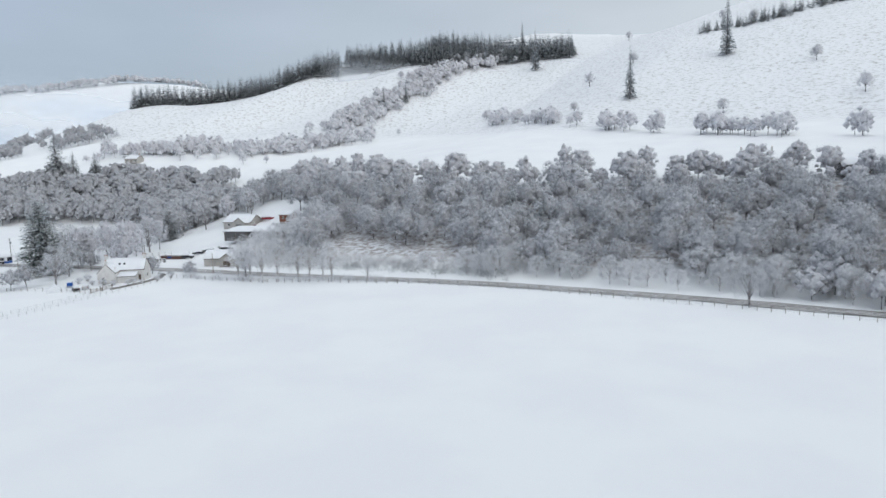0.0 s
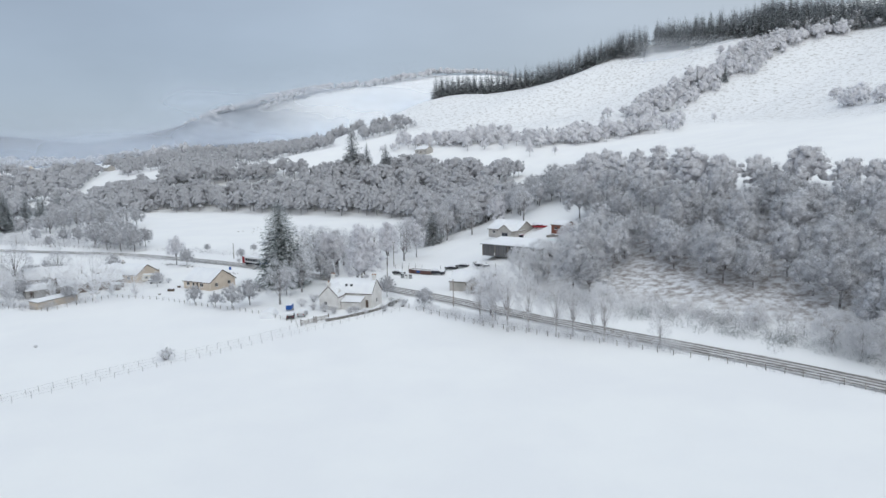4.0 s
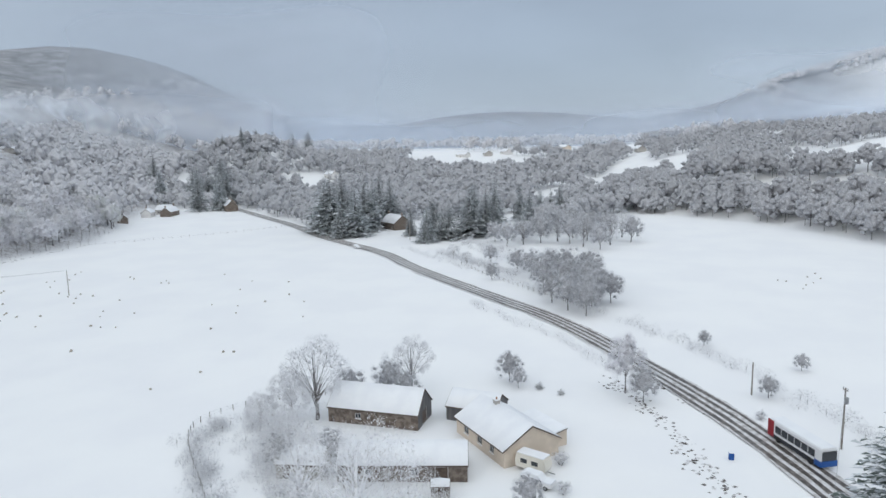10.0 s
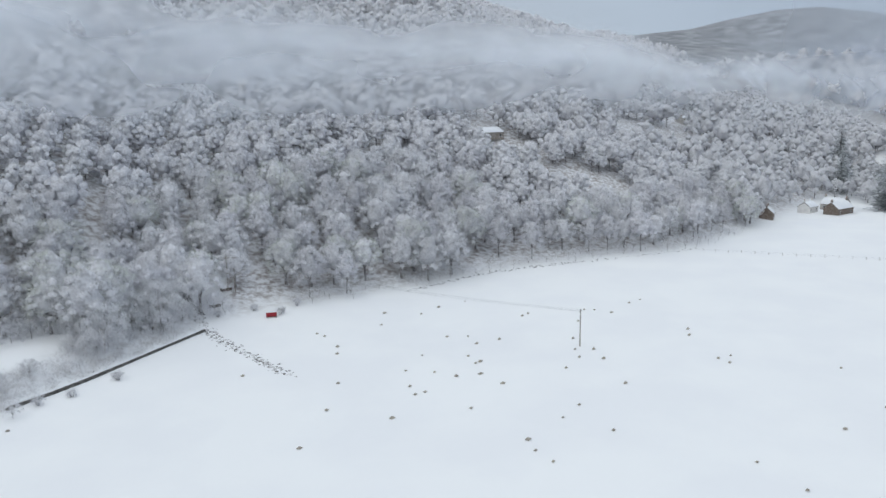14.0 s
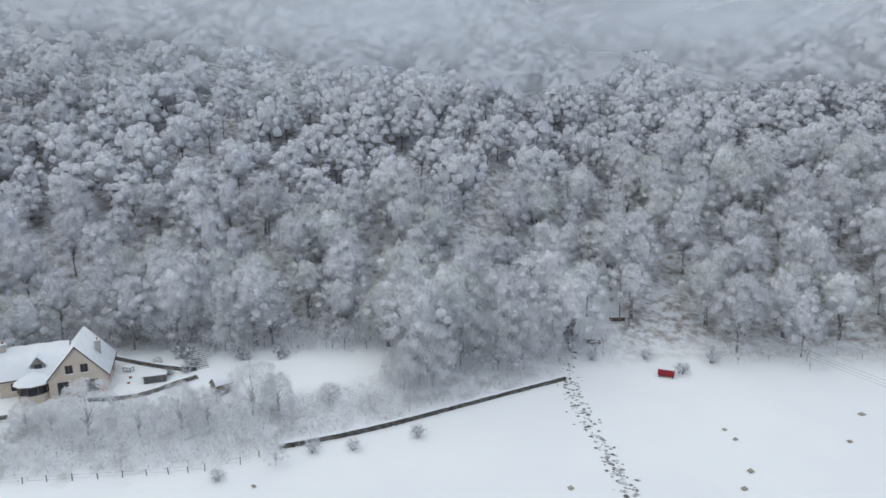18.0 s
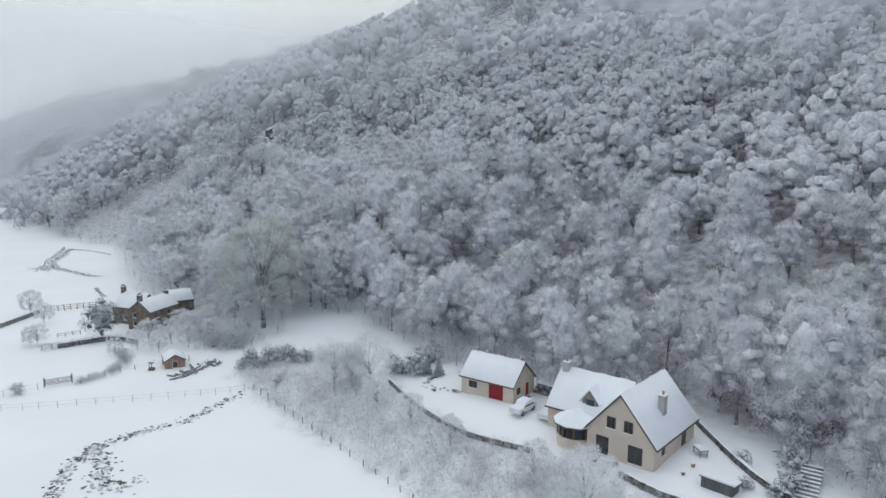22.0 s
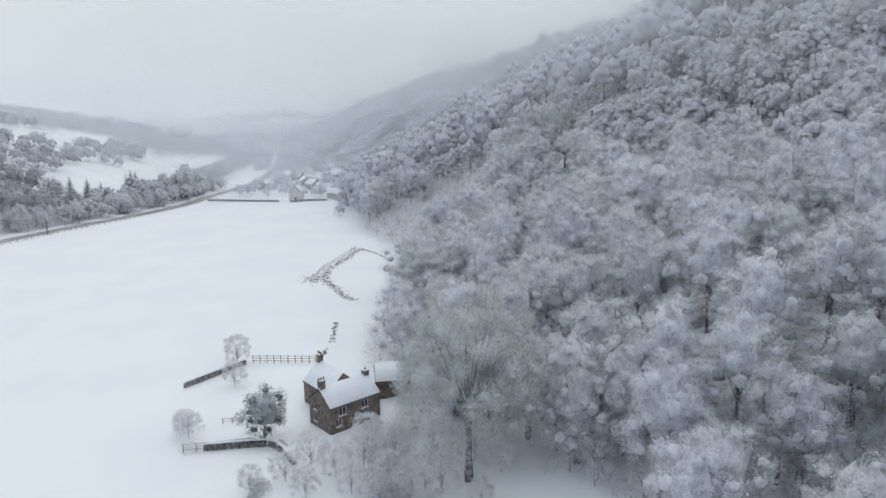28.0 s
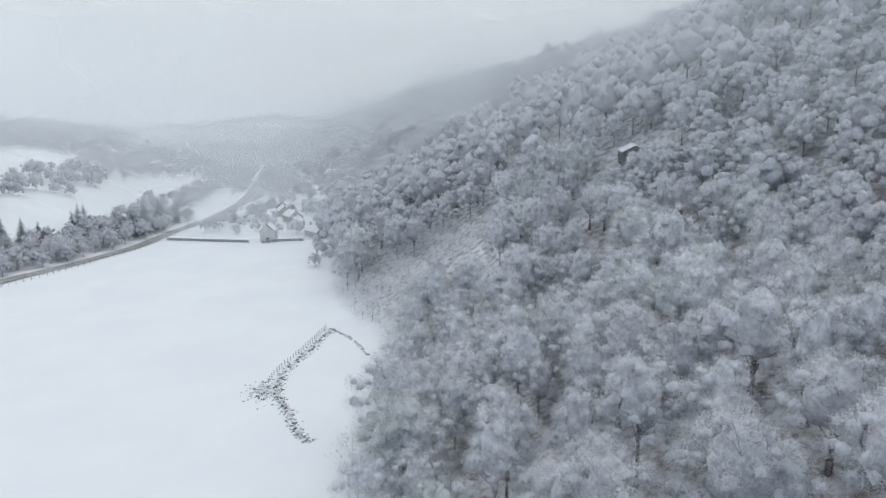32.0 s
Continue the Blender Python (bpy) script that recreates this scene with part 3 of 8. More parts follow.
def crown_arrays(rng, style, h, r, clumps, leaves, size, light=False, heart=None):
    """Fine frosted sprays standing out of rounded masses of twigs; gives centres, corners, triangles, their normals and the count of sprays."""
    mid, tall, down, droop, far = STYLES[style]
    c = clump_centres(rng, style, h, r, clumps)
    cr = rng.uniform(0.72, 1.28, clumps) * r * 0.33 * (24 / clumps) ** 0.42
    k = np.repeat(np.arange(clumps), leaves)
    dome = facing((c - np.array([0, 0, (mid - 0.12) * h])) / np.array([r, r, tall * h]))
    d = facing(unit(rng, len(k)) + 0.62 * dome[k])
    reach = rng.uniform(0.45 if light else 0.2, 1.0, len(k)) ** 0.6
    base = c[k] + d * np.array([1.0, 1.0, 0.9]) * (cr[k] * reach)[:, None]
    soft = facing(0.75 * d + 0.55 * dome[k] + np.array([0, 0, 0.12]) + 0.22 * unit(rng, len(k)))
    along = facing(np.cross(d, unit(rng, len(k)))) + d * rng.uniform(0.1, 1.1, (len(k), 1))
    along[:, 2] -= droop * rng.uniform(0.2, 1.4, len(k))
    fringe = rng.uniform(size=len(k)) < (0.12 if light else 0.3)
    along[fringe] = d[fringe] + 0.3 * along[fringe]
    along = facing(along)
    length = rng.uniform(0.6, 1.35, len(k)) * size * np.where(fringe, 1.7, 1.0)
    width = rng.uniform(0.28, 0.52, len(k)) * size * np.where(fringe, 0.4, 1.0)
    v, f = leaf_tris(base - along * length[:, None] * 0.3, along, length, width, rng, d)
    solid = (OCT_V, OCT_F) if light and clumps < 20 else (BALL_V, BALL_F)
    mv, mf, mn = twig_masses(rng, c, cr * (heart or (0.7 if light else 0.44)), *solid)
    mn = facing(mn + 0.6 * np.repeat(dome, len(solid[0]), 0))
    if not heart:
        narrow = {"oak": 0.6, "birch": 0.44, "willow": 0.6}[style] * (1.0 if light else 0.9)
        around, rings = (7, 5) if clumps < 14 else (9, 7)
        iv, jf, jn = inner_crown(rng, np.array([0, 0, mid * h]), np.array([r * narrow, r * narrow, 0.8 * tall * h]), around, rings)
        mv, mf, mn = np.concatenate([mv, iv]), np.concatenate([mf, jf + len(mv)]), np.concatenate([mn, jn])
    return c, np.concatenate([v, mv]), np.concatenate([f, mf + len(v)]), np.concatenate([np.repeat(soft, 3, 0), mn]), len(f)


def slots(me, count, mats):
    """Sprays first, then the inner masses."""
    for m in mats:
        me.materials.append(m)
    s = np.zeros(len(me.polygons), np.int32)
    s[count:] = 1
    me.polygons.foreach_set("material_index", s)
    return me


def grown_together(bm, joints, stem):
    """Lets each limb start from a corner of the stem, and each twig from its limb's tip, so that the wood is one body."""
    bm.verts.ensure_lookup_table()
    body = bm.verts[:stem]
    pairs = {bm.verts[i]: bm.verts[a] if isinstance(a, int) else min(body, key=lambda v: (v.co - a).length) for i, a in joints}
    bmesh.ops.weld_verts(bm, targetmap=pairs)
    return bm


def limb_arrays(rng, h, r, centres, trunk_r, fork, sides=4, lean=0.0, twigs=0):
    """Trunk and limbs as tapered tubes, from the fork to each mass of twigs."""
    bm = bmesh.new()
    lx, ly = rng.normal(0, lean, 2)
    top = Vector((lx * h, ly * h, h * 0.78))
    steps = 6
    spine = [Vector((top.x * t * t + 0.12 * math.sin(5 * t + lx * 40), top.y * t * t + 0.1 * math.sin(4 * t + 1), top.z * t - 0.3 * (t == 0))) for t in [i / steps for i in range(steps + 1)]]
    tube(bm, spine, [trunk_r * (1.35 if i == 0 else (1 - i / steps) ** 0.8 + 0.08) for i in range(steps + 1)], max(sides, 5))
    stem, joints = len(bm.verts), []
    for c in centres:
        c = Vector(c)
        t = min(max((c.z / h - 0.2) * 0.75, fork), 0.8) * rng.uniform(0.7, 1.0)
        i = min(int(t * steps), steps - 1)
        a = spine[i].lerp(spine[i + 1], t * steps - i)
        c = a.lerp(c, 0.78)
        m = a.lerp(c, 0.5) + Vector((0, 0, rng.uniform(-0.02, 0.06) * h))
        ra = trunk_r * 0.32 * (1 - t * 0.6)
        tip = len(bm.verts) + 2 * sides
        joints.append((len(bm.verts), a))
        tube(bm, [a, m, c], [ra, ra * 0.55, ra * 0.2], sides, cap=False)
        for q in unit(rng, twigs):
            q = Vector(q) + (c - a).normalized() * 0.9
            joints.append((len(bm.verts), tip))
            tube(bm, [c, c + q * r * 0.16 + Vector((0, 0, 0.02 * h)), c + q * r * 0.3], [ra * 0.22, ra * 0.14, 0.012], 3, cap=False)
    return grown_together(bm, joints, stem)


def tree_parts(seed, style, h, r, clumps, leaves, size, mat, trunk_r, fork=0.25, limbs=None, lean=0.02, bark=None, heart=None, mass=None, twigs=5):
    rng = np.random.default_rng(seed)
    c, v, f, soft, k = crown_arrays(rng, style, h, r, clumps, leaves, size, heart=heart)
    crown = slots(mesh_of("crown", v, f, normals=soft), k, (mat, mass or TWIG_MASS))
    bm = limb_arrays(rng, h, r, c[: limbs or clumps], trunk_r, fork, 4, lean, twigs)
    trunk = bpy.data.meshes.new("trunk")
    bm.to_mesh(trunk)
    bm.free()
    trunk.materials.append(bark or BARK)
    return trunk, crown


def spruce_arrays(rng, h, r, tiers, boughs, bits, low=0.08, fine=1.0, taper=0.85):
    base, along, length, width = [], [], [], []
    for i in range(tiers):
        t = i / (tiers - 1)
        z = h * (low + (0.985 - low) * t)
        reach = r * (1 - t) ** taper * rng.uniform(0.8, 1.12) + 0.12
        n = max(3, int(boughs * (1 - 0.6 * t)))
        for a in rng.uniform(0, math.tau) + np.arange(n) * math.tau / n + rng.normal(0, 0.2, n):
            out = np.array([math.cos(a), math.sin(a), -0.32])
            side = np.array([-math.sin(a), math.cos(a), 0.0])
            mine = reach * rng.uniform(0.7, 1.1)
            for b in range(bits):
                s = (b + 0.3) / bits
                p = np.array([0, 0, z]) + out * mine * s + np.array([0, 0, 0.18 * mine * s * s])
                base.append(p - out * 0.2 * mine * fine)
                along.append(out + side * rng.uniform(-0.8, 0.8) + np.array([0, 0, rng.uniform(-0.25, 0.3)]))
                length.append((mine * rng.uniform(0.45, 0.75) + 0.35) * fine)
                width.append((mine * rng.uniform(0.4, 0.7) + 0.35) * fine)
    along = np.array(along)
    along /= np.linalg.norm(along, axis=1, keepdims=True)
    return leaf_tris(np.array(base), along, np.array(length), np.array(width), rng, np.tile((0.0, 0.0, 1.0), (len(base), 1)))


def spruce_parts(seed, h, r, tiers, boughs, bits, mat, low=0.08, fine=1.0, taper=0.85):
    rng = np.random.default_rng(seed)
    v, f = spruce_arrays(rng, h, r, tiers, boughs, bits, low, fine, taper)
    crown = mesh_of("crown", v, f, mat)
    bm = bmesh.new()
    tube(bm, [(0, 0, -0.3), (0, 0, h * 0.5), (0, 0, h * 0.98)], [h * 0.016, h * 0.009, 0.02], 6)
    trunk = bpy.data.meshes.new("trunk")
    bm.to_mesh(trunk)
    bm.free()
    trunk.materials.append(BARK)
    return trunk, crown


def shrub_parts(seed, h, r, leaves, size, mat, stems=7):
    rng = np.random.default_rng(seed)
    n = 9
    c = unit(rng, n) * np.array([r * 0.6, r * 0.6, h * 0.3]) + np.array([0, 0, h * 0.5])
    k = np.repeat(np.arange(n), leaves)
    d = unit(rng, len(k))
    base = c[k] + d * (r * 0.42 * rng.uniform(0.3, 1, len(k)))[:, None]
    base[:, 2] = np.clip(base[:, 2], 0.05, None)
    along = d + 0.5 * unit(rng, len(k)) + np.array([0, 0, 0.35])
    along /= np.linalg.norm(along, axis=1, keepdims=True)
    v, f = leaf_tris(base, along, rng.uniform(0.6, 1.3, len(k)) * size, rng.uniform(0.25, 0.5, len(k)) * size, rng, d)
    mv, mf, mn = twig_masses(rng, c, np.full(n, r * 0.2))
    soft = np.repeat(facing(d + np.array([0, 0, 0.5]) + 0.3 * unit(rng, len(k))), 3, 0)
    crown = slots(mesh_of("crown", np.concatenate([v, mv]), np.concatenate([f, mf + len(v)]), normals=np.concatenate([soft, mn])), len(f), (mat, TWIG_MASS))
    bm = bmesh.new()
    joints = []
    for p in c[:stems]:
        joints.append((len(bm.verts), Vector((0, 0, -0.2))))
        tube(bm, [(p[0] * 0.15, p[1] * 0.15, -0.2), (p[0] * 0.6, p[1] * 0.6, p[2] * 0.6), tuple(p)], [0.05, 0.035, 0.012], 4, cap=False)
    grown_together(bm, joints[1:], 12)
    me = bpy.data.meshes.new("stems")
    bm.to_mesh(me)
    bm.free()
    me.materials.append(BARK)
    return me, crown


def plant(name, meshes, x, y, label, category, group="", scale=1.0, turn=0.0, wide=1.0, z=None, sink=0.15):
    """Sets one tree or bush on the ground."""
    root = empty(name, pose(x, y, (gz(x, y) if z is None else z) - sink, 0, 0, turn) @ Matrix.Diagonal((scale * wide, scale * wide, scale, 1)), label, category, group)
    for me in meshes:
        part_mesh(me.name.split(".")[0], me, None, root)
    return root


def scatter(rng, xs, ys, gap, inside, tries=4):
    """Jittered grid of places in a box of the plan that lie inside a region."""
    gx, gy = np.meshgrid(np.arange(*xs, gap), np.arange(*ys, gap))
    x = gx.ravel() + rng.uniform(-0.42, 0.42, gx.size) * gap
    y = gy.ravel() + rng.uniform(-0.42, 0.42, gx.size) * gap
    keep = inside(x, y)
    return x[keep], y[keep]


def far_tree(seed, style, h, r, clumps, leaves, size, heart=None):
    """Corners, triangles, material slots and normals of a light tree for a joined wood."""
    rng = np.random.default_rng(seed)
    if style == "spruce":
        v, f = spruce_arrays(rng, h, r, clumps, leaves, 3, size)
        c, k = np.zeros((0, 3)), len(f)
        soft = facing(v * np.array([1, 1, 0]) / r + np.array([0, 0, 0.8]) + 0.3 * unit(rng, len(v)))
    else:
        c, v, f, soft, k = crown_arrays(rng, style, h, r, clumps, leaves, size, True, heart)
    slot = np.zeros(len(f), np.int32)
    slot[k:] = 2
    tv, tf, at = [], [], 0
    tips = [np.array([0, 0, h * 0.85])] + [np.array(p) * 0.85 for p in c[:3]]
    for n, tip in enumerate(tips):
        a = np.array([0, 0, -0.4]) if n == 0 else np.array([0, 0, h * 0.25])
        rad = h * 0.018 if n == 0 else h * 0.009
        tv += [a + rad * np.array([math.cos(q), math.sin(q), 0]) for q in (0, 2.1, 4.2)] + [tip]
        tf += [(at, at + 1, at + 3), (at + 1, at + 2, at + 3), (at + 2, at, at + 3)]
        at += 4
    tv, tf = np.array(tv), np.array(tf)
    return np.concatenate([v, tv]), np.concatenate([f, tf + len(v)]), np.concatenate([slot, np.ones(len(tf), np.int32)]), np.concatenate([soft, facing(tv * np.array([1, 1, 0]) + np.array([0.01, 0, 0.01]))])


def joined_wood(name, spots, kinds, mats, label, category, rng, lo=0.75, hi=1.2, others=()):
    """Many light trees in one mesh, for woods that nobody could count; others: frost colours that some of the trees take."""
    vs, fs, ss, ns, at = [], [], [], [], 0
    x, y = spots
    z = ground_z(x, y)
    for i in range(len(x)):
        v, f, s, nm = kinds[rng.integers(len(kinds))]
        a, k = rng.uniform(0, math.tau), rng.uniform(lo, hi)
        w = k * rng.uniform(0.85, 1.2)
        ca, sa = math.cos(a), math.sin(a)
        vs.append(np.stack([(v[:, 0] * ca - v[:, 1] * sa) * w + x[i], (v[:, 0] * sa + v[:, 1] * ca) * w + y[i], v[:, 2] * k + z[i] - 0.2], 1))
        ns.append(np.stack([nm[:, 0] * ca - nm[:, 1] * sa, nm[:, 0] * sa + nm[:, 1] * ca, nm[:, 2]], 1))
        fs.append(f + at)
        dress = rng.integers(2 * len(others) + 2) - len(others) - 2
        ss.append(np.where(s == 0, 3 + dress, s) if dress >= 0 else s)
        at += len(v)
    me = mesh_of(name, np.concatenate(vs), np.concatenate(fs), normals=np.concatenate(ns))
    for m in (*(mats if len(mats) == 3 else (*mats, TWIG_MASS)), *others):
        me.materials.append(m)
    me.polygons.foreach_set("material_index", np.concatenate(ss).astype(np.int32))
    return tagged(new(name, me), label, category, kind="stuff")


# ---- woods and trees ----
rng = np.random.default_rng(7)
OAKS = [tree_parts(10 + i, "oak", 14.0, 5.4, 36, 330, 0.32, FROST, 0.33, limbs=14) for i in range(4)]
MOSSY = [tree_parts(20 + i, "oak", 15.0, 5.8, 36, 330, 0.34, FROST_GREEN, 0.36, limbs=14) for i in range(2)]
GREAT_OAK = tree_parts(25, "oak", 24.0, 9.4, 120, 430, 0.42, FROST_GREEN, 0.46, 0.22, limbs=26, heart=0.3)
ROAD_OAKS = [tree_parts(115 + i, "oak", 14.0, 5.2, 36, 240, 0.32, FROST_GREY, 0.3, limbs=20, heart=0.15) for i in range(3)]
OPEN_TREES = [tree_parts(110 + i, "willow", 11.0, 5.6, 36, 90, 0.36, FROST, 0.36, 0.12, bark=WHITE_LIMB, heart=0.08) for i in range(3)]
TALL_ALDERS = [tree_parts(118 + i, "birch", 14.5, 4.4, 40, 150, 0.32, FROST, 0.2, 0.3, limbs=22, bark=RIMED_LIMB, heart=0.1) for i in range(3)]
BIRCHES = [tree_parts(30 + i, "birch", 14.0, 4.6, 32, 330, 0.32, FROST_MAUVE, 0.18, 0.25, limbs=12) for i in range(4)]
WHITE_BIRCHES = [tree_parts(34 + i, "birch", 14.0, 4.6, 32, 330, 0.32, FROST, 0.18, 0.25, limbs=12) for i in range(2)]
WHITE_ALDERS = [tree_parts(44 + i, "willow", 11.0, 4.6, 44, 300, 0.33, FROST, 0.16, 0.08, limbs=22, bark=RIMED_LIMB, heart=0.16) for i in range(2)]
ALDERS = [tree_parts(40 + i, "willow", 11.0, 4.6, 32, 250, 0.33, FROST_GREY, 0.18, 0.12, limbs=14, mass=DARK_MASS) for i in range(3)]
SPRUCES = [spruce_parts(50 + i, 16, 3.8, 36, 13, 10, NEEDLES_FROSTED, fine=0.5) for i in range(3)]
SHRUBS = [shrub_parts(60 + i, 2.4, 1.7, 48, 0.5, FROST) for i in range(3)]
EVERGREEN = [shrub_parts(65 + i, 2.2, 1.7, 48, 0.5, SHRUB_GREEN) for i in range(2)]
FAR_OAK = [far_tree(70 + i, ("oak", "willow")[i % 2], 13.5, 5.4, 24, 30, 0.55) for i in range(5)]
FAR_BIRCH = [far_tree(80 + i, "birch", 13.5, 4.6, 22, 30, 0.52) for i in range(4)]
VERY_FAR = [far_tree(76 + i, ("oak", "willow")[i % 2], 13.5, 5.6, 11, 12, 0.9) for i in range(4)]
MID_TREE = [far_tree(176 + i, "willow", 13.5, 5.8, 16, 18, 0.66) for i in range(4)]
FAR_SPRUCE = [far_tree(90 + i, "spruce", 16, 3.6, 12, 8, 0.12) for i in range(4)]
HEATH = [far_tree(105 + i, "willow", 1.9, 1.6, 8, 32, 0.32, 0.06) for i in range(4)]
THICKET = [far_tree(95 + i, "willow", 3.0, 2.0, 9, 34, 0.4, 0.12) for i in range(3)]


def grove(name, meshes, x, y, label, category, group, lo=0.82, hi=1.22):
    for px, py in zip(x, y):
        plant(name, meshes[rng.integers(len(meshes))], px, py, label, category, group, rng.uniform(lo, hi), rng.uniform(0, 360), rng.uniform(0.9, 1.15))


def oval(x, y, cx, cy, rx, ry):
    return ((x - cx) / rx) ** 2 + ((y - cy) / ry) ** 2 < 1


def tilted(x, y, cx, cy, rx, ry, a):
    u, v = (x - cx) * math.cos(a) + (y - cy) * math.sin(a), (y - cy) * math.cos(a) - (x - cx) * math.sin(a)
    return (u / rx) ** 2 + (v / ry) ** 2 < 1


def road_side(x, y):
    """Metres north of the road (negative: south)."""
    return y - np.interp(x, ROAD[:, 0], ROAD[:, 1])


def in_south_wood(x, y):
    d = south_of_foot(x, y)
    keep = (d > 4) & ~((x > -192) & (x < -36) & (d < np.interp(x, (-192, -166, -158, -150, -129, -118, -108, -97, -88, -78, -62, -48, -36), (6, 9, 24, 30, 33, 36, 36, 33, 30, 26, 19, 19, 10))))
    keep &= ~tilted(x, y, -64, -43.5, 17, 8, 0.64)
    for spot in ((-196, -120, 9, 9), (-350, -200, 26, 18), (-462, -300, 58, 26), (253, -33, 34, 14), (188, 142, 30, 26),
                 (374, 214, 18, 14), (336, 158, 24, 20), (346, 222, 18, 12), (553, 321, 22, 16), (130, -16, 14, 10), (166, 21, 16, 9), (150, 24, 12, 6), (-329, -244, 15, 22), (-390, -561, 22, 18), (105, 42, 24, 24), (-541, -364, 42, 22), (250, 190, 50, 40)):
        keep &= ~oval(x, y, *spot)
    return keep


sx, sy = scatter(rng, (-430, 150), (-260, 80), 8.6, lambda x, y: in_south_wood(x, y) & (south_of_foot(x, y) < 150))
order = np.argsort(south_of_foot(sx, sy) + 45 * ((sx < -300) | (sx > 135)))
near, rest = order[:440], order[440:]
pick = rng.uniform(size=len(near))
bx, by = sx[near][pick < 0.5], sy[near][pick < 0.5]
grove("birch", BIRCHES, bx[bx < -45], by[bx < -45], "slender birch thick with white hoar frost", "tree", "frosted hillside birches")
grove("birch", WHITE_BIRCHES, bx[bx >= -45], by[bx >= -45], "pale birch furred all over with hoar frost", "tree", "frosted hillside birches")
grove("oak", OAKS, sx[near][(pick >= 0.5) & (pick < 0.86)], sy[near][(pick >= 0.5) & (pick < 0.86)], "bare oak with frost-white twigs and dark limbs", "tree", "frosted hillside oaks")
grove("mossy_oak", MOSSY, sx[near][pick >= 0.86], sy[near][pick >= 0.86], "greenish lichen-covered oak under light snow", "tree", "frosted hillside oaks")
west, east = rest[sx[rest] < -55], rest[sx[rest] >= -55]
joined_wood("hillside_wood", (sx[west], sy[west]), FAR_OAK + FAR_BIRCH, (FROST_MAUVE, BARK), "dense frosted birch and oak wood on the hillside", "wood", rng, others=(FROST, FROST_GREY, FROST_GREEN))
joined_wood("hillside_wood", (sx[east], sy[east]), FAR_OAK + FAR_BIRCH, (FROST, BARK), "frost-white birch and oak wood above the village field", "wood", rng, others=(FROST_MAUVE, FROST_GREEN))
fx, fy = scatter(rng, (-800, 700), (-700, 420), 14.0, lambda x, y: in_south_wood(x, y) & (south_of_foot(x, y) < np.where(x > 100, 500, 330)) & ~((x > -430) & (x < 150) & (y > -260) & (y < 80) & (south_of_foot(x, y) < 150)))
joined_wood("upper_hillside_wood", (fx, fy), VERY_FAR, (FROST, BARK), "frosted wood reaching up the misty hillside", "wood", rng, 1.0, 1.45, (FROST_MAUVE, FROST_GREY))
fx, fy = scatter(rng, (-900, 60), (-1000, -300), 17.0, lambda x, y: in_south_wood(x, y) & (south_of_foot(x, y) >= 330) & (south_of_foot(x, y) < 560))
joined_wood("high_hillside_wood", (fx, fy), VERY_FAR, (FROST_GREY, BARK), "grey frosted wood on the crest above the mist", "wood", rng, 1.1, 1.5)
fx, fy = scatter(rng, (-1500, -900), (-1000, -200), 28, lambda x, y: (south_of_foot(x, y) > 0) & (south_of_foot(x, y) < 300))
joined_wood("distant_hillside_wood", (fx, fy), VERY_FAR, (FROST, BARK), "far frosted wood on the misty hillside", "wood", rng, 1.2, 1.7)


fx, fy = scatter(rng, (70, 140), (5, 80), 4.5, lambda x, y: oval(x, y, 105, 42, 34, 34) & (south_of_foot(x, y) > 3) & ~oval(x, y, 101, 24, 12, 12))
joined_wood("young_wood", (fx, fy), THICKET, (FROST, BARK), "low frosted scrub in a gap of the wood", "scrub", rng, 1.0, 1.9)


# north of the road
def in_north_wood(x, y):
    d = north_of_foot(x, y)
    a = (x > -92) & (x < 110) & (d > 5) & (d < 86)
    b = (x <= -92) & (x > -215) & (d > 42) & (d < 92) & ~oval(x, y, -150, 235, 22, 20)
    return (a | b) & ~oval(x, y, 44, 310, 14, 12) & ~oval(x, y, -50, 196, 45, 9)


nx, ny = scatter(rng, (-220, 420), (150, 420), 8.6, in_north_wood)
order = np.argsort(north_of_foot(nx, ny) + 60 * (nx > 110))
near, rest = order[:210], order[210:]
grove("roadside_tree", ALDERS, nx[near], ny[near], "bare rounded tree furred white with frost", "tree", "frosted trees by the road", 0.65, 1.3)
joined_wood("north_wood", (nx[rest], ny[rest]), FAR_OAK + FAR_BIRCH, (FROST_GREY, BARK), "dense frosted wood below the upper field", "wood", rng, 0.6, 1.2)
wx, wy = scatter(rng, (-30, 150), (180, 240), 7.4, lambda x, y: (road_side(x, y) > np.interp(x, (-30, -15, 0, 60), (17, 11, 8, 7))) & (road_side(x, y) < 40) & (north_of_foot(x, y) < 6) & ~oval(x, y, 87, 208, 9, 12))
grove("roadside_tree", WHITE_ALDERS, wx, wy, "rounded verge tree furred white with frost", "tree", "frosted trees by the road", 0.5, 0.95)
bx, by = scatter(rng, (-640, -195), (90, 400), 7.7, lambda x, y: (north_of_foot(x, y) > 0) & (north_of_foot(x, y) < np.where(x < -300, 72, 40)) & ~oval(x, y, -440, 330, 30, 12) & ~((north_of_foot(x, y) > 38) & (north_of_foot(x, y) < 56) & (x < -450)))
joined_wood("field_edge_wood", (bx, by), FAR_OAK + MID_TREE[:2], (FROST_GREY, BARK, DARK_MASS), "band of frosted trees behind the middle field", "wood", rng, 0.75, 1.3)
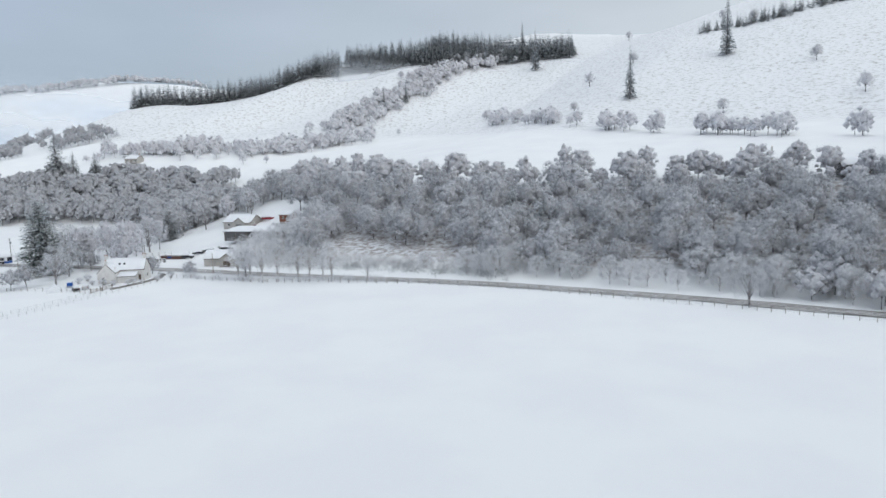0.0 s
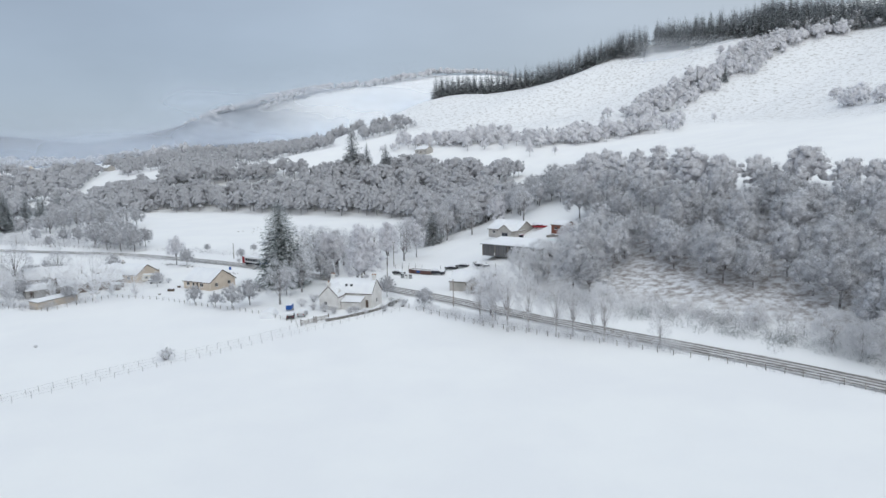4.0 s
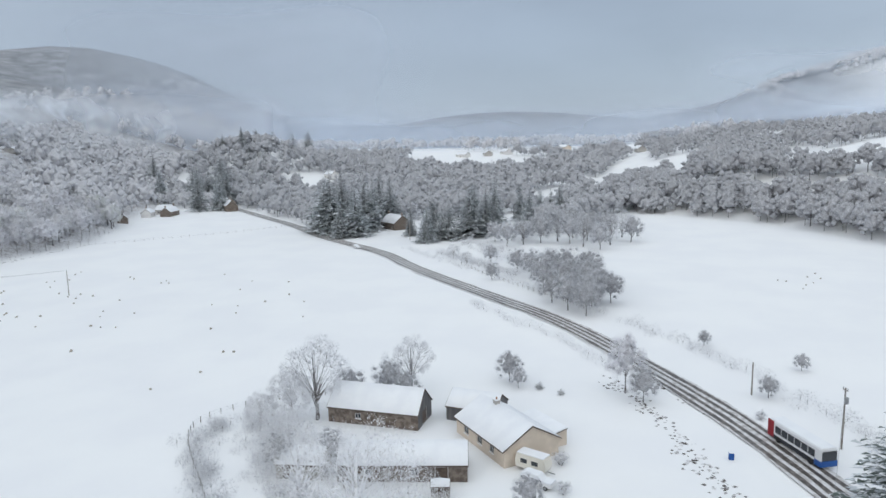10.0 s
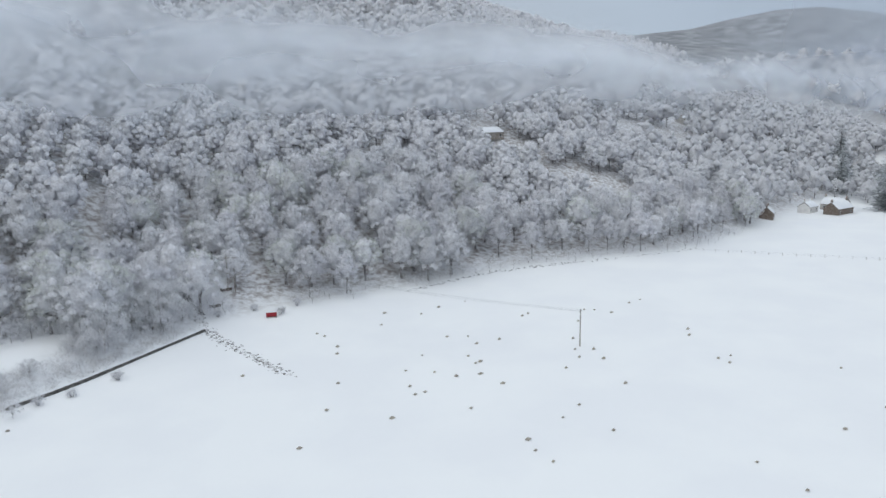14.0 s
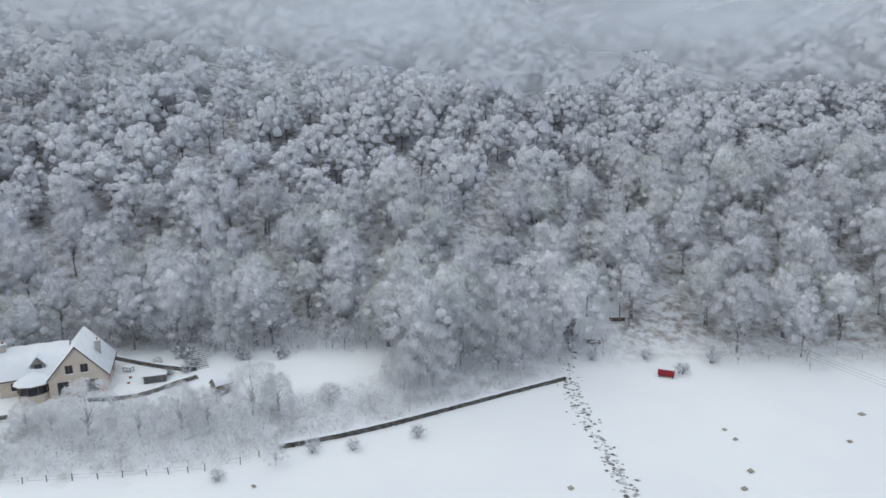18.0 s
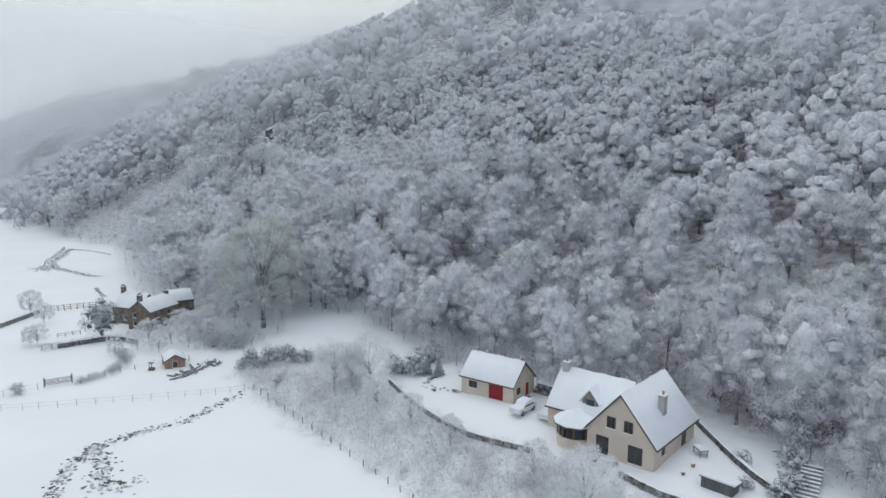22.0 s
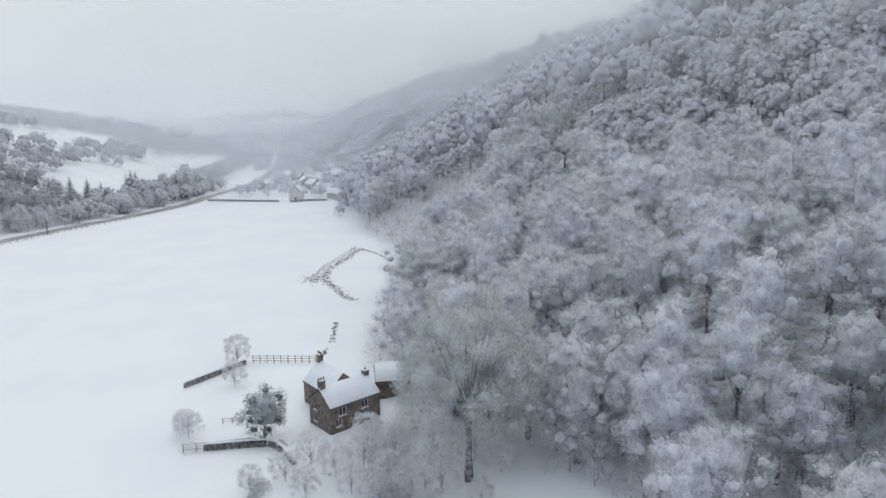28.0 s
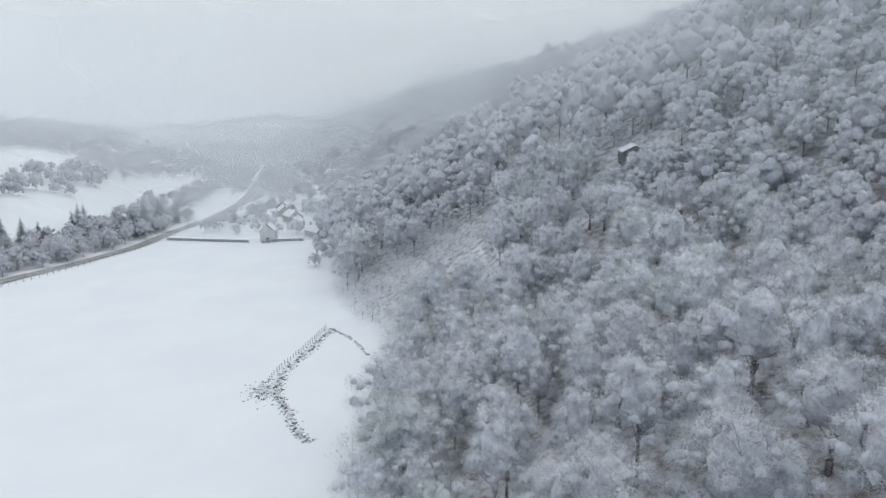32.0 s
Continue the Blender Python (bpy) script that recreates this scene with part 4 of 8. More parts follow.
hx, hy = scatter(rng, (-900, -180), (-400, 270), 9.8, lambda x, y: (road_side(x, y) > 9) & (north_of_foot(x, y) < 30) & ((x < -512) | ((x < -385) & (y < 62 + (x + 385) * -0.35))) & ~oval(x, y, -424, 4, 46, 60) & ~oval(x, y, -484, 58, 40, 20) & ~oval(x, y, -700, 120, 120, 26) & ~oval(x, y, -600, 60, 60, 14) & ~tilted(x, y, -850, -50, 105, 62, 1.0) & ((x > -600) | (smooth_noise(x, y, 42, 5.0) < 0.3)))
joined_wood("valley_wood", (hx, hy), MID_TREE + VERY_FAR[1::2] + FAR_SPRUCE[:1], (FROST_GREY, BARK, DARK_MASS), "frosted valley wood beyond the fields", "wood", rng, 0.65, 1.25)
hx, hy = scatter(rng, (-900, -535), (-700, -100), 11, lambda x, y: (road_side(x, y) < -8) & (south_of_foot(x, y) < 2) & ~oval(x, y, -570, -170, 30, 20))
joined_wood("village_edge_wood", (hx, hy), VERY_FAR + FAR_SPRUCE[:1], (FROST, BARK), "frosted trees round the far houses", "wood", rng, 0.7, 1.1)
hx, hy = scatter(rng, (-1150, -560), (130, 620), 10.5, lambda x, y: (north_of_foot(x, y) > 45) & (north_of_foot(x, y) < 330 + 0.12 * (x + 560)) & (smooth_noise(x, y, 48, 3.0) + 0.35 * smooth_noise(x, y, 17, 6.0) > -0.12) & ~((x > -700) & (y > 395)))
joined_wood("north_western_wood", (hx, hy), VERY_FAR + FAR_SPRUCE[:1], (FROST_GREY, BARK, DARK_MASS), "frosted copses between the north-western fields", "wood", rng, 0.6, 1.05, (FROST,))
hx, hy = scatter(rng, (-2000, -900), (-700, 500), 24, lambda x, y: (np.sin(x / 70) + np.cos(y / 46 + x / 190) > -0.2) & ~tilted(x, y, -900, -60, 110, 50, 1.0))
joined_wood("distant_valley_wood", (hx, hy), VERY_FAR, (FROST, BARK), "scattered frosted woods far down the valley", "wood", rng, 0.9, 1.5)
hx, hy = scatter(rng, (640, 1500), (180, 1000), 17, lambda x, y: (np.sin(x / 83 + 1) + np.cos(y / 61 + x / 160) + 0.6 * smooth_noise(x, y, 21, 2.0) > -0.75) & (north_of_foot(x, y) > -400))
joined_wood("eastern_valley_wood", (hx, hy), VERY_FAR, (FROST, BARK), "frosted woods up the eastern valley", "wood", rng, 0.9, 1.4)

def open_field(x, y):
    return tilted(x, y, 152, 240, 56, 19, 0.3) | tilted(x, y, 262, 281, 95, 15, 0.36) | tilted(x, y, 226, 350, 70, 28, 0.5) | oval(x, y, 420, 420, 80, 26) | oval(x, y, 330, 470, 70, 26)


hx, hy = scatter(rng, (72, 215), (185, 260), 6.4, lambda x, y: (road_side(x, y) > 5) & (road_side(x, y) < 24))
joined_wood("road_belt", (hx, hy), MID_TREE, (FROST, BARK), "belt of rounded frosted trees along the village road", "wood", rng, 0.45, 0.75, (FROST_GREY,))
hx, hy = scatter(rng, (112, 330), (180, 420), 9.2, lambda x, y: (road_side(x, y) > 24) & ~open_field(x, y))
joined_wood("eastern_wood", (hx, hy), MID_TREE, (FROST, BARK), "rounded frosted trees between the eastern fields", "wood", rng, 0.42, 0.75)
hx, hy = scatter(rng, (112, 640), (185, 560), 11.5, lambda x, y: (road_side(x, y) > 6) & ~open_field(x, y) & ((x > 330) | (y > 420)))
joined_wood("eastern_wood", (hx, hy), VERY_FAR, (FROST, BARK), "frosted woods beyond the eastern fields", "wood", rng, 0.6, 1.0)
# strips and copses on the northern slope
line_a = curve_points(((-470, 345), (-425, 370), (-357, 420), (-335, 500)), 5)
line_b = curve_points(((-395, 520), (-400, 590), (-395, 660), (-389, 726), (-360, 790)), 4)
line_c = curve_points(((-270, 610), (-180, 530), (-95, 450), (-20, 415), (60, 385), (120, 350)), 4)
for name, line, wide, label in (("slope_copse", line_a, 24, "strip of frosted birch along the slope"), ("gully_copse", line_b, 20, "frosted birch copse climbing a gully"), ("fence_line_trees", line_c, 9, "thin line of frosted saplings above the field")):
    pts = np.repeat(line, 5 if wide > 10 else 2, 0) + rng.normal(0, wide * 0.5, (len(line) * (5 if wide > 10 else 2), 2))
    pts = pts[np.sin(pts[:, 0] / 13) + np.sin(pts[:, 0] / 5.3 + 1) > -0.1] if wide < 10 else pts
    joined_wood(name, (pts[:, 0], pts[:, 1]), FAR_BIRCH[:1] + VERY_FAR[:2], (FROST_MAUVE, BARK), label, "wood", rng, 0.5, 1.0)
plant_line = curve_points(((-650, 465), (-620, 515), (-585, 562), (-549, 608), (-508, 654)), 6)
block_line = curve_points(((-500, 664), (-458, 704), (-414, 722), (-377, 752), (-331, 796), (-276, 820)), 6)
for name, line, depth, label in (("spruce_belt", plant_line, 36, "dark spruce shelter belt on the skyline"), ("spruce_plantation", block_line, 70, "dark frosted spruce plantation on the hill crest")):
    d = np.gradient(line, axis=0)
    d /= np.linalg.norm(d, axis=1, keepdims=True)
    pts = np.concatenate([line + np.stack([-d[:, 1], d[:, 0]], 1) * k + rng.normal(0, 1.5, line.shape) for k in np.arange(0, depth, 6.0)])
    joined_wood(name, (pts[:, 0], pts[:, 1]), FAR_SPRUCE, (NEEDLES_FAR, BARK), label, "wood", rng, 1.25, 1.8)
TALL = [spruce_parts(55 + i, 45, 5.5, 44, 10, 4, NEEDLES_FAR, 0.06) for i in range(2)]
for x, y, k in ((-336, 810, 1.05), (-295, 767, 1.1), (-101, 561, 0.95), (-56, 677, 1.25), (-395, 604, 0.5), (-383, 628, 0.55)):
    plant("lone_spruce", TALL[int(k * 10) % 2], x, y, "tall narrow spruce standing alone on the snowy moor", "tree", "lone spruces on the moor", k, x)
for x, y, k in ((-170, 640, 1.0), (-150, 700, 0.9), (20, 640, 0.9), (60, 560, 1.0), (-20, 520, 0.8), (-130, 520, 0.7), (-60, 800, 1.0), (-100, 840, 0.9), (-230, 900, 0.9)):
    plant("moor_tree", OAKS[int(k * 10) % 4], x, y, "single frosted tree on the snowy moor", "tree", "trees on the moor", k, x)
ridge_line = curve_points(((-110, 785), (-50, 800), (-28, 826), (20, 850), (70, 890)), 6)
pts = np.repeat(ridge_line, 4, 0) + rng.normal(0, 6, (len(ridge_line) * 4, 2))
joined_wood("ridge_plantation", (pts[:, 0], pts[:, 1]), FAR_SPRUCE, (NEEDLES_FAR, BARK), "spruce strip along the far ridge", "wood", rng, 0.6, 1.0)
far_line = curve_points(((-1850, 640), (-1810, 800), (-1740, 960), (-1760, 1120), (-1700, 1300)), 7)
pts = np.repeat(far_line, 4, 0) + rng.normal(0, 16, (len(far_line) * 4, 2))
crest = curve_points(((-2060, 500), (-1990, 600), (-1930, 700), (-1880, 780)), 7)
pts = np.concatenate([pts, np.repeat(crest, 9, 0) + rng.normal(0, 26, (len(crest) * 9, 2))])
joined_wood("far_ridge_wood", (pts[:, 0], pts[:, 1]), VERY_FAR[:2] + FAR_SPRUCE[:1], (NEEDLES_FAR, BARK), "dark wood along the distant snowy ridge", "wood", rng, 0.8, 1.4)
# conifers near and far
for x, y, k, w in ((-429, 268, 2.6, 1.1), (-420, 276, 1.6, 1.3), (-406, 285, 1.5, 1.4), (-279, 273, 1.05, 1.0), (-192, 206, 1.0, 1.4), (-22, 235, 0.95, 0.9), (-6, 228, 1.0, 0.9),
                   (-575, -257, 1.6, 1.3), (-569, -222, 1.9, 1.5), (-578, -214, 1.6, 1.6), (-598, -215, 2.3, 1.4), (-610, -222, 2.0, 1.5), (-590, -232, 1.7, 1.4), (-410, -36, 1.6, 1.5), (-401, -19, 1.2, 1.5), (-402, 38, 1.25, 1.5), (-416, -42, 1.4, 1.6), (-435, -40, 1.5, 1.5), (-422, -22, 1.4, 1.6), (-394, 30, 0.9, 1.5), (-384, 22, 0.8, 1.5), (-412, 44, 1.1, 1.5), (-424, 36, 1.2, 1.4), (-599, -280, 2.3, 1.1), (-516, -183, 1.9, 1.1), (-523, -170, 1.8, 1.1), (-566, -193, 2.0, 1.2), (-558, -186, 1.8, 1.2), (-560, -246, 1.9, 0.8), (-705, -277, 1.2, 1.1), (-716, -262, 1.3, 1.1), (-739, -240, 1.2, 1.2), (-700, -254, 1.1, 1.2), (-690, -240, 1.0, 1.2), (-728, -270, 1.3, 1.1), (-745, -262, 1.2, 1.1), (-876, -268, 1.9, 1.0), (-850, -290, 1.6, 1.1), (-853, -274, 2.3, 1.0), (-843, -249, 2.4, 1.2),
                   (-418, 16, 1.0, 1.2), (-446, 30, 1.2, 1.2), (-392, -24, 0.8, 1.3), (-452, -18, 1.35, 1.3), (-440, -24, 1.3, 1.3), (-430, -32, 1.2, 1.2), (-462, -28, 1.4, 1.2), (-398, 18, 0.8, 1.2), (-405, 8, 0.7, 1.2), (-392, 27, 0.7, 1.1),
                   (-460, 40, 1.3, 1.1), (-475, 52, 1.4, 1.0), (-490, 62, 1.2, 1.1), (-505, 72, 1.3, 1.0), (-470, 70, 1.2, 1.1), (-455, 60, 1.0, 1.2), (-520, 92, 1.0, 1.4), (-512, 98, 0.9, 1.4),
                   (159, -46, 1.0, 0.9), (130, -40, 0.9, 0.9), (180, -20, 0.8, 0.9), (330, 150, 1.3, 1.2), (338, 142, 1.2, 1.2), (345, 158, 1.3, 1.2), (352, 148, 1.2, 1.2), (322, 160, 1.2, 1.2),
                   (163, 212, .8, 1.2), (168, 207, .85, 1.2), (172, 211, .8, 1.1), (177, 208, .95, 1.2), (182, 213, .9, 1.2), (187, 209, .8, 1.1), (193, 214, .9, 1.2), (199, 218, .8, 1.2), (206, 216, .75, 1.2), (215, 223, .7, 1.2), (153, 222, .75, 1.2), (148, 220, .65, 1.2), (158, 224, .7, 1.2), (123, 219, .7, 1.3), (118, 224, .7, 1.3), (128, 216, .6, 1.3), (110, 228, .6, 1.3)):
    k *= 1.3 if -470 < x < -380 and y < 100 else 1.0
    plant("spruce", SPRUCES[int(abs(x)) % 3], x, y, "dark green spruce with snow lying on its boughs", "tree", "snowy spruces", k, x * 7, w)


# hedges, thickets and heath
def thicket(name, line, wide, gap, label, lo=0.5, hi=1.1, mats=None):
    line = curve_points(line, gap)
    n = max(1, int(wide / 1.6))
    pts = np.repeat(line, n, 0) + rng.normal(0, wide * 0.33, (len(line) * n, 2))
    return joined_wood(name, (pts[:, 0], pts[:, 1]), THICKET, mats or (FROST, BARK), label, "hedge", rng, lo, hi)


thicket("hedge", ((-365, 18), (-330, 46), (-292, 82), (-262, 102)), 2.5, 2.0, "low frosted hedge along the road verge", 0.4, 0.8)
thicket("hedge", ((-258, 107), (-230, 125), (-205, 137), (-180, 146)), 3.0, 1.8, "frosted roadside scrub on the field side", 0.4, 0.9)
thicket("hedge", ((-270, 66), (-250, 83), (-232, 98), (-218, 106)), 2.5, 1.6, "straggling frosted hedge beside the road", 0.35, 0.8)
thicket("scrub", ((-385, 40), (-350, 62), (-310, 86)), 12, 4.0, "frosted scrub beside the middle field", 0.4, 0.9)
thicket("verge_scrub", ((-88, 146), (-60, 158), (-20, 171), (20, 178), (60, 178)), 1.5, 2.0, "rimed scrub along the roadside fence", 0.25, 0.55)
thicket("roadside_scrub", ((-91, 147.5), (-76, 149), (-60, 154.5), (-44, 162), (-28, 169)), 3.2, 1.5, "tangled frosted scrub under the roadside alders", 0.35, 0.85)
thicket("bramble_bank", ((-90, 178), (-70, 184), (-40, 190), (-15, 195)), 9, 1.8, "grey bramble bank under snow beside the road", 0.4, 0.9, (BRACKEN, BARK))
thicket("bramble_bank", ((-80, 178), (-45, 186), (0, 193)), 8, 2.5, "snow-laden bramble bank below the wood", 0.35, 0.7, (SHRUB_GREEN, BARK))
hx, hy = scatter(rng, (-186, -70), (-105, -20), 1.45, lambda x, y: (south_of_foot(x, y) > 0.8) & (south_of_foot(x, y) < 15) & (y > terrace_edge(x) + 1.0))
joined_wood("heath_scrub", (hx, hy), HEATH, (BRACKEN, BARK), "rimed bracken and scrub on the bank below the villa", "scrub", rng, 0.45, 1.0, (FROST_GREY,))
fx, fy = scatter(rng, (-192, -40), (-120, -34), 2.5, lambda x, y: (south_of_foot(x, y) > np.interp(x, (-192, -166, -158, -150, -129, -118, -108, -97, -88, -78, -62), (4, 7, 23, 29, 32, 33, 33, 29, 27, 24, 20))) & (south_of_foot(x, y) < np.interp(x, (-192, -166, -150, -62), (14, 18, 40, 50))) & (x < -42) & ~tilted(x, y, -64, -43.5, 15, 6, 0.64) & ~oval(x, y, -118, -84, 15, 5))
joined_wood("wood_edge_scrub", (fx, fy), THICKET, (FROST_MAUVE, BARK), "frosted undergrowth along the wood edge", "scrub", rng, 0.6, 1.7, (FROST, FROST_GREY))
fx, fy = scatter(rng, (-400, 120), (-160, 90), 5.0, lambda x, y: (south_of_foot(x, y) > 0) & (south_of_foot(x, y) < 7) & ((x < -205) | (x > -20)) & ~oval(x, y, 105, 45, 34, 34))
joined_wood("field_edge_scrub", (fx, fy), THICKET, (FROST, BARK), "frosted undergrowth where wood meets field", "scrub", rng, 0.8, 1.7)

thicket("verge_hedge", ((-352, 36), (-336, 51), (-322, 62), (-311, 73)), 2.0, 1.0, "grey frosted hedge between road and rough field", 0.6, 1.1)
thicket("field_hedge", ((-84.6, 30.8), (-82.8, 26.5), (-80.8, 22)), 1.6, 0.35, "low dark hedge by the field fence", 0.36, 0.5, (SHRUB_GREEN, BARK))
thicket("oak_undergrowth", ((-59, -24), (-56, -18.5), (-51, -14.5), (-45, -13), (-40, -10)), 4.0, 1.0, "dense frosted undergrowth at the foot of the great oak", 0.5, 1.1, (FROST_GREY, BARK))

# single trees in gardens and by the road: place, kind, size
SINGLES = ((-71, 152, 5, .95), (-64, 150.8, 5, 1.05), (-59, 151.4, 5, 1.1), (-56.6, 155.2, 5, 1.0), (-50, 157.2, 5, .95), (-48.3, 160.3, 5, .85), (-45.8, 163.2, 5, .8), (-41.5, 162.5, 5, .95), (-32.3, 168, 5, .6), (69, 182, 0, .75),
           (-89.7, 147.8, 2, .45), (-186, 57.5, 0, .95), (-186, 53, 2, .7), (-192, 61, 2, .6), (-152.7, 77.4, 4, 1.25), (-160, 67, 4, .95), (-163, 73, 4, .75), (-151.8, 87.5, 4, .7), (-158, 82, 4, .7), (-169, 61, 4, .75), (-176, 55, 4, .7), (-154, 71, 2, .4), (-181, 50, 2, .5), (-172, 66, 2, .45), (-196, 70, 2, .5), (-207, 88, 2, .35),
           (-130, 100, 2, .45), (-118, 107, 2, .55), (-123, 104, 2, .35), (-116, 119, 0, .8), (-120, 112, 2, .6), (-127, 124, 2, .7), (-129, 129, 0, .75),
           (-123, 146, 1, 1.2), (-118, 143, 1, .95), (-131, 147, 0, .8), (-108, 146, 2, .5), (-136, 140, 2, .6), (-150, 148, 1, .9), (-156, 150, 0, .95), (-163, 152, 1, .9), (-168, 157, 0, .9), (-160, 160, 1, .85), (-172, 165, 1, .95), (-175, 172, 0, .85), (-180, 180, 1, .9), (-184, 190, 0, .9), (-170, 150, 0, .85), (-178, 154, 0, .9), (-186, 146, 2, .5),
           (-172, 142, 0, 1.0), (-166, 146, 0, 1.0), (-153, 145, 1, .95), (-147, 141, 2, .8), (-140, 133, 0, .8), (-150, 133, 2, .8), (-157, 169, 1, .9), (-164, 179, 0, .9), (-168, 186, 1, .9),
           (-202, 69, 0, .7), (-198, 66, 2, .6), (-210, 86, 2, .5), (-165, 95, 2, .4), (-168, 60, 2, .5), (-175, 58, 2, .5), (-280, 97, 0, .95), (-290, 99, 0, .9), (-300, 97, 2, .95), (-285, 90, 2, .9), (-294, 92, 2, .8), (-275, 88, 2, .8),
           (-74, 157, 0, .9), (-69, 155, 1, .8), (-193, 196, 1, .9), (-190, 212, 0, .85), (-183, 220, 0, .9), (-176, 228, 1, .95), (-167, 235, 0, .9), (-150, 246, 0, .9), (-140, 245, 1, .9), (-100, 203, 2, .9), (-96, 190, 2, .9), (-99, 212, 2, .9), (-94, 182, 2, .9), (-89, 186, 2, .95), (-104, 207, 2, .8),
           (-267, 93, 0, .85), (-272, 99, 0, .9), (-262, 98, 2, .8), (-277, 104, 0, .75), (-208, 107, 1, .75), (-204, 110, 2, .55), (-210, 131, 2, .35), (-226, 140, 2, .3), (-240, 124, 2, .3),
           (-31, 21.4, 2, .45), (-22, 27.5, 2, .55), (-102.5, 186, 2, .75), (-91, 195, 2, 1.0), (-85, 197, 2, 1.0), (-57, -0.3, 2, .3),
           
           
           (-47, -38, 0, .8), (-44, -45, 1, .9), (-50, -58, 1, .9), (-311, 78, 2, .8), (-304, 66, 2, .5), (-320, 72, 2, .7), (-343, 44, 2, .5), (-330, 52, 2, .45), (-336, 60, 2, .6), (-155, -65.5, 2, .3), (-108, -53, 2, .35), (-101, -49, 2, .4), (-95, -45, 2, .45),
           (-376, 60, 2, .9), (-383, 66, 0, .85), (-388, 73, 2, 1.05), (-394, 80, 0, .95), (-386, 86, 2, 1.1), (-379, 92, 0, .9), (-396, 93, 2, 1.1), (-405, 86, 0, 1.0), (-372, 99, 2, .95), (-385, 103, 0, .9), (-403, 101, 2, 1.1), (-413, 95, 2, 1.0), (-410, 108, 0, .9), (-395, 112, 2, 1.0), (-412, 72, 2, 1.0), (-424, 84, 2, 1.1), (-298, 85, 2, 1.0), (-305, 90, 0, .95), (-291, 84, 2, .9),
           (-48.5, 16, 2, .42), (-47.6, 17.6, 2, .36), (-53.8, -3.2, 2, .36), (-56.2, -7.6, 2, .34), (-53.7, -12.4, 2, .4), (-49.3, -4.2, 2, .42), (-51, -8.6, 2, .44), (-48, -11.2, 2, .46), (-46.8, -15, 2, .5), (-42.6, -9, 2, .44), (-51.4, -16.4, 2, .42),
           (-86.8, -39.4, 2, .68), (-88.2, -44.4, 2, .72), (-86, -42, 2, .5), (-70.7, -57.8, 2, .72), (-69, -51.6, 2, .42), (-62.4, -50, 1, .95), (-66, -55.5, 2, .7), (-74.5, -60.5, 2, .6), (-78, -64, 2, .62), (-45.6, -42.7, 0, .9), (-54.5, -20.5, 2, .42), (-57, -23, 2, .3), (-42, -31, 0, .95), (-43.5, -37, 1, .9), (-38, -25, 0, .9), (-39.5, -18.5, 2, .8), (-34, -14.5, 2, .75), (-52, -48, 1, .9), (-57.5, -52.5, 0, .85), (-48.5, -40.5, 2, .6), (-34, -21, 1, .95), (-46.5, -20, 2, .6), (-55, -29, 2, .3), (-52.4, -23.4, 2, .45), (-48.4, -29.4, 2, .4), (-46, -25.4, 2, .5),
           (-118.6, -60.2, 2, .42), (-121.6, -61.5, 2, .38), (-127.4, -62.4, 2, .72), (-134, -64.6, 2, .5), (-138.6, -67.6, 2, .58), (-141.5, -69.6, 2, .5), (-146.2, -73.8, 2, .7), (-149, -76, 2, .5), (-155, -80.5, 2, .32), (-166.6, -91.6, 2, .95), (-171.3, -102.4, 2, .8), (-163.5, -89.4, 2, .4), (-160.8, -91.5, 2, .35), (-177, -106, 2, .95), (-181.4, -110, 2, .9), (-174, -106.5, 2, .8),
           (-108.7, -87.4, 2, .72), (-117.2, -90.6, 2, .9), (-104.9, -89, 0, .8), (-130.4, -91.6, 2, .7), (-100, -70, 1, .85), (-118, -92, 0, 1.0), (-128, -94, 1, .9), (-86, -64, 1, .9), (-112, -88, 1, .95))
KINDS = ((OAKS, "bare_tree", "bare broad-crowned tree white with frost"), (BIRCHES, "birch", "drooping birch thick with hoar frost"), (ALDERS, "small_tree", "small many-stemmed tree coated in rime"), (MOSSY, "mossy_oak", "great oak with mossy limbs and frosted twigs"), (OPEN_TREES, "fruit_tree", "spreading garden tree with snow-white branches"), (TALL_ALDERS, "alder", "tall bare roadside alder with frosted twigs"))
for x, y, kind, k in SINGLES:
    k *= 1.0 if x > -84 and y > 0 else 1.12
    meshes, name, label = KINDS[kind]
    meshes = ALDERS if kind == 0 and -320 < x < -255 else ROAD_OAKS if kind == 0 and y > 40 else WHITE_ALDERS if kind == 2 and (y < 60 or (x > -106 and y > 175)) else meshes
    plant(name, meshes[int(abs(x * 3 + y)) % len(meshes)], x, y, label, "tree", "garden and roadside trees", k, x * 37 + y)
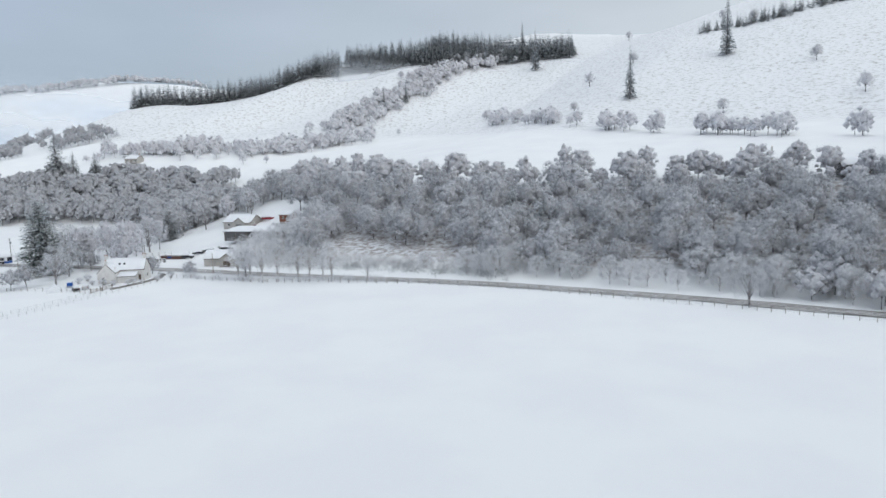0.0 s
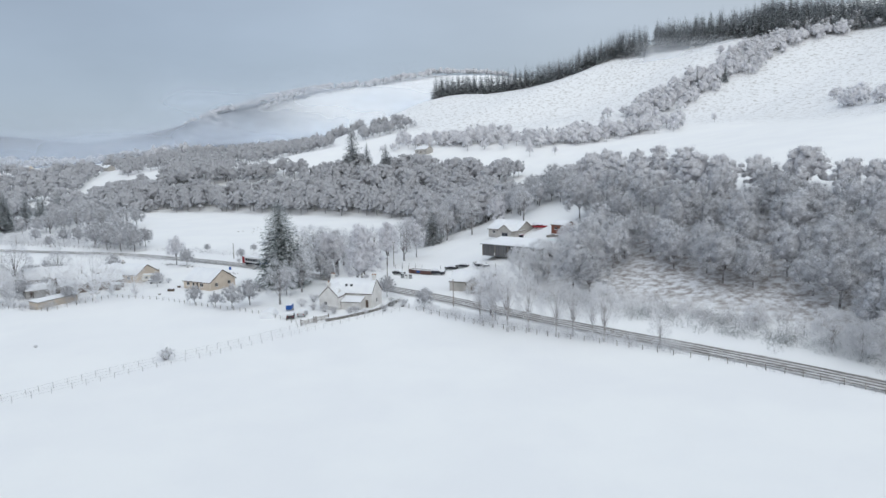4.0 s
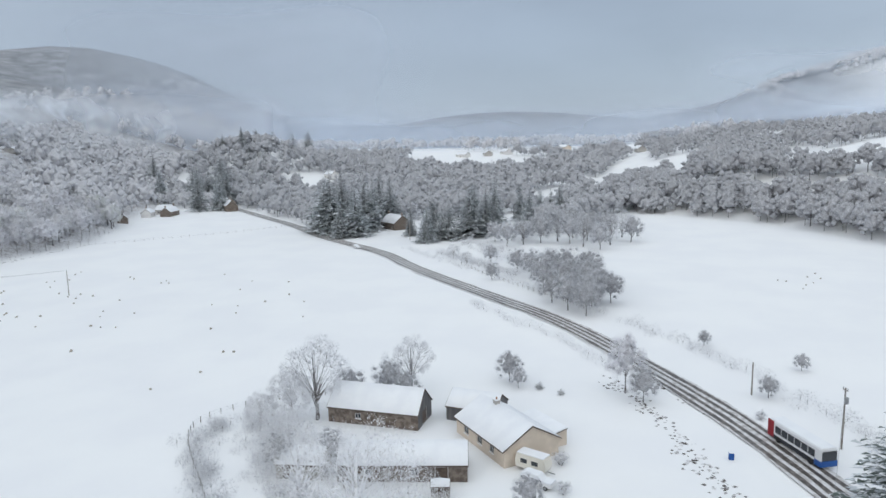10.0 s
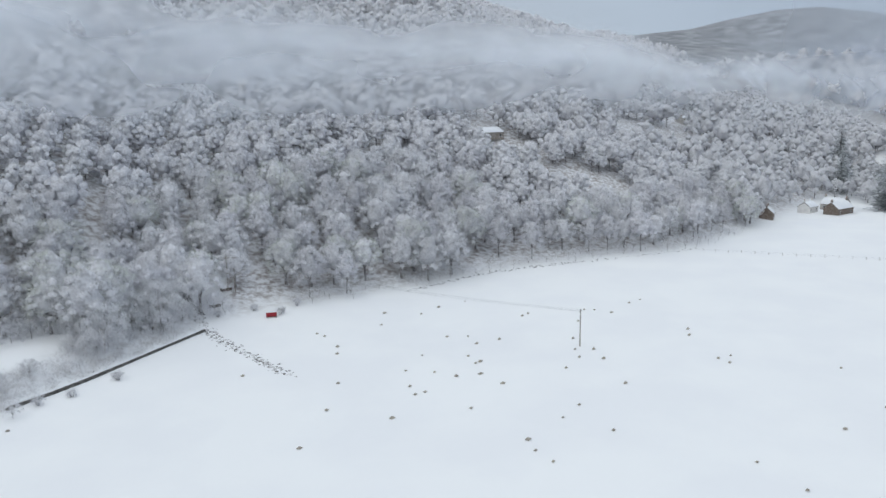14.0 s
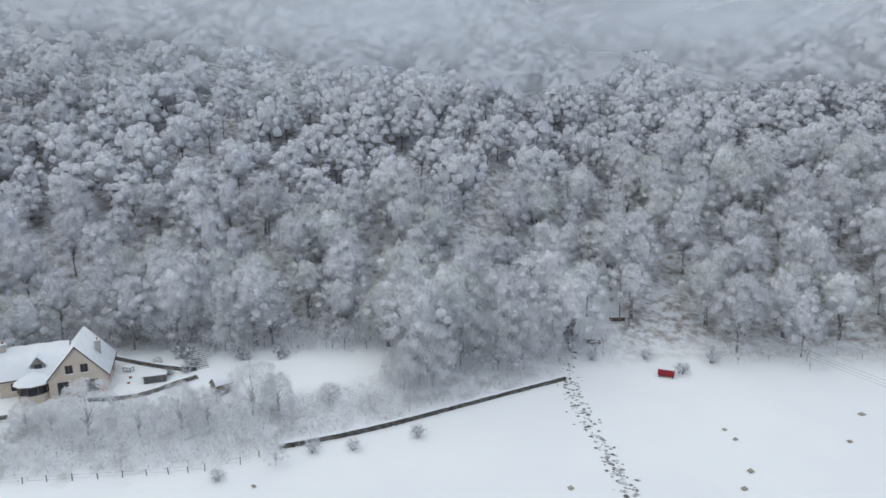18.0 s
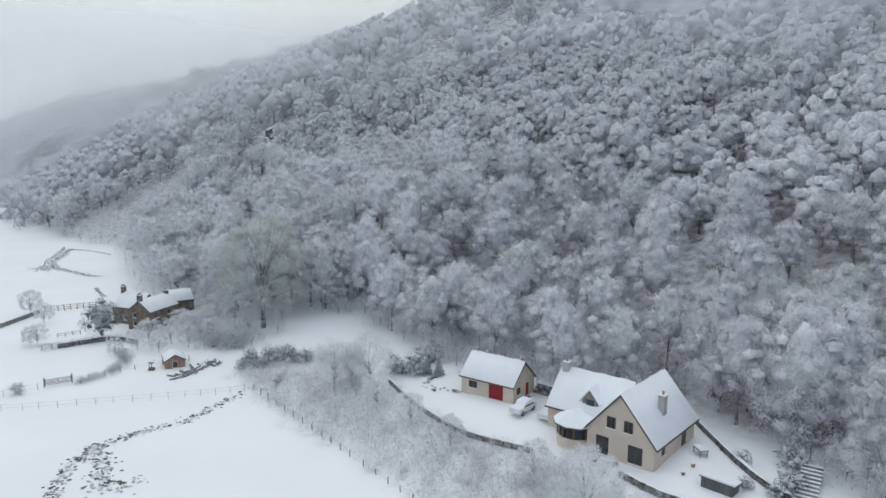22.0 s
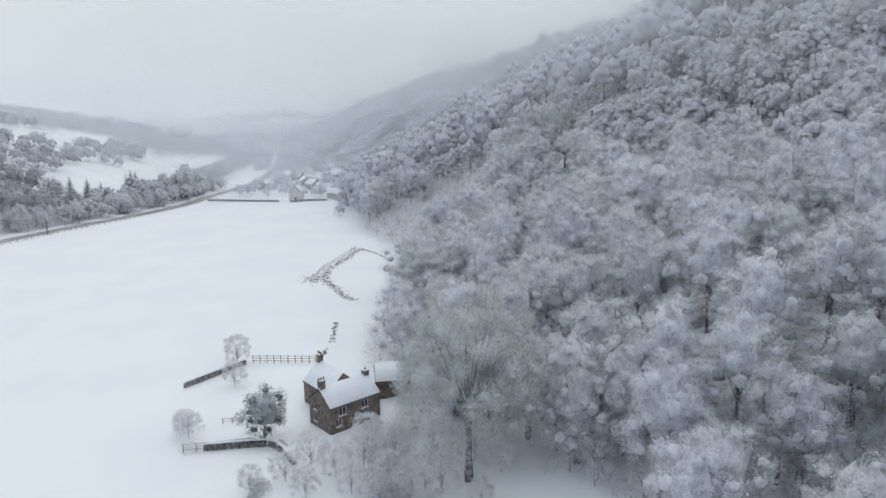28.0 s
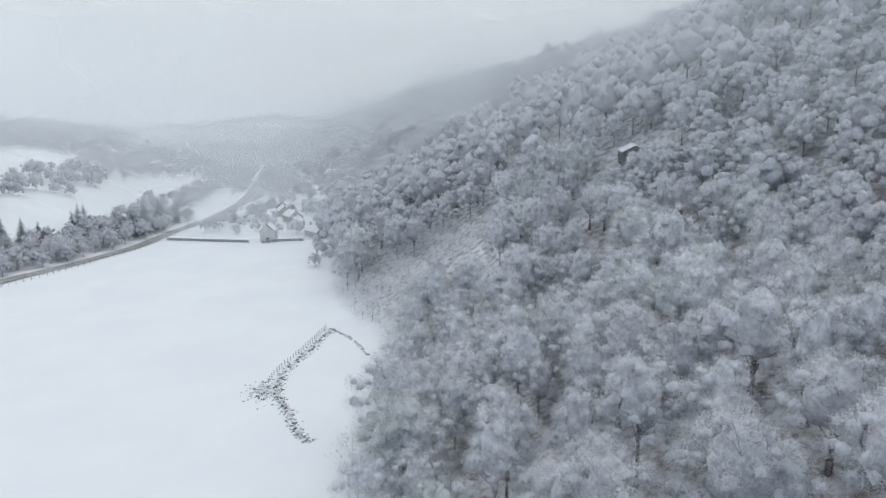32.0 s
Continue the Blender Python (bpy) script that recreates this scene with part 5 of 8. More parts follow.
for x, y, k, kind in ((-139.9, -91.7, 1.0, 1), (-134, -89.5, .9, 1), (-128, -82, .7, 1), (-126, -80, .6, 1), (-79, -30.6, .6, 1), (-84, -48, 1.2, 1), (-85.4, -50, 1.1, 1), (-83.4, -52.2, 1.3, 1), (-86.6, -51.6, .9, 1), (-81.6, -54.6, 1.2, 1), (-70.2, -24.4, .9, 1), (-72, -28, 1.0, 1), (-69.4, -28.8, 1.3, 1), (-71.6, -32.2, 1.2, 1), (-68.4, -25.6, 1.1, 1), (-73, -34.6, 1.0, 1), (-70, -31, 1.2, 0), (-75.1, 8.6, .8, 0), (-123.4, -87.6, 1.3, 1), (-121.2, -82.9, .7, 1), (-127.6, -84.4, 1.1, 1), (-55.4, -17.6, 1.2, 0), (-58, -21.4, 1.0, 1), (-53, -18, 1.2, 0),
                      (-78.7, 86, 1.0, 0), (-193, 49, .8, 0), (-95, 130, .7, 0), (-97, 142, .9, 1), (-93, 133, .6, 0), (-163, -72, .7, 0), (-158, -70, .8, 0), (-170, -78, .8, 0), (-150, -60, .7, 0), (-205, -112, .9, 0), (-199, -116, .8, 0), (-210, -118, 1.0, 0), (-190, -113, .8, 0), (-186, -118, .9, 0),
                      (-104, 64, .3, 0), (-97.5, 127, .8, 0), (-100.5, 125.5, .9, 0), (-104, 124, .7, 0), (-94, 131, .9, 0), (-92.5, 138, .8, 0), (-110, 123, .9, 0), (-113, 127, 1.0, 0), (-94.5, 144, 1.0, 0), (-207, 92, .6, 1), (-205, 96, .5, 1), (-47, 2, .6, 1), (-178, 98, .8, 0), (-170, 99, .7, 0), (-200, 128, .6, 0), (-180, 140, .7, 0)):
    plant("bush", (EVERGREEN if kind else SHRUBS)[int(abs(x)) % 2], x, y, "evergreen bush capped with snow" if kind else "twiggy bush white with frost", "bush", "bushes", k, x * 11)
plant("great_oak", GREAT_OAK, -50, -26, "great spreading oak with mossy limbs under frost", "tree")
for x, y in ((-87.0, -53.2), (-87.8, -54.8), (-69.8, -26.4)):
    plant("dwarf_conifer", SPRUCES[0], x, y, "small dark columnar garden conifer", "tree", "garden conifers", 0.2, x * 30, 1.25)
plant("small_tree", WHITE_ALDERS[0], -120.0, -93.0, "rounded white-frosted tree behind the villa garden", "tree", "garden and roadside trees", 1.1, 40)
# large garden spruce by the cottage and the blue-green pine by the stone house
BIG_SPRUCE = spruce_parts(101, 19, 6.2, 62, 22, 22, NEEDLES, 0.05, 0.24, 0.48)
plant("garden_spruce", BIG_SPRUCE, -143, 127.5, "large dark spruce loaded with clumps of snow", "tree", scale=1.36, wide=0.98)
rngp = np.random.default_rng(5)
cpine, vpine, fpine, npine, kpine = crown_arrays(rngp, "willow", 8, 3.4, 22, 150, 0.45)
PINE_TREE = (tree_parts(102, "willow", 8, 3.4, 14, 10, 0.5, PINE, 0.2, 0.1)[0], slots(mesh_of("crown", vpine, fpine, normals=npine), kpine, (PINE, NEEDLES)))
plant("pine", PINE_TREE, -45.4, 5.4, "blue-green garden pine dusted with snow", "tree")


# ---- mist ----
def mist_bank(name, line, z0, z1, density, scale, seed, label, colour=(0.5, 0.525, 0.56), fade=0.48, lean=0.0, thinnest=0.25, ends=0.15):
    """A curtain of thin cloud along a line of the plan."""
    line = curve_points(line, 40)
    k, rows = len(line), 9
    d = np.gradient(line, axis=0)
    d /= np.linalg.norm(d, axis=1, keepdims=True)
    n = np.stack([-d[:, 1], d[:, 0]], 1)
    v, uv = [], []
    for r in range(rows):
        t = r / (rows - 1)
        off = n * lean * (t - 0.5) + n * (12 * math.sin(6 * t + seed))
        v.append(np.hstack([line + off, np.full((k, 1), z0 + (z1 - z0) * t) + (6 * np.sin(np.arange(k) * 0.7 + seed))[:, None]]))
        uv.append(np.stack([np.arange(k) / (k - 1), np.full(k, t)], 1))
    v, uv = np.concatenate(v), np.concatenate(uv)
    i = np.arange(k - 1)
    f = np.concatenate([np.stack([i + r * k, i + r * k + 1, i + (r + 1) * k + 1, i + (r + 1) * k], 1) for r in range(rows - 1)])
    me = mesh_of(name, v, f, mist_material(name + "_vapour", colour, density, scale, seed, fade, thinnest, ends), smooth=True)
    layer = me.uv_layers.new(name="UVMap")
    layer.data.foreach_set("uv", uv[f.ravel()].astype(np.float32).ravel())
    return tagged(new(name, me), label, "mist", kind="stuff")


def beside_foot(xs, d):
    return [(x, float(np.interp(x, SX, SY)) - d / 0.86) for x in xs]


mist_bank("mist_bank", beside_foot((-1100, -900, -700, -520, -380, -240, -100, 40, 170), 140), 54, 112, 0.66, 0.012, 1, "low bank of white mist lying along the wooded hillside")
mist_bank("mist_bank", beside_foot((-1200, -900, -700, -520, -380, -240, -80, 80, 200), 185), 62, 118, 0.66, 0.010, 2, "low bank of white mist lying along the wooded hillside")
mist_bank("mist_bank", beside_foot((-620, -480, -360, -240, -100, 20), 108), 30, 108, 0.36, 0.011, 42, "thin mist veiling the middle of the wooded hillside", thinnest=0.5)
mist_bank("mist_bank", beside_foot((-330, -200, -80, 60, 200, 330), 235), 80, 150, 0.28, 0.009, 3, "thin mist veiling the upper hillside")
mist_bank("hill_mist", beside_foot((60, 160, 260, 400, 600, 850), 60), 15, 95, 0.28, 0.010, 4, "thin mist drifting over the eastern hillside", (0.475, 0.49, 0.5))
mist_bank("hill_mist", beside_foot((150, 260, 400, 600, 900), 130), 40, 110, 0.3, 0.008, 5, "thin mist drifting over the eastern hillside", (0.475, 0.49, 0.5))
mist_bank("hill_mist", beside_foot((20, 100, 190, 300, 420, 600), 112), 46, 105, 0.3, 0.010, 25, "thin mist drifting over the eastern hillside", (0.475, 0.49, 0.5))
mist_bank("hill_mist", beside_foot((-20, 60, 150, 260, 400), 78), 30, 100, 0.26, 0.010, 26, "thin mist drifting over the eastern hillside", (0.475, 0.49, 0.5), thinnest=0.5)
mist_bank("hill_mist", beside_foot((-1150, -950, -780, -620, -500), 70), 28, 120, 0.42, 0.010, 24, "thin mist drifting over the western hillside")
for i, (x, dens) in enumerate(((170, 0.27), (250, 0.32), (430, 0.42), (800, 0.55))):
    mist_bank("valley_haze", ((x + 250, -500), (x + 60, 0), (x, 300), (x - 60, 700), (x - 150, 1300)), -60, 150 + x * 0.12, dens, 0.004, 6 + i, "pale haze filling the eastern end of the valley", (0.475, 0.49, 0.5), fade=0.35, thinnest=0.8)
for i, (x, dens, top) in enumerate(((-980, 0.3, 110), (-1220, 0.5, 140), (-1450, 0.5, 120), (-1750, 0.5, 130))):
    mist_bank("valley_mist", ((x, -900), (x - 20, -450), (x - 40, 0), (x + 20, 350), (x + 150, 800), (x + 300, 1300)), -40, top, dens, 0.004, 12 + i, "grey mist filling the far western valley", (0.34, 0.38, 0.44), fade=0.42)
mist_bank("valley_mist", ((-1000, -1100), (-1150, -880), (-1280, -700), (-1330, -480), (-1310, -250), (-1270, -20)), -20, 360, 0.62, 0.004, 40, "grey mist hanging in front of the far hill", (0.36, 0.395, 0.45), fade=0.3, thinnest=0.85, ends=0.48)
mist_bank("valley_mist", ((-780, -800), (-880, -640), (-950, -480), (-980, -320)), 0, 150, 0.6, 0.006, 41, "grey mist hanging below the wooded hill", (0.38, 0.41, 0.46), fade=0.42, thinnest=0.6)
mist_bank("moor_mist", ((-520, 620), (-430, 720), (-330, 800), (-220, 800)), 100, 165, 0.5, 0.012, 20, "wisp of mist below the plantation")
mist_bank("ridge_mist", ((-1000, 150), (-950, 420), (-900, 650), (-860, 950)), 10, 190, 0.6, 0.008, 21, "mist hanging under the far ridge", (0.38, 0.42, 0.48))


# ---- buildings ----
def panel(bm, place, length, height, holes, thick):
    """An upright wall with openings right through it; place(u, z, d) gives a corner."""
    us = sorted({-length / 2, length / 2, *(v for h in holes for v in h[:2])})
    zs = sorted({-0.6, height, *(v for h in holes for v in h[2:4])})
    for u0, u1 in zip(us, us[1:]):
        for z0, z1 in zip(zs, zs[1:]):
            if any(h[0] <= u0 and u1 <= h[1] and h[2] <= z0 and z1 <= h[3] for h in holes):
                continue
            c = [bm.verts.new(place(u, z, d)) for d in (0, thick) for z in (z0, z1) for u in (u0, u1)]
            for f in ((0, 1, 3, 2), (4, 6, 7, 5), (0, 4, 5, 1), (2, 3, 7, 6), (0, 2, 6, 4), (1, 5, 7, 3)):
                bm.faces.new([c[i] for i in f])
    bmesh.ops.remove_doubles(bm, verts=bm.verts, dist=0.001)
    bmesh.ops.recalc_face_normals(bm, faces=bm.faces)
    return bm


def cell(bm, place, u0, u1, z0, z1, d0, d1):
    c = [bm.verts.new(place(u, z, d)) for d in (d0, d1) for z in (z0, z1) for u in (u0, u1)]
    for f in ((0, 1, 3, 2), (4, 6, 7, 5), (0, 4, 5, 1), (2, 3, 7, 6), (0, 2, 6, 4), (1, 5, 7, 3)):
        bm.faces.new([c[i] for i in f])


def opening(root, m, place, hole, frame_mat, door_mat):
    u0, u1, z0, z1, kind = hole
    bm = bmesh.new()
    b = 0.07
    for a in ((u0, u0 + b, z0, z1), (u1 - b, u1, z0, z1), (u0 + b, u1 - b, z0, z0 + b), (u0 + b, u1 - b, z1 - b, z1)):
        cell(bm, place, *a, 0.08, 0.16)
    if kind == "window" and u1 - u0 > 0.8:
        cell(bm, place, (u0 + u1) / 2 - 0.035, (u0 + u1) / 2 + 0.035, z0 + b, z1 - b, 0.085, 0.155)
    bmesh.ops.recalc_face_normals(bm, faces=bm.faces)
    if kind == "window":
        ob = part("window", bm, frame_mat, root, at=m)
        pane = bmesh.new()
        cell(pane, place, u0 + b, u1 - b, z0 + b, z1 - b, 0.11, 0.13)
        bmesh.ops.recalc_face_normals(pane, faces=pane.faces)
        part("pane", pane, GLASS, ob)
        sill = bmesh.new()
        cell(sill, place, u0 - 0.08, u1 + 0.08, z0 - 0.1, z0 - 0.004, -0.06, 0.1)
        bmesh.ops.recalc_face_normals(sill, faces=sill.faces)
        part("sill", sill, SNOW_ROOF, ob, "snow-covered sill")
    else:
        ob = part("door", bm, frame_mat, root, at=m)
        leaf = bmesh.new()
        cell(leaf, place, u0 + b, u1 - b, z0, z1 - b, 0.1, 0.15)
        bmesh.ops.recalc_face_normals(leaf, faces=leaf.faces)
        part("door_leaf", leaf, door_mat, ob)


def gabled(root, m, L, W, eave, ridge, wall_mat, openings=(), chimneys=(), over=0.35, frame_mat=FRAME_WHITE, door_mat=TRIM, trim_mat=TRIM, gable_mat=None, snow=0.2, ends=(True, True)):
    """One pitched-roof block under root: ridge along local x; sides: s (y-), n (y+), e (x+), w (x-)."""
    t = 0.28
    places = {"s": lambda u, z, d: (u, -W / 2 + d, z), "n": lambda u, z, d: (-u, W / 2 - d, z), "e": lambda u, z, d: (L / 2 - d, u, z), "w": lambda u, z, d: (-L / 2 + d, -u, z)}
    for side, place in places.items():
        holes = [o[1:] for o in openings if o[0] == side]
        low = [h for h in holes if h[3] <= eave]
        length = L if side in "sn" else W - 2 * t - 0.004
        mat = gable_mat if gable_mat and side in "ew" else wall_mat
        part("wall", panel(bmesh.new(), place, length, eave, low, t), mat, root, at=m)
        if side in "ew" and ends["ew".index(side)]:
            bm = bmesh.new()
            prism(bm, ((-W / 2 + 0.02, eave), (W / 2 - 0.02, eave), (0, ridge - 0.03)), 0.0, t, lambda a, b, c: place(a, b, c))
            part("gable", bm, mat, root, at=m)
            for h in holes:
                if h[3] > eave:
                    proud = lambda u, z, d, place=place: place(u, z, d - 0.14)
                    opening(root, m, proud, h, frame_mat, door_mat)
        for h in low:
            opening(root, m, place, h, frame_mat, door_mat)
    k = (ridge - eave) / (W / 2)
    y1, e1 = W / 2 + over, eave - k * over
    lx = L / 2 + over * 0.7
    shell = ((-y1, e1), (0, ridge), (y1, e1), (y1, e1 + 0.13), (0, ridge + 0.14), (-y1, e1 + 0.13))
    bm = bmesh.new()
    prism(bm, shell, -lx, lx, lambda a, b, c: (c, a, b))
    part("roof", bm, trim_mat, root, at=m)
    if snow:
        y2, e2, q = y1 - 0.05, e1 + 0.134 + k * 0.05, lx - 0.06
        bm = bmesh.new()
        n = max(2, int(L / 1.2))
        rows = ((-y2, 0.0), (-y2 + 0.06, snow * 0.7), (-y2 * 0.5, snow), (0, snow * 0.9), (y2 * 0.5, snow), (y2 - 0.06, snow * 0.7), (y2, 0.0))
        grid = []
        for i in range(n + 1):
            x = -q + 2 * q * i / n
            grid.append([bm.verts.new((x, a, ridge + 0.144 - k * abs(a) + h * (0.35 if i in (0, n) else 1) + (0.05 * math.sin(x * 1.9 + a * 2.3 + L) if 0 < j < 6 and 0 < i < n else 0))) for j, (a, h) in enumerate(rows)])
        for a, b in zip(grid, grid[1:]):
            for j in range(6):
                bm.faces.new((a[j], b[j], b[j + 1], a[j + 1]))
        for f in bm.faces:
            f.smooth = True
        part("roof_snow", bm, SNOW_ROOF, root, "smooth snow lying on the roof", at=m)
    for cx, cy, h, pots in chimneys:
        zr = ridge - k * abs(cy)
        bm = boxed(cx - 0.42, cx + 0.42, cy - 0.36, cy + 0.36, zr - 0.4, zr + h)
        box(bm, cx - 0.5, cx + 0.5, cy - 0.44, cy + 0.44, zr + h + 0.002, zr + h + 0.14, 0.03)
        stack = part("chimney", bm, wall_mat if wall_mat in (STONE, WHITE_HARL) else GREY_HARL, root, at=m)
        part("chimney_snow", boxed(cx - 0.48, cx + 0.48, cy - 0.42, cy + 0.42, zr + h + 0.145, zr + h + 0.24, bevel=0.04), SNOW_ROOF, stack)
        for p in range(pots):
            bm = bmesh.new()
            px = cx + (p - (pots - 1) / 2) * 0.4
            tube(bm, [(px, cy, zr + h + 0.1), (px, cy, zr + h + 0.6)], [0.15, 0.12], 8)
            part("chimney_pot", bm, CHIMNEY_POT, stack)


def side_windows(side, spans, z0=0.95, z1=2.05, kind="window"):
    return [(side, a, b, z0, z1, kind) for a, b in spans]


def lean_to(root, m, x0, x1, y0, y1, low, high, wall_mat, snow=0.16):
    """A single-pitch block: roof falls from y1 (high) to y0 (low)."""
    bm = bmesh.new()
    prism(bm, ((y0, -0.5), (y1, -0.5), (y1, high), (y0, low)), x0, x1, lambda a, b, c: (c, a, b))
    part("lean_to_wall", bm, wall_mat, root, at=m)
    k = (high - low) / (y1 - y0)
    for name, lift, thick, mat, grow in (("lean_to_roof", 0.003, 0.1, TRIM, 0.25), ("lean_to_snow", 0.107, snow, SNOW_ROOF, 0.2)):
        bm = bmesh.new()
        a, b = y0 - grow, y1
        prism(bm, ((a, low - k * grow + lift), (b, high + lift), (b, high + lift + thick), (a, low - k * grow + lift + thick)), x0 - grow, x1 + grow, lambda p, q, c: (c, p, q))
        part(name, bm, mat, root, at=m)


I4 = Matrix.Identity(4)


def building(name, x, y, turn, label, category="house", group="", z=None):
    return empty(name, pose(x, y, gz(x, y) if z is None else z, 0, 0, turn), label, category, group)


# white cottage by the junction
cot = building("cottage", -104.2, 135.0, 43, "white rendered cottage with snowy roof and two chimneys")
gabled(cot, I4, 12.6, 6.4, 3.6, 6.7, WHITE_HARL, side_windows("s", ((2.2, 3.2),)) + side_windows("n", ((-4, -3), (-0.6, 0.4), (3, 4))) + [("s", 4.4, 5.3, 0, 2.05, "door"), ("e", -0.5, 0.5, 0.9, 2.0, "window")], ((5.7, 0, 0.9, 3), (-5.7, 0, 0.9, 3)), 0.2)
wing = pose(-3.6, -4.6, 0, 0, 0, 90)
gabled(cot, wing, 5.4, 5.2, 3.3, 5.9, WHITE_HARL, side_windows("w", ((-1.4, -0.5),)) + side_windows("s", ((-0.6, 0.3),)), ((-2.3, 0, 0.8, 2),), 0.15, ends=(False, True))
lean_to(cot, I4, -0.9, 4.3, -5.9, -3.2, 1.9, 2.75, WHITE_HARL)
for dx in (-1.2, 0.2):
    bm = boxed(dx - 0.28, dx + 0.28, -2.0, -1.3, 5.0, 5.65)
    part("skylight", bm, GLASS, cot, "small dark roof window")
bm = bmesh.new()
prism(bm, ((-0.7, 3.1), (0.7, 3.1), (0.7, 4.3), (0, 5.1), (-0.7, 4.3)), -6.1, -4.6, lambda a, b, c: (c + 3.0, a - 5.2, b))
part("dormer", bm, WHITE_HARL, cot)
bm = bmesh.new()
prism(bm, ((-0.9, 4.12), (0, 5.13), (0.9, 4.12), (0.9, 4.3), (0, 5.32), (-0.9, 4.3)), -6.2, -4.6, lambda a, b, c: (c + 3.0, a - 5.2, b))
part("dormer_snow", bm, SNOW_ROOF, cot)
# cream bungalow
bun = building("bungalow", -154.6, 108.6, 31, "cream rendered bungalow with a smooth snowy roof")
gabled(bun, I4, 11.4, 9.6, 2.45, 5.5, HARL, side_windows("e", ((-3.0, -1.9), (1.9, 3.0)), 0.9, 2.0) + side_windows("s", ((-4.4, -3.2), (-2.0, -1.2), (1.2, 2.6))) + [("s", -0.4, 0.55, 0, 2.05, "door"), ("n", -3, -1.6, 0.9, 2.0, "window"), ("n", 1.6, 3, 0.9, 2.0, "window"), ("w", -1, 1, 0.9, 2.0, "window")], (), 0.4)
part("flue", tube(bmesh.new(), [(2.5, 2.2, 3.5), (2.5, 2.2, 5.2)], [0.12, 0.12], 8), METAL, bun)
bm = bmesh.new()
for i in range(3):
    box(bm, -0.7, 0.85, -5.9 + i * 0.35, -4.84, -0.3 + 0.12 * i, -0.1 + 0.12 * (i + 1))
part("door_step", bm, SNOW_ROOF, bun)
# farm steading
far_house = building("farmhouse", -183.6, 89.3, 41, "cream farmhouse with snowy gabled roof")
gabled(far_house, I4, 14.0, 9.2, 2.6, 5.2, HARL, side_windows("s", ((-4.6, -3.2), (-0.6, 0.8), (3.0, 4.2))) + side_windows("n", ((-2.6, -1.2), (2, 3.4))), ((-2.5, 0, 0.6, 1),), 0.4)
lean_to(far_house, I4, -3.4, 5.0, 4.62, 7.6, 2.0, 2.55, HARL)
barn_a = building("byre", -171.8, 77.0, 102, "long low stone byre with a snow-covered roof", "barn")
gabled(barn_a, I4, 17.5, 6.4, 2.4, 4.3, STONE, [("s", 4.4, 6.2, 0, 2.1, "door"), ("s", 1.2, 2.2, 0.9, 1.9, "window"), ("s", -5, -4, 0.9, 1.9, "window")], (), 0.25)
barn_b = building("barn", -188.8, 67.6, 87, "old barn with steep snowy roof and dark gables", "barn")
gabled(barn_b, I4, 15.5, 7.0, 2.6, 5.6, STONE, [("e", -1.2, 1.2, 0, 2.3, "door"), ("s", -3, -2, 1, 1.9, "window")], (), 0.25, gable_mat=DARK_CLAD)
barn_c = building("outbuilding", -192.5, 83.2, 80, "timber outbuilding with snowy roof", "shed")
gabled(barn_c, I4, 8.5, 6.0, 2.4, 4.3, DARK_CLAD, [("w", -0.6, 0.6, 0, 2.0, "door")], (), 0.25)
barn_d = building("cart_shed", -168.8, 63.4, 98, "small cart shed with snowy pitched roof", "shed")
gabled(barn_d, I4, 6.4, 5.0, 2.2, 3.6, GREY_HARL, [("s", -2.4, -1.2, 0, 2.0, "door"), ("e", -0.5, 0.5, 0.9, 1.8, "window")], (), 0.25)
porch = building("garden_shed", -166.2, 83.6, 102, "little lean-to shed under snow", "shed")
gabled(porch, I4, 2.4, 1.8, 1.7, 2.2, TIMBER, [("s", -0.4, 0.4, 0, 1.6, "door")], (), 0.15)
mono = building("long_shed", -152.8, 67.5, 130, "long low shed with pale walls and flat snowy roof", "shed")
lean_to(mono, I4, -6.2, 6.2, -1.5, 1.5, 1.75, 2.1, HARL)
# yard by the road
shed_a = building("workshop", -102.8, 170.4, 36, "grey block workshop with dark-edged snowy gable", "shed")
gabled(shed_a, I4, 12.0, 6.4, 2.7, 5.2, GREY_HARL, [("w", -0.5, 0.5, 0, 2.0, "door"), ("s", 2, 3.2, 1, 1.9, "window")], (), 0.25)
gabled(shed_a, pose(2.8, -3.4, 0, 0, 0, 90), 5.8, 5.2, 2.6, 4.6, GREY_HARL, [("w", -1.2, 1.2, 0, 2.2, "door")], (), 0.25, ends=(False, True))
long_barn = building("machinery_barn", -117.5, 198.5, 20, "long dark open-fronted barn with a wide snowy roof", "barn")
lean_to(long_barn, I4, -12.5, 12.5, 2.0, 5.6, 3.9, 4.4, DARK_CLAD, 0.2)
for i in range(6):
    part("bay_post", boxed(-12.4 + i * 4.96 - 0.12, -12.4 + i * 4.96 + 0.12, -5.2, -4.96, -0.5, 3.3), TIMBER, long_barn)
    if i in (0, 1, 3, 5):
        part("bay_panel", boxed(-12.3 + i * 4.9 - (4.4 if i == 5 else 0), -12.3 + i * 4.9 + (0.2 if i == 5 else 4.4), -5.1, -5.0, -0.4, 3.2), DARK_CLAD, long_barn)
part("end_wall", boxed(-12.6, -12.4, -5, 2.0, -0.5, 3.6), DARK_CLAD, long_barn)
part("end_wall", boxed(12.4, 12.6, -5, 2.0, -0.5, 3.6), DARK_CLAD, long_barn)
bm = bmesh.new()
prism(bm, ((-5.8, 3.32), (2.0, 4.05), (2.0, 4.2), (-5.8, 3.45)), -13, 13, lambda a, b, c: (c, a, b))
part("roof", bm, METAL, long_barn)
bm = bmesh.new()
prism(bm, ((-5.75, 3.46), (2.2, 4.22), (2.2, 4.4), (-5.75, 3.62)), -12.9, 12.9, lambda a, b, c: (c, a, b))
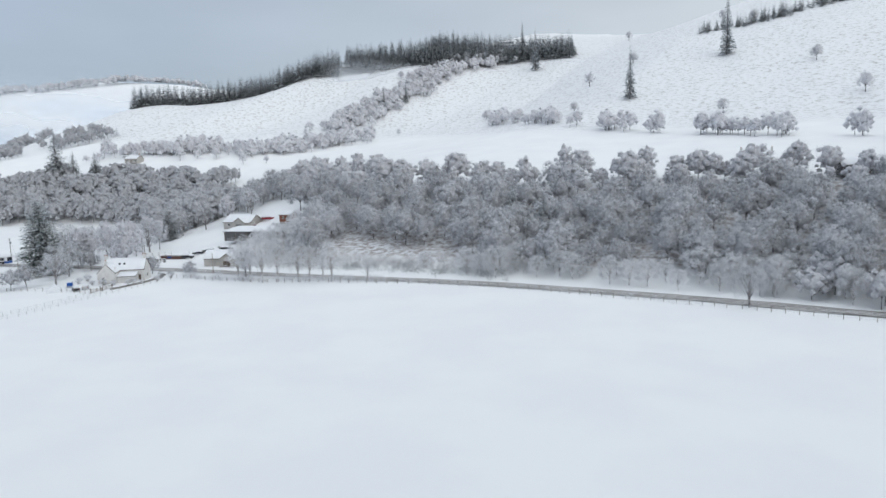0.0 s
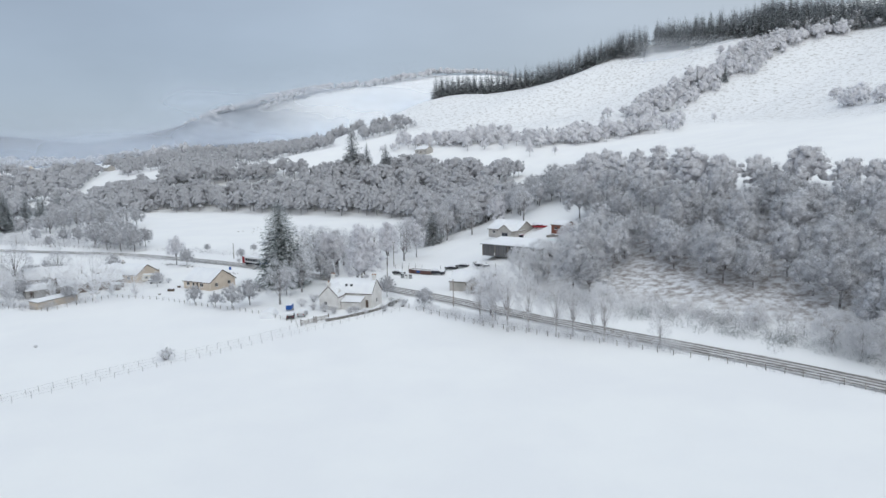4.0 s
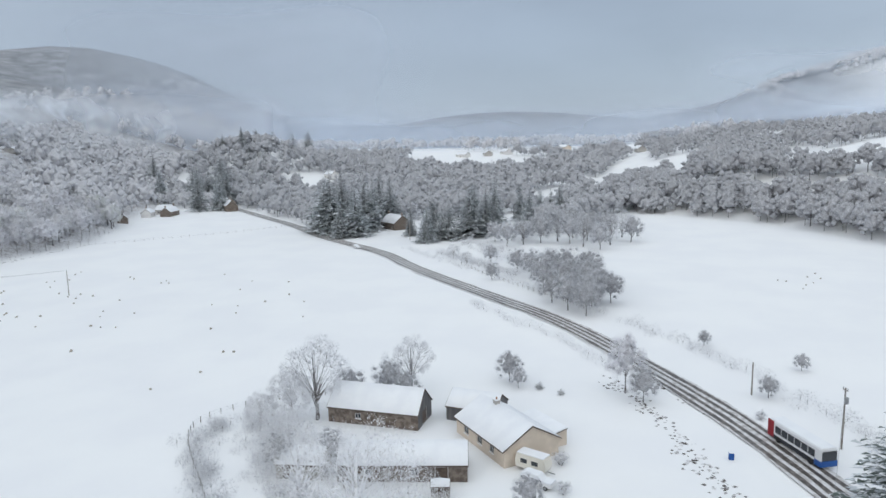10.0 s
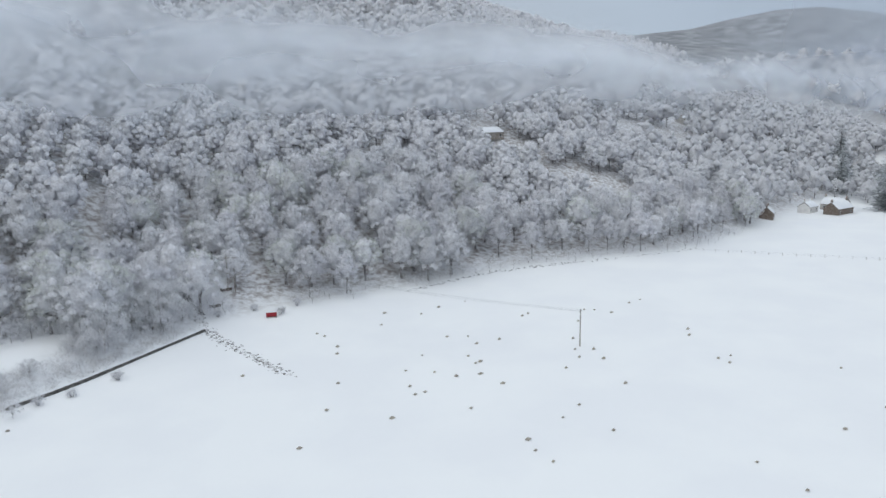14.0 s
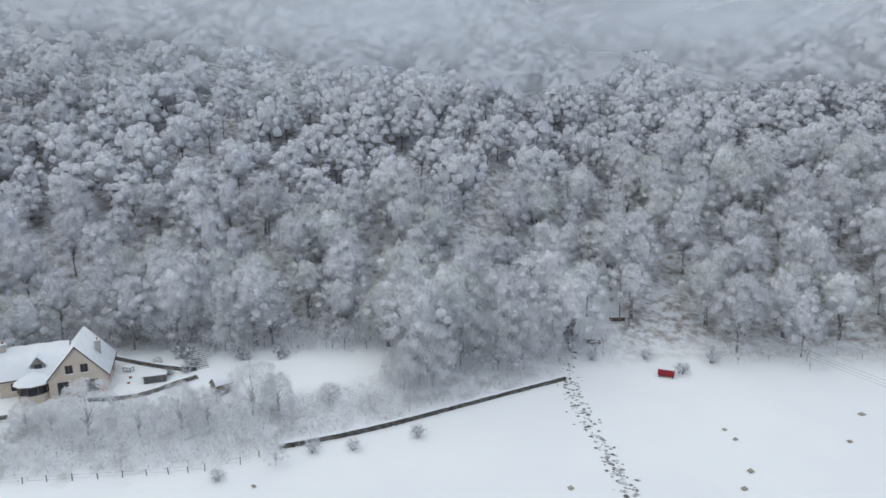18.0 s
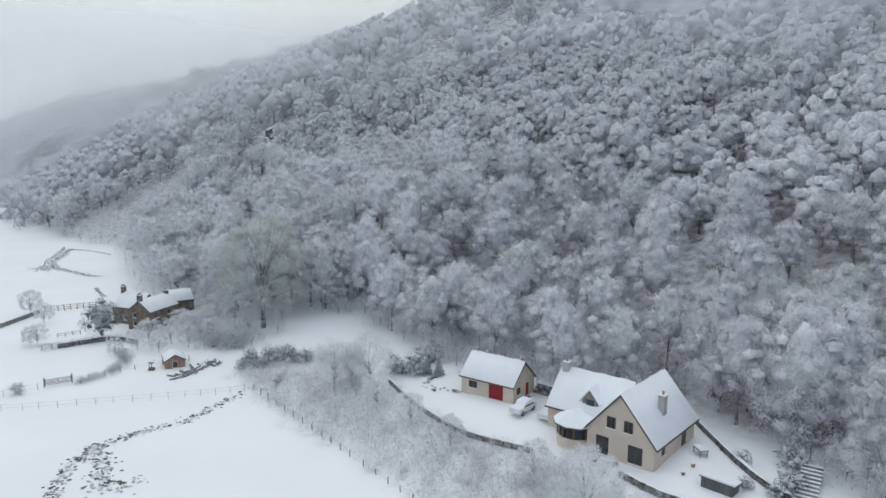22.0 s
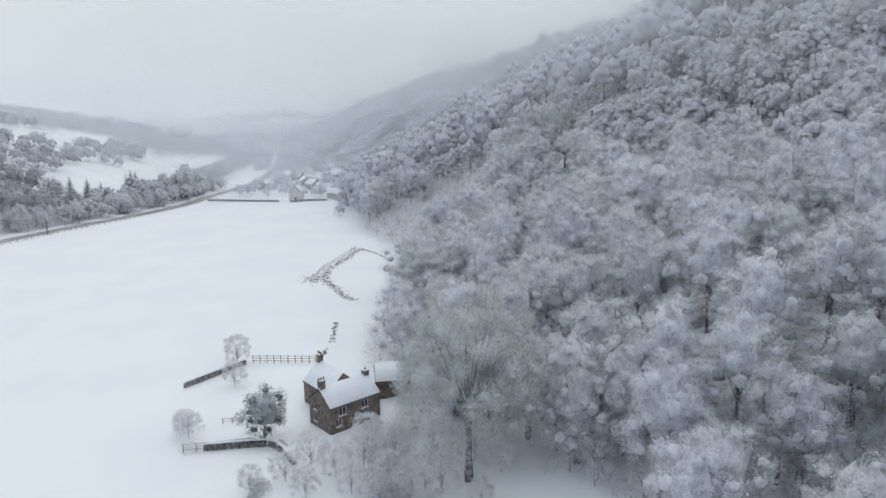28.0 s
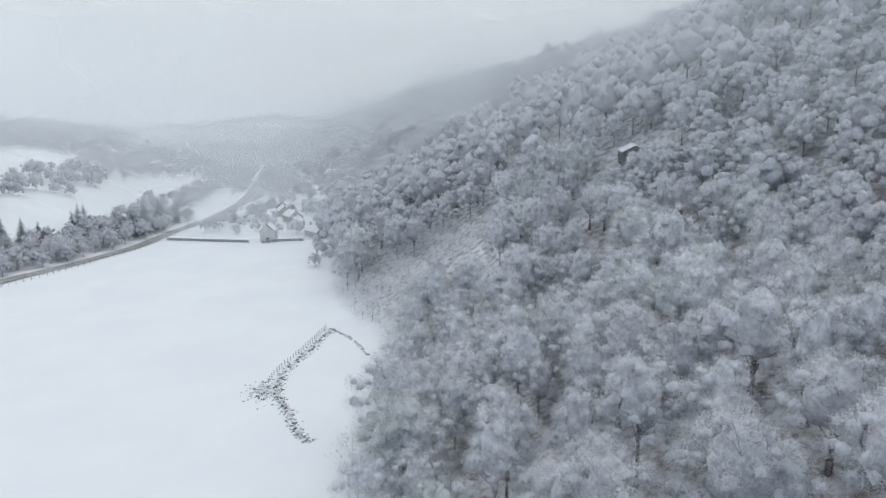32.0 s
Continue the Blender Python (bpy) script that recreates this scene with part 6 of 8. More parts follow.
part("roof_snow", bm, SNOW_ROOF, long_barn)
yard_house = building("yard_house", -152.5, 218.5, 12, "pale modern bungalow with a snowy gabled roof")
gabled(yard_house, I4, 15, 9.0, 2.7, 5.6, GREY_HARL, side_windows("s", ((-5.5, -4), (2, 3.6), (5, 6))) + [("w", -1, 0.6, 0.9, 2.0, "window"), ("s", -1, 0, 0, 2.05, "door")], (), 0.4)
gabled(yard_house, pose(4.0, -4.2, 0, 0, 0, 90), 7.5, 6.4, 2.7, 4.8, GREY_HARL, [("w", -1.5, 1.5, 0.4, 2.1, "window")], (), 0.4, ends=(False, True))
red_shed = building("red_shed", -121.0, 217.5, 12, "red-brown timber shed with snowy roof", "shed")
gabled(red_shed, I4, 6.2, 4.6, 2.5, 3.7, RED_TIMBER, [("s", -1.8, -0.6, 0.9, 1.8, "window"), ("s", 0.6, 1.6, 0, 2.0, "door")], (), 0.3)
black_shed = building("garage_shed", -125.5, 143.0, 28, "dark green shed with part-cleared snowy roof", "shed")
lean_to(black_shed, I4, -2.6, 2.6, -2.2, 2.2, 2.1, 2.7, material("dark_green_boards", (0.03, 0.07, 0.06), 0.6, (0.045, 0.09, 0.075), 1.0), 0.08)
# villa and garage on the terrace
TZ = gz(-114, -72)
villa = building("villa", -114.6, -74.3, -50.8, "cream rendered villa with steep snowy roofs and a round bay", z=TZ - 0.05)
gabled(villa, I4, 11.0, 8.0, 2.8, 7.4, HARL, [("w", -2.9, -1.3, 0.05, 2.2, "window"), ("w", 1.0, 2.7, 0.05, 2.1, "window"), ("w", -1.6, -0.55, 3.4, 4.7, "window"), ("w", 0.45, 1.5, 3.4, 4.7, "window"), ("s", 1.8, 3.2, 0, 2.1, "window"), ("s", -3.6, -2.6, 0.9, 2.0, "window")], ((-0.4, -2.5, 2.0, 1),), 0.45, FRAME_BROWN)
WING = villa.matrix_basis.inverted() @ pose(-108.6, -71.2, TZ - 0.05, 0, 0, 42.5)
gabled(villa, WING, 9.4, 7.4, 2.8, 6.4, HARL, [("n", -3.2, -1.6, 0.8, 2.0, "window"), ("e", -1, 0.4, 0.9, 2.0, "window")], ((4.1, 0.2, 1.0, 1),), 0.4, FRAME_BROWN, ends=(True, False))
bm = bmesh.new()
prism(bm, ((-1.0, 3.3), (1.0, 3.3), (1.0, 4.3), (0, 5.5), (-1.0, 4.3)), 0.9, 3.1, lambda a, b, c: (a - 0.6, c, b))
part("dormer", bm, TIMBER, villa, "dark timber dormer", at=WING)
bm = bmesh.new()
prism(bm, ((-1.35, 3.9), (0, 5.56), (1.35, 3.9), (1.35, 4.1), (0, 5.8), (-1.35, 4.1)), 0.5, 3.4, lambda a, b, c: (a - 0.6, c, b))
part("dormer_snow", bm, SNOW_ROOF, villa, at=WING)
bm = boxed(-1.1, -0.1, 3.1, 3.16, 3.5, 4.3)
part("dormer_window", bm, GLASS, villa, at=WING)
# round bay
BX, BY = -0.1, 5.5
for name, r0, z0, z1, mat in (("bay_base", 2.3, -0.6, 0.9, HARL), ("bay_glazing", 2.15, 0.902, 2.3, GLASS)):
    bm = bmesh.new()
    tube(bm, [(BX, BY, z0), (BX, BY, z1)], [r0, r0], 10)
    part(name, bm, mat, villa, at=WING)
for i in range(10):
    a = i * math.tau / 10 + 0.02
    px, py = BX + 2.2 * math.cos(a), BY + 2.2 * math.sin(a)
    part("bay_mullion", boxed(px - 0.07, px + 0.07, py - 0.07, py + 0.07, 0.9, 2.32), FRAME_BROWN, villa, at=WING)
for name, r0, r1, z0, z1, mat in (("bay_roof", 2.8, 0.3, 2.32, 3.7, TRIM), ("bay_snow", 2.75, 0.2, 2.42, 3.9, SNOW_ROOF)):
    bm = bmesh.new()
    tube(bm, [(BX, BY, z0), (BX, BY, z0 + 0.12), (BX, BY, z1)], [r0, r0, r1], 10)
    part(name, bm, mat, villa, at=WING)
garage = building("garage", -95.6, -61.9, 44, "cream garage with red door and snowy roof", "garage", z=gz(-97, -62) - 0.1)
gabled(garage, I4, 8.4, 5.6, 2.5, 5.0, HARL, [("n", 0.3, 2.6, 0, 2.1, "door"), ("n", -3.0, -1.6, 0.9, 1.9, "window"), ("w", -1.9, -0.8, 0.9, 1.9, "window"), ("w", 0.5, 1.4, 0, 2.0, "door")], (), 0.35, FRAME_BROWN, RED_PAINT)
hut = building("summer_hut", -138.1, -77.6, 60, "small dark timber hut under snow", "shed", z=gz(-138, -78) - 0.1)
gabled(hut, I4, 2.6, 2.2, 1.5, 2.3, TIMBER, [("w", -0.45, 0.45, 0, 1.2, "door")], (), 0.2)
# Low box standing in for a covered hot tub.
store = building("log_store", -125.8, -77.4, 35, "low dark box of a covered hot tub under snow", "shed", z=gz(-126, -77) - 0.1)
lean_to(store, I4, -1.6, 1.6, -0.8, 0.8, 0.95, 1.15, DARK_CLAD, 0.18)
# brown stone house at the wood edge
stone = building("stone_house", -36.2, -2.2, 0, "brown rubble-stone farmhouse with snowy roofs")
gabled(stone, pose(0, 0, 0, 0, 0, -28), 8.6, 5.6, 3.9, 6.0, STONE, [("s", -3.4, -2.4, 0.9, 2.1, "window"), ("s", -1.0, 0, 0, 2.1, "door"), ("s", 1.0, 2.2, 2.4, 3.6, "window"), ("s", -2.8, -1.6, 2.4, 3.6, "window"), ("s", 1.2, 2.2, 0.8, 2.0, "window"), ("w", -1.6, -0.8, 2.6, 3.5, "window"), ("w", -1.6, -0.8, 0.8, 1.8, "window")], ((-3.8, 0, 1.1, 3), (3.8, 0, 0.6, 1)), 0.15)
gabled(stone, pose(4.2, 4.6, 0, 0, 0, 60), 7.4, 5.6, 3.5, 6.1, STONE, [("n", -1, 0, 0.9, 2.0, "window"), ("n", 1.4, 2.4, 0.9, 2.0, "window")], ((3.2, 0, 1.1, 3),), 0.15)
annex = building("stone_barn", -25.5, -5.0, 118, "stone barn with a dark red boarded gable", "barn")
gabled(annex, I4, 5.4, 4.4, 2.8, 4.8, STONE, [("e", -0.8, 0.8, 0, 2.1, "door")], (), 0.2, gable_mat=RED_TIMBER)
tool = building("garden_store", -64.0, -11.9, 18, "low brown garden store with a deep snowy roof", "shed")
gabled(tool, I4, 4.4, 3.2, 1.25, 2.2, WARM_STONE, [("w", -0.45, 0.45, 0, 1.2, "door")], (), 0.2)
# houses up the hillsides and in the villages: place, turn, length, width, eave, ridge
FAR_HOUSES = ((134, -16, 12, 13, 7, 3.2, 5.0, DARK_CLAD), (172.7, 21.2, 30, 10, 7, 3.4, 6.4, WHITE_HARL), (186, 6, 20, 9, 6, 3, 5, GREY_HARL), (180.3, 142, 25, 8, 6.5, 4.6, 7.6, WHITE_HARL), (194, 126, 60, 11, 6, 2.8, 5.0, GREY_HARL), (222, 189, 20, 14, 6, 2.8, 4.8, GREY_HARL), (250, 200, 35, 15, 7, 3.2, 5.8, WHITE_HARL), (270, 204, 60, 12, 7, 3.2, 6, GREY_HARL),
              (262, 186, 15, 12, 7, 3, 5.6, STONE), (285, 176, 70, 12, 7, 3.4, 6.4, STONE), (300, 188, 10, 11, 7, 3.4, 6.4, STONE), (306, 212, 30, 12, 7, 3, 5.8, WHITE_HARL), (330, 205, 50, 12, 7, 3.2, 6, GREY_HARL), (346, 226, 25, 13, 8, 3.2, 6.2, WHITE_HARL), (228, 160, 55, 10, 7, 3.2, 6, GREY_HARL), (212, 148, 15, 10, 6, 2.8, 5.4, WHITE_HARL), (245, 176, 40, 11, 7, 3, 5.6, GREY_HARL),
              (374, 217, 70, 12, 7, 3.4, 6.6, STONE), (339, 168, 30, 11, 7, 3, 5.6, WHITE_HARL), (330, 151, 20, 12, 7, 3, 5.6, GREY_HARL), (376, 322, 15, 13, 8, 3, 6, GREY_HARL), (435, 310, 25, 14, 8, 3.4, 6.4, WHITE_HARL), (553, 321, 60, 14, 8, 3.4, 6.4, WHITE_HARL), (575, 455, 10, 16, 9, 4.4, 7.6, WHITE_HARL), (266, 266, 25, 14, 8, 3, 5, DARK_CLAD), (321, 292, 20, 14, 8, 3, 5, DARK_CLAD), (420, 250, 30, 12, 8, 3, 6, GREY_HARL),
              (-441, -186, 40, 8, 6, 2.8, 5.4, STONE), (-487, -186, 15, 16, 7, 3, 6, STONE), (-497, -196, 100, 12, 7, 3, 6.2, GREY_HARL), (-478, -196, 20, 10, 6, 3, 5.4, WHITE_HARL), (-520, -160, 40, 13, 8, 4, 7.5, STONE), (-540, -175, 60, 12, 8, 4, 7, HARL), (-433, -9, 48, 15, 10, 3.6, 7.4, STONE), (-327, -252, 20, 13, 8, 3, 5.4, TIMBER),
              (-390, -561, 10, 26, 11, 4, 8, WHITE_HARL), (-402, -540, 40, 12, 8, 3, 7, GREY_HARL), (-541, -362, 15, 20, 9, 3, 5.4, GREY_HARL), (-290, -420, 10, 14, 8, 3, 6, GREY_HARL), (-330, -470, 30, 16, 8, 3, 6, WHITE_HARL), (-700, -160, 60, 12, 8, 4, 7, WHITE_HARL), (-640, -120, 20, 12, 8, 4, 7, GREY_HARL), (44, 310, 10, 12, 7, 3, 5.6, WHITE_HARL), (82, 296, 20, 18, 9, 3, 5.4, DARK_CLAD),
              (-905, -45, 20, 18, 9, 3, 6, GREY_HARL), (-890, -72, 60, 16, 9, 3, 6, WHITE_HARL), (-922, -25, 30, 20, 9, 3, 6, WHITE_HARL), (-957, -234, 30, 16, 9, 3, 6, WHITE_HARL), (-900, 60, 20, 22, 10, 3, 6, GREY_HARL), (-940, 100, 60, 20, 10, 3, 6, WHITE_HARL), (-860, 130, 10, 18, 9, 3, 6, GREY_HARL), (-980, 40, 40, 20, 9, 3, 6, HARL), (-430, 330, 20, 12, 8, 3, 5.6, GREY_HARL), (-470, 262, 30, 10, 7, 3, 5.6, WHITE_HARL), (-330, 318, 25, 9, 6, 2.6, 4.4, DARK_CLAD))
for hx, hy, turn, L, W, eave, ridge, mat in FAR_HOUSES:
    word = {DARK_CLAD: "dark timber", WHITE_HARL: "white rendered", GREY_HARL: "grey rendered", STONE: "brown stone", HARL: "cream rendered", TIMBER: "weathered timber"}[mat]
    h = building("far_house", hx, hy, turn, word + " house with snow on its roof", "house", "houses of the valley")
    third = L / 3
    chim = () if mat in (DARK_CLAD, TIMBER) else ((L / 2 - 0.6, 0, 1.0, 2), (-L / 2 + 0.6, 0, 1.0, 2))
    gabled(h, I4, L, W, eave, ridge, mat, [(s, c - 0.6, c + 0.6, 0.9, 2.1, "window") for s in "sn" for c in (-third, third)] + [("s", -0.5, 0.5, 0, 2.1, "door"), ("w", -0.6, 0.6, 0.9, 2.0, "window")], chim, 0.3, snow=0.24)


# ---- vehicles ----
def car_meshes(length, width, height, estate=False, boxy=False):
    """Body, glass, snow and wheel meshes of a parked car; nose towards local x+."""
    h, l, w = height, length / 2, width / 2
    low = ((-l, 0.35), (l, 0.35), (l, h * 0.5), (l * 0.92, h * 0.56), (l * 0.36, h * 0.62), (-l * 0.98, h * 0.62), (-l, h * 0.5))
    if boxy:
        low = ((-l, 0.4), (l, 0.4), (l, h * 0.58), (l * 0.4, h * 0.6), (-l * 0.99, h * 0.6), (-l, h * 0.55))
    back = -l * 0.95 if estate or boxy else -l * 0.72
    top = ((l * 0.38, h * 0.6), (l * 0.08, h * 0.97), (back + l * (0.06 if estate or boxy else 0.3), h), (back, h * 0.6))
    out = {}
    bm = bmesh.new()
    prism(bm, low, -w, w, lambda a, b, c: (a, c, b))
    bmesh.ops.bevel(bm, geom=list(bm.edges), offset=0.06, segments=2, affect="EDGES")
    out["body"] = bm
    bm = bmesh.new()
    prism(bm, top, -w * 0.86, w * 0.86, lambda a, b, c: (a, c * (1 - 0.1 * (b > h * 0.8)), b))
    out["glass"] = bm
    bm = bmesh.new()
    cover = ((l * 0.46, h * 0.62), (l * 0.13, h * 1.05), (back + l * 0.2, h * 1.12), (back - 0.07, h * 0.95), (back - 0.09, h * 0.64), (back + 0.1, h * 0.64), (l * 0.3, h * 0.62))
    prism(bm, cover, -w * 0.83, w * 0.83, lambda a, b, c: (a, c, b))
    out["roof_snow"] = bm
    bm = bmesh.new()
    box(bm, l * 0.42, l * 0.97, -w * 0.93, w * 0.93, h * 0.56, h * 0.7, 0.05)
    out["bonnet_snow"] = bm
    return out


def car(x, y, turn, paint, label, length=4.3, width=1.75, height=1.45, estate=False, boxy=False, z=None, name="car"):
    root = empty(name, pose(x, y, (gz(x, y) if z is None else z) + 0.02, 0, 0, turn), label, "car", "parked cars")
    for key, bm in car_meshes(length, width, height, estate, boxy).items():
        part(key, bm, paint if key == "body" else GLASS if key == "glass" else SNOW_ROOF, root)
    l, w = length / 2, width / 2
    for sx in (-0.6, 0.62):
        for sy in (-1, 1):
            bm = bmesh.new()
            tube(bm, [(sx * l, sy * (w - 0.18), 0.32), (sx * l, sy * (w + 0.01), 0.32)], [0.32, 0.32], 12)
            wheel = part("wheel", bm, RUBBER, root)
            bm = bmesh.new()
            tube(bm, [(sx * l, sy * (w + 0.005), 0.32), (sx * l, sy * (w + 0.025), 0.32)], [0.19, 0.17], 10)
            part("rim", bm, METAL, wheel)
    for sy in (-1, 1):
        part("headlight", boxed(l - 0.05, l + 0.01, sy * w * 0.68 - 0.16, sy * w * 0.68 + 0.16, height * 0.42, height * 0.5), CAR_WHITE, root)
        part("tail_light", boxed(-l - 0.01, -l + 0.05, sy * w * 0.72 - 0.12, sy * w * 0.72 + 0.12, height * 0.42, height * 0.54), RED_PAINT, root)
    return root


car(-98.9, 116.5, 160, CAR_DARK, "dark car under a thick cap of snow by the cottage", 4.4)
car(-99.6, 119.6, 150, CAR_SILVER, "silver saloon with snow on its roof by the cottage", 4.4)
car(-121.5, 139.5, 20, CAR_GREEN, "green car beside the dark shed", 4.0)
car(-138.9, 164.6, 30, CAR_DARK, "snow-covered dark car in the yard")
car(-130.2, 174.3, 40, CAR_DARK, "boxy off-road car with snowy bonnet", 4.2, 1.8, 1.9, boxy=True)
car(-132.5, 180.5, 215, CAR_DARK, "snow-covered dark car in the yard")
car(-129.8, 183.0, 215, CAR_DARK, "snow-covered dark estate car in the yard", estate=True)
car(-124.2, 186.2, 30, CAR_SILVER, "snow-covered silver car in the yard")
car(-120.0, 184.5, 30, CAR_DARK, "snow-covered dark estate car in the yard", estate=True)
car(-103.2, -63.4, 130, CAR_WHITE, "white hatchback dusted with snow by the garage", 4.1)
car(-105.6, -66.4, 130, CAR_WHITE, "white car under snow between villa and garage", 4.1)
car(-143.5, 224.5, 60, RED_PAINT, "red estate car half covered in snow", 4.6, 1.8, 1.7, estate=True)
car(-140.6, 223.0, 60, RED_PAINT, "red van half covered in snow", 4.8, 1.9, 2.0, boxy=True, name="van")
car(-171.6, 95.5, 70, CAR_WHITE, "white pickup beside the caravan", 4.6, 1.8, 1.6, boxy=True)
car(-363, -4, 44, CAR_WHITE, "white car on the snowy road", 4.3, z=gz(-363, -4) + 0.2)
car(-94, 205.3, 10, CAR_DARK, "dark vehicle under snow at the wood edge", 4.6, boxy=True, height=1.9)

# single-deck bus on the road
bus = empty("bus", pose(-188.5, 131.0, gz(-188, 131) + 0.21, 0, 0, 24), "single-deck bus with red rear and blue front", "bus")
bm = boxed(-5.6, 5.6, -1.25, 1.25, 0.35, 2.95, bevel=0.12)
part("body", bm, material("white_bus_paint", (0.7, 0.71, 0.73), 0.35, spec=0.5), bus)
part("rear_panel", boxed(-5.66, -4.2, -1.28, 1.28, 0.4, 2.9, bevel=0.06), RED_PAINT, bus, "red rear panel")
part("front_panel", boxed(4.3, 5.66, -1.28, 1.28, 0.38, 1.25, bevel=0.05), BLUE_PAINT, bus, "blue front panel")
part("skirt", boxed(-4.2, 4.3, -1.275, 1.275, 0.38, 0.95), CAR_DARK, bus)
part("windscreen", boxed(5.55, 5.68, -1.1, 1.1, 1.3, 2.6), GLASS, bus)
for i in range(6):
    for sy in (-1, 1):
        part("side_window", boxed(-3.9 + i * 1.4, -2.65 + i * 1.4, sy * 1.262 - 0.02, sy * 1.262 + 0.02, 1.35, 2.4), GLASS, bus)
part("roof_snow", boxed(-5.4, 5.4, -1.1, 1.1, 2.94, 3.05, bevel=0.04), SNOW_ROOF, bus)
for sx in (-3.2, 3.6):
    for sy in (-1, 1):
        bm = bmesh.new()
        tube(bm, [(sx, sy * 1.0, 0.48), (sx, sy * 1.29, 0.48)], [0.48, 0.48], 14)
        part("wheel", bm, RUBBER, bus)
# caravan
van = empty("caravan", pose(-175.6, 94.4, gz(-175, 94), 0, 0, 66), "cream touring caravan with a snowy roof", "caravan")
bm = bmesh.new()
prism(bm, ((-2.3, 0.5), (2.2, 0.5), (2.45, 1.3), (2.2, 2.4), (-2.1, 2.5), (-2.4, 1.4)), -1.05, 1.05, lambda a, b, c: (a, c, b))
bmesh.ops.bevel(bm, geom=list(bm.edges), offset=0.1, segments=2, affect="EDGES")
part("body", bm, material("caravan_cream", (0.74, 0.71, 0.64), 0.4), van)
part("roof_snow", boxed(-2.1, 2.1, -0.95, 0.95, 2.44, 2.62, bevel=0.05), SNOW_ROOF, van)
for px in (-1.4, 0.3):
    part("window", boxed(px, px + 1.0, -1.08, -1.04, 1.3, 1.9), GLASS, van)
    part("window", boxed(px, px + 1.0, 1.04, 1.08, 1.3, 1.9), GLASS, van)
for sy in (-1, 1):
    bm = bmesh.new()
    tube(bm, [(0, sy * 0.85, 0.3), (0, sy * 1.03, 0.3)], [0.3, 0.3], 12)
    part("wheel", bm, RUBBER, van)
part("tow_bar", boxed(2.3, 3.4, -0.06, 0.06, 0.4, 0.5), METAL, van)
# blue box trailer
tr = empty("box_trailer", pose(-107.1, 118.8, gz(-107, 119), 0, 0, 150), "blue box trailer with snow on its lid", "trailer")
part("body", boxed(-1.3, 1.3, -0.7, 0.7, 0.45, 1.5, bevel=0.05), BLUE_PAINT, tr)
part("snow_cover", boxed(-1.25, 1.25, -0.65, 0.65, 1.5, 1.68, bevel=0.05), SNOW_ROOF, tr)
for sy in (-1, 1):
    bm = bmesh.new()
    tube(bm, [(0, sy * 0.72, 0.28), (0, sy * 0.88, 0.28)], [0.28, 0.28], 12)
    part("wheel", bm, RUBBER, tr)
    part("mudguard", boxed(-0.4, 0.4, sy * 0.8 - 0.1, sy * 0.8 + 0.1, 0.58, 0.64), CAR_WHITE, tr)

# ---- fences, walls, poles ----
def fence(name, line, gap, label, height=1.15, wires=2, rails=0, mat=TIMBER, thick=0.055):
    """Posts along a line of the plan with wires or rails between them."""
    pts = curve_points(line, gap) if len(line) > 2 else np.linspace(line[0], line[1], max(2, int(math.dist(line[0], line[1]) / gap) + 1))
    x0, y0 = pts[0]
    root = tagged(empty(name, pose(x0, y0, gz(x0, y0)), label, "fence"), kind="structure")
    zs = ground_z(pts[:, 0], pts[:, 1]) - gz(x0, y0)
    shaft = boxed(-thick, thick, -thick, thick, -0.3, height, bevel=0.01)
    me = bpy.data.meshes.new("post")
    shaft.to_mesh(me)
    shaft.free()
    me.materials.append(mat)
    cap = bpy.data.meshes.new("snow_cap")
    b = boxed(-0.07, 0.07, -0.07, 0.07, height + 0.001, height + 0.09, bevel=0.02)
    b.to_mesh(cap)
    b.free()
    cap.materials.append(SNOW_ROOF)
    r = random.Random(len(pts))
    for (x, y), z in zip(pts, zs):
        p = part_mesh("post", me, None, root, at=pose(x - x0, y - y0, z + r.uniform(-0.12, 0.05), r.uniform(-3, 3), r.uniform(-3, 3), r.uniform(0, 90)))
        part_mesh("snow_cap", cap, None, p)
    for i in range(wires + rails):
        z1 = height * (i + 1) / (wires + rails + 0.3)
        bm = bmesh.new()
        path = [(x - x0, y - y0, z + z1) for (x, y), z in zip(pts, zs)]
        tube(bm, path, [0.012 if i < wires else 0.045] * len(path), 3 if i < wires else 4, cap=False)
        part("wire" if i < wires else "rail", bm, METAL if i < wires else mat, root)
    return root


fence("field_fence", ((-90, 141), (-88.2, 131), (-84.6, 119.6), (-81.4, 109.4), (-78.3, 100), (-76, 91.6), (-74.1, 83.7), (-72.1, 76.5), (-69.8, 69.9), (-68.2, 64), (-67.2, 59), (-68.5, 55.5), (-76, 51), (-85, 46), (-88.6, 40), (-85, 30.5), (-80.8, 20.7), (-77.3, 12.4), (-73.9, 6.2)), 2.1, "post and wire fence across the snowy field", mat=RIMED_LIMB, thick=0.04)
fence("track_fence", ((-88.6, 116.7), (-86.1, 110.2), (-82.6, 100.5), (-80.3, 91.7), (-77.8, 83.5), (-75.9, 76), (-73, 69.3), (-70.4, 63.2), (-69.6, 59.8), (-71.2, 57), (-78.5, 53.4), (-88, 48.4), (-92.2, 41), (-87.1, 28.5), (-83.1, 18.5), (-81.9, 12.5), (-82.4, 5), (-81.6, -7), (-80.9, -17), (-79.9, -25.6)), 2.1, "second post and wire fence along the track", mat=RIMED_LIMB, thick=0.04)
fence("roadside_fence", ((-92, 144.5), (-72, 148.5), (-56, 154), (-38, 162.5), (-5, 175), (20, 177.5), (65, 179), (100, 179.5), (150, 183)), 2.8, "post and wire fence along the snowy verge")
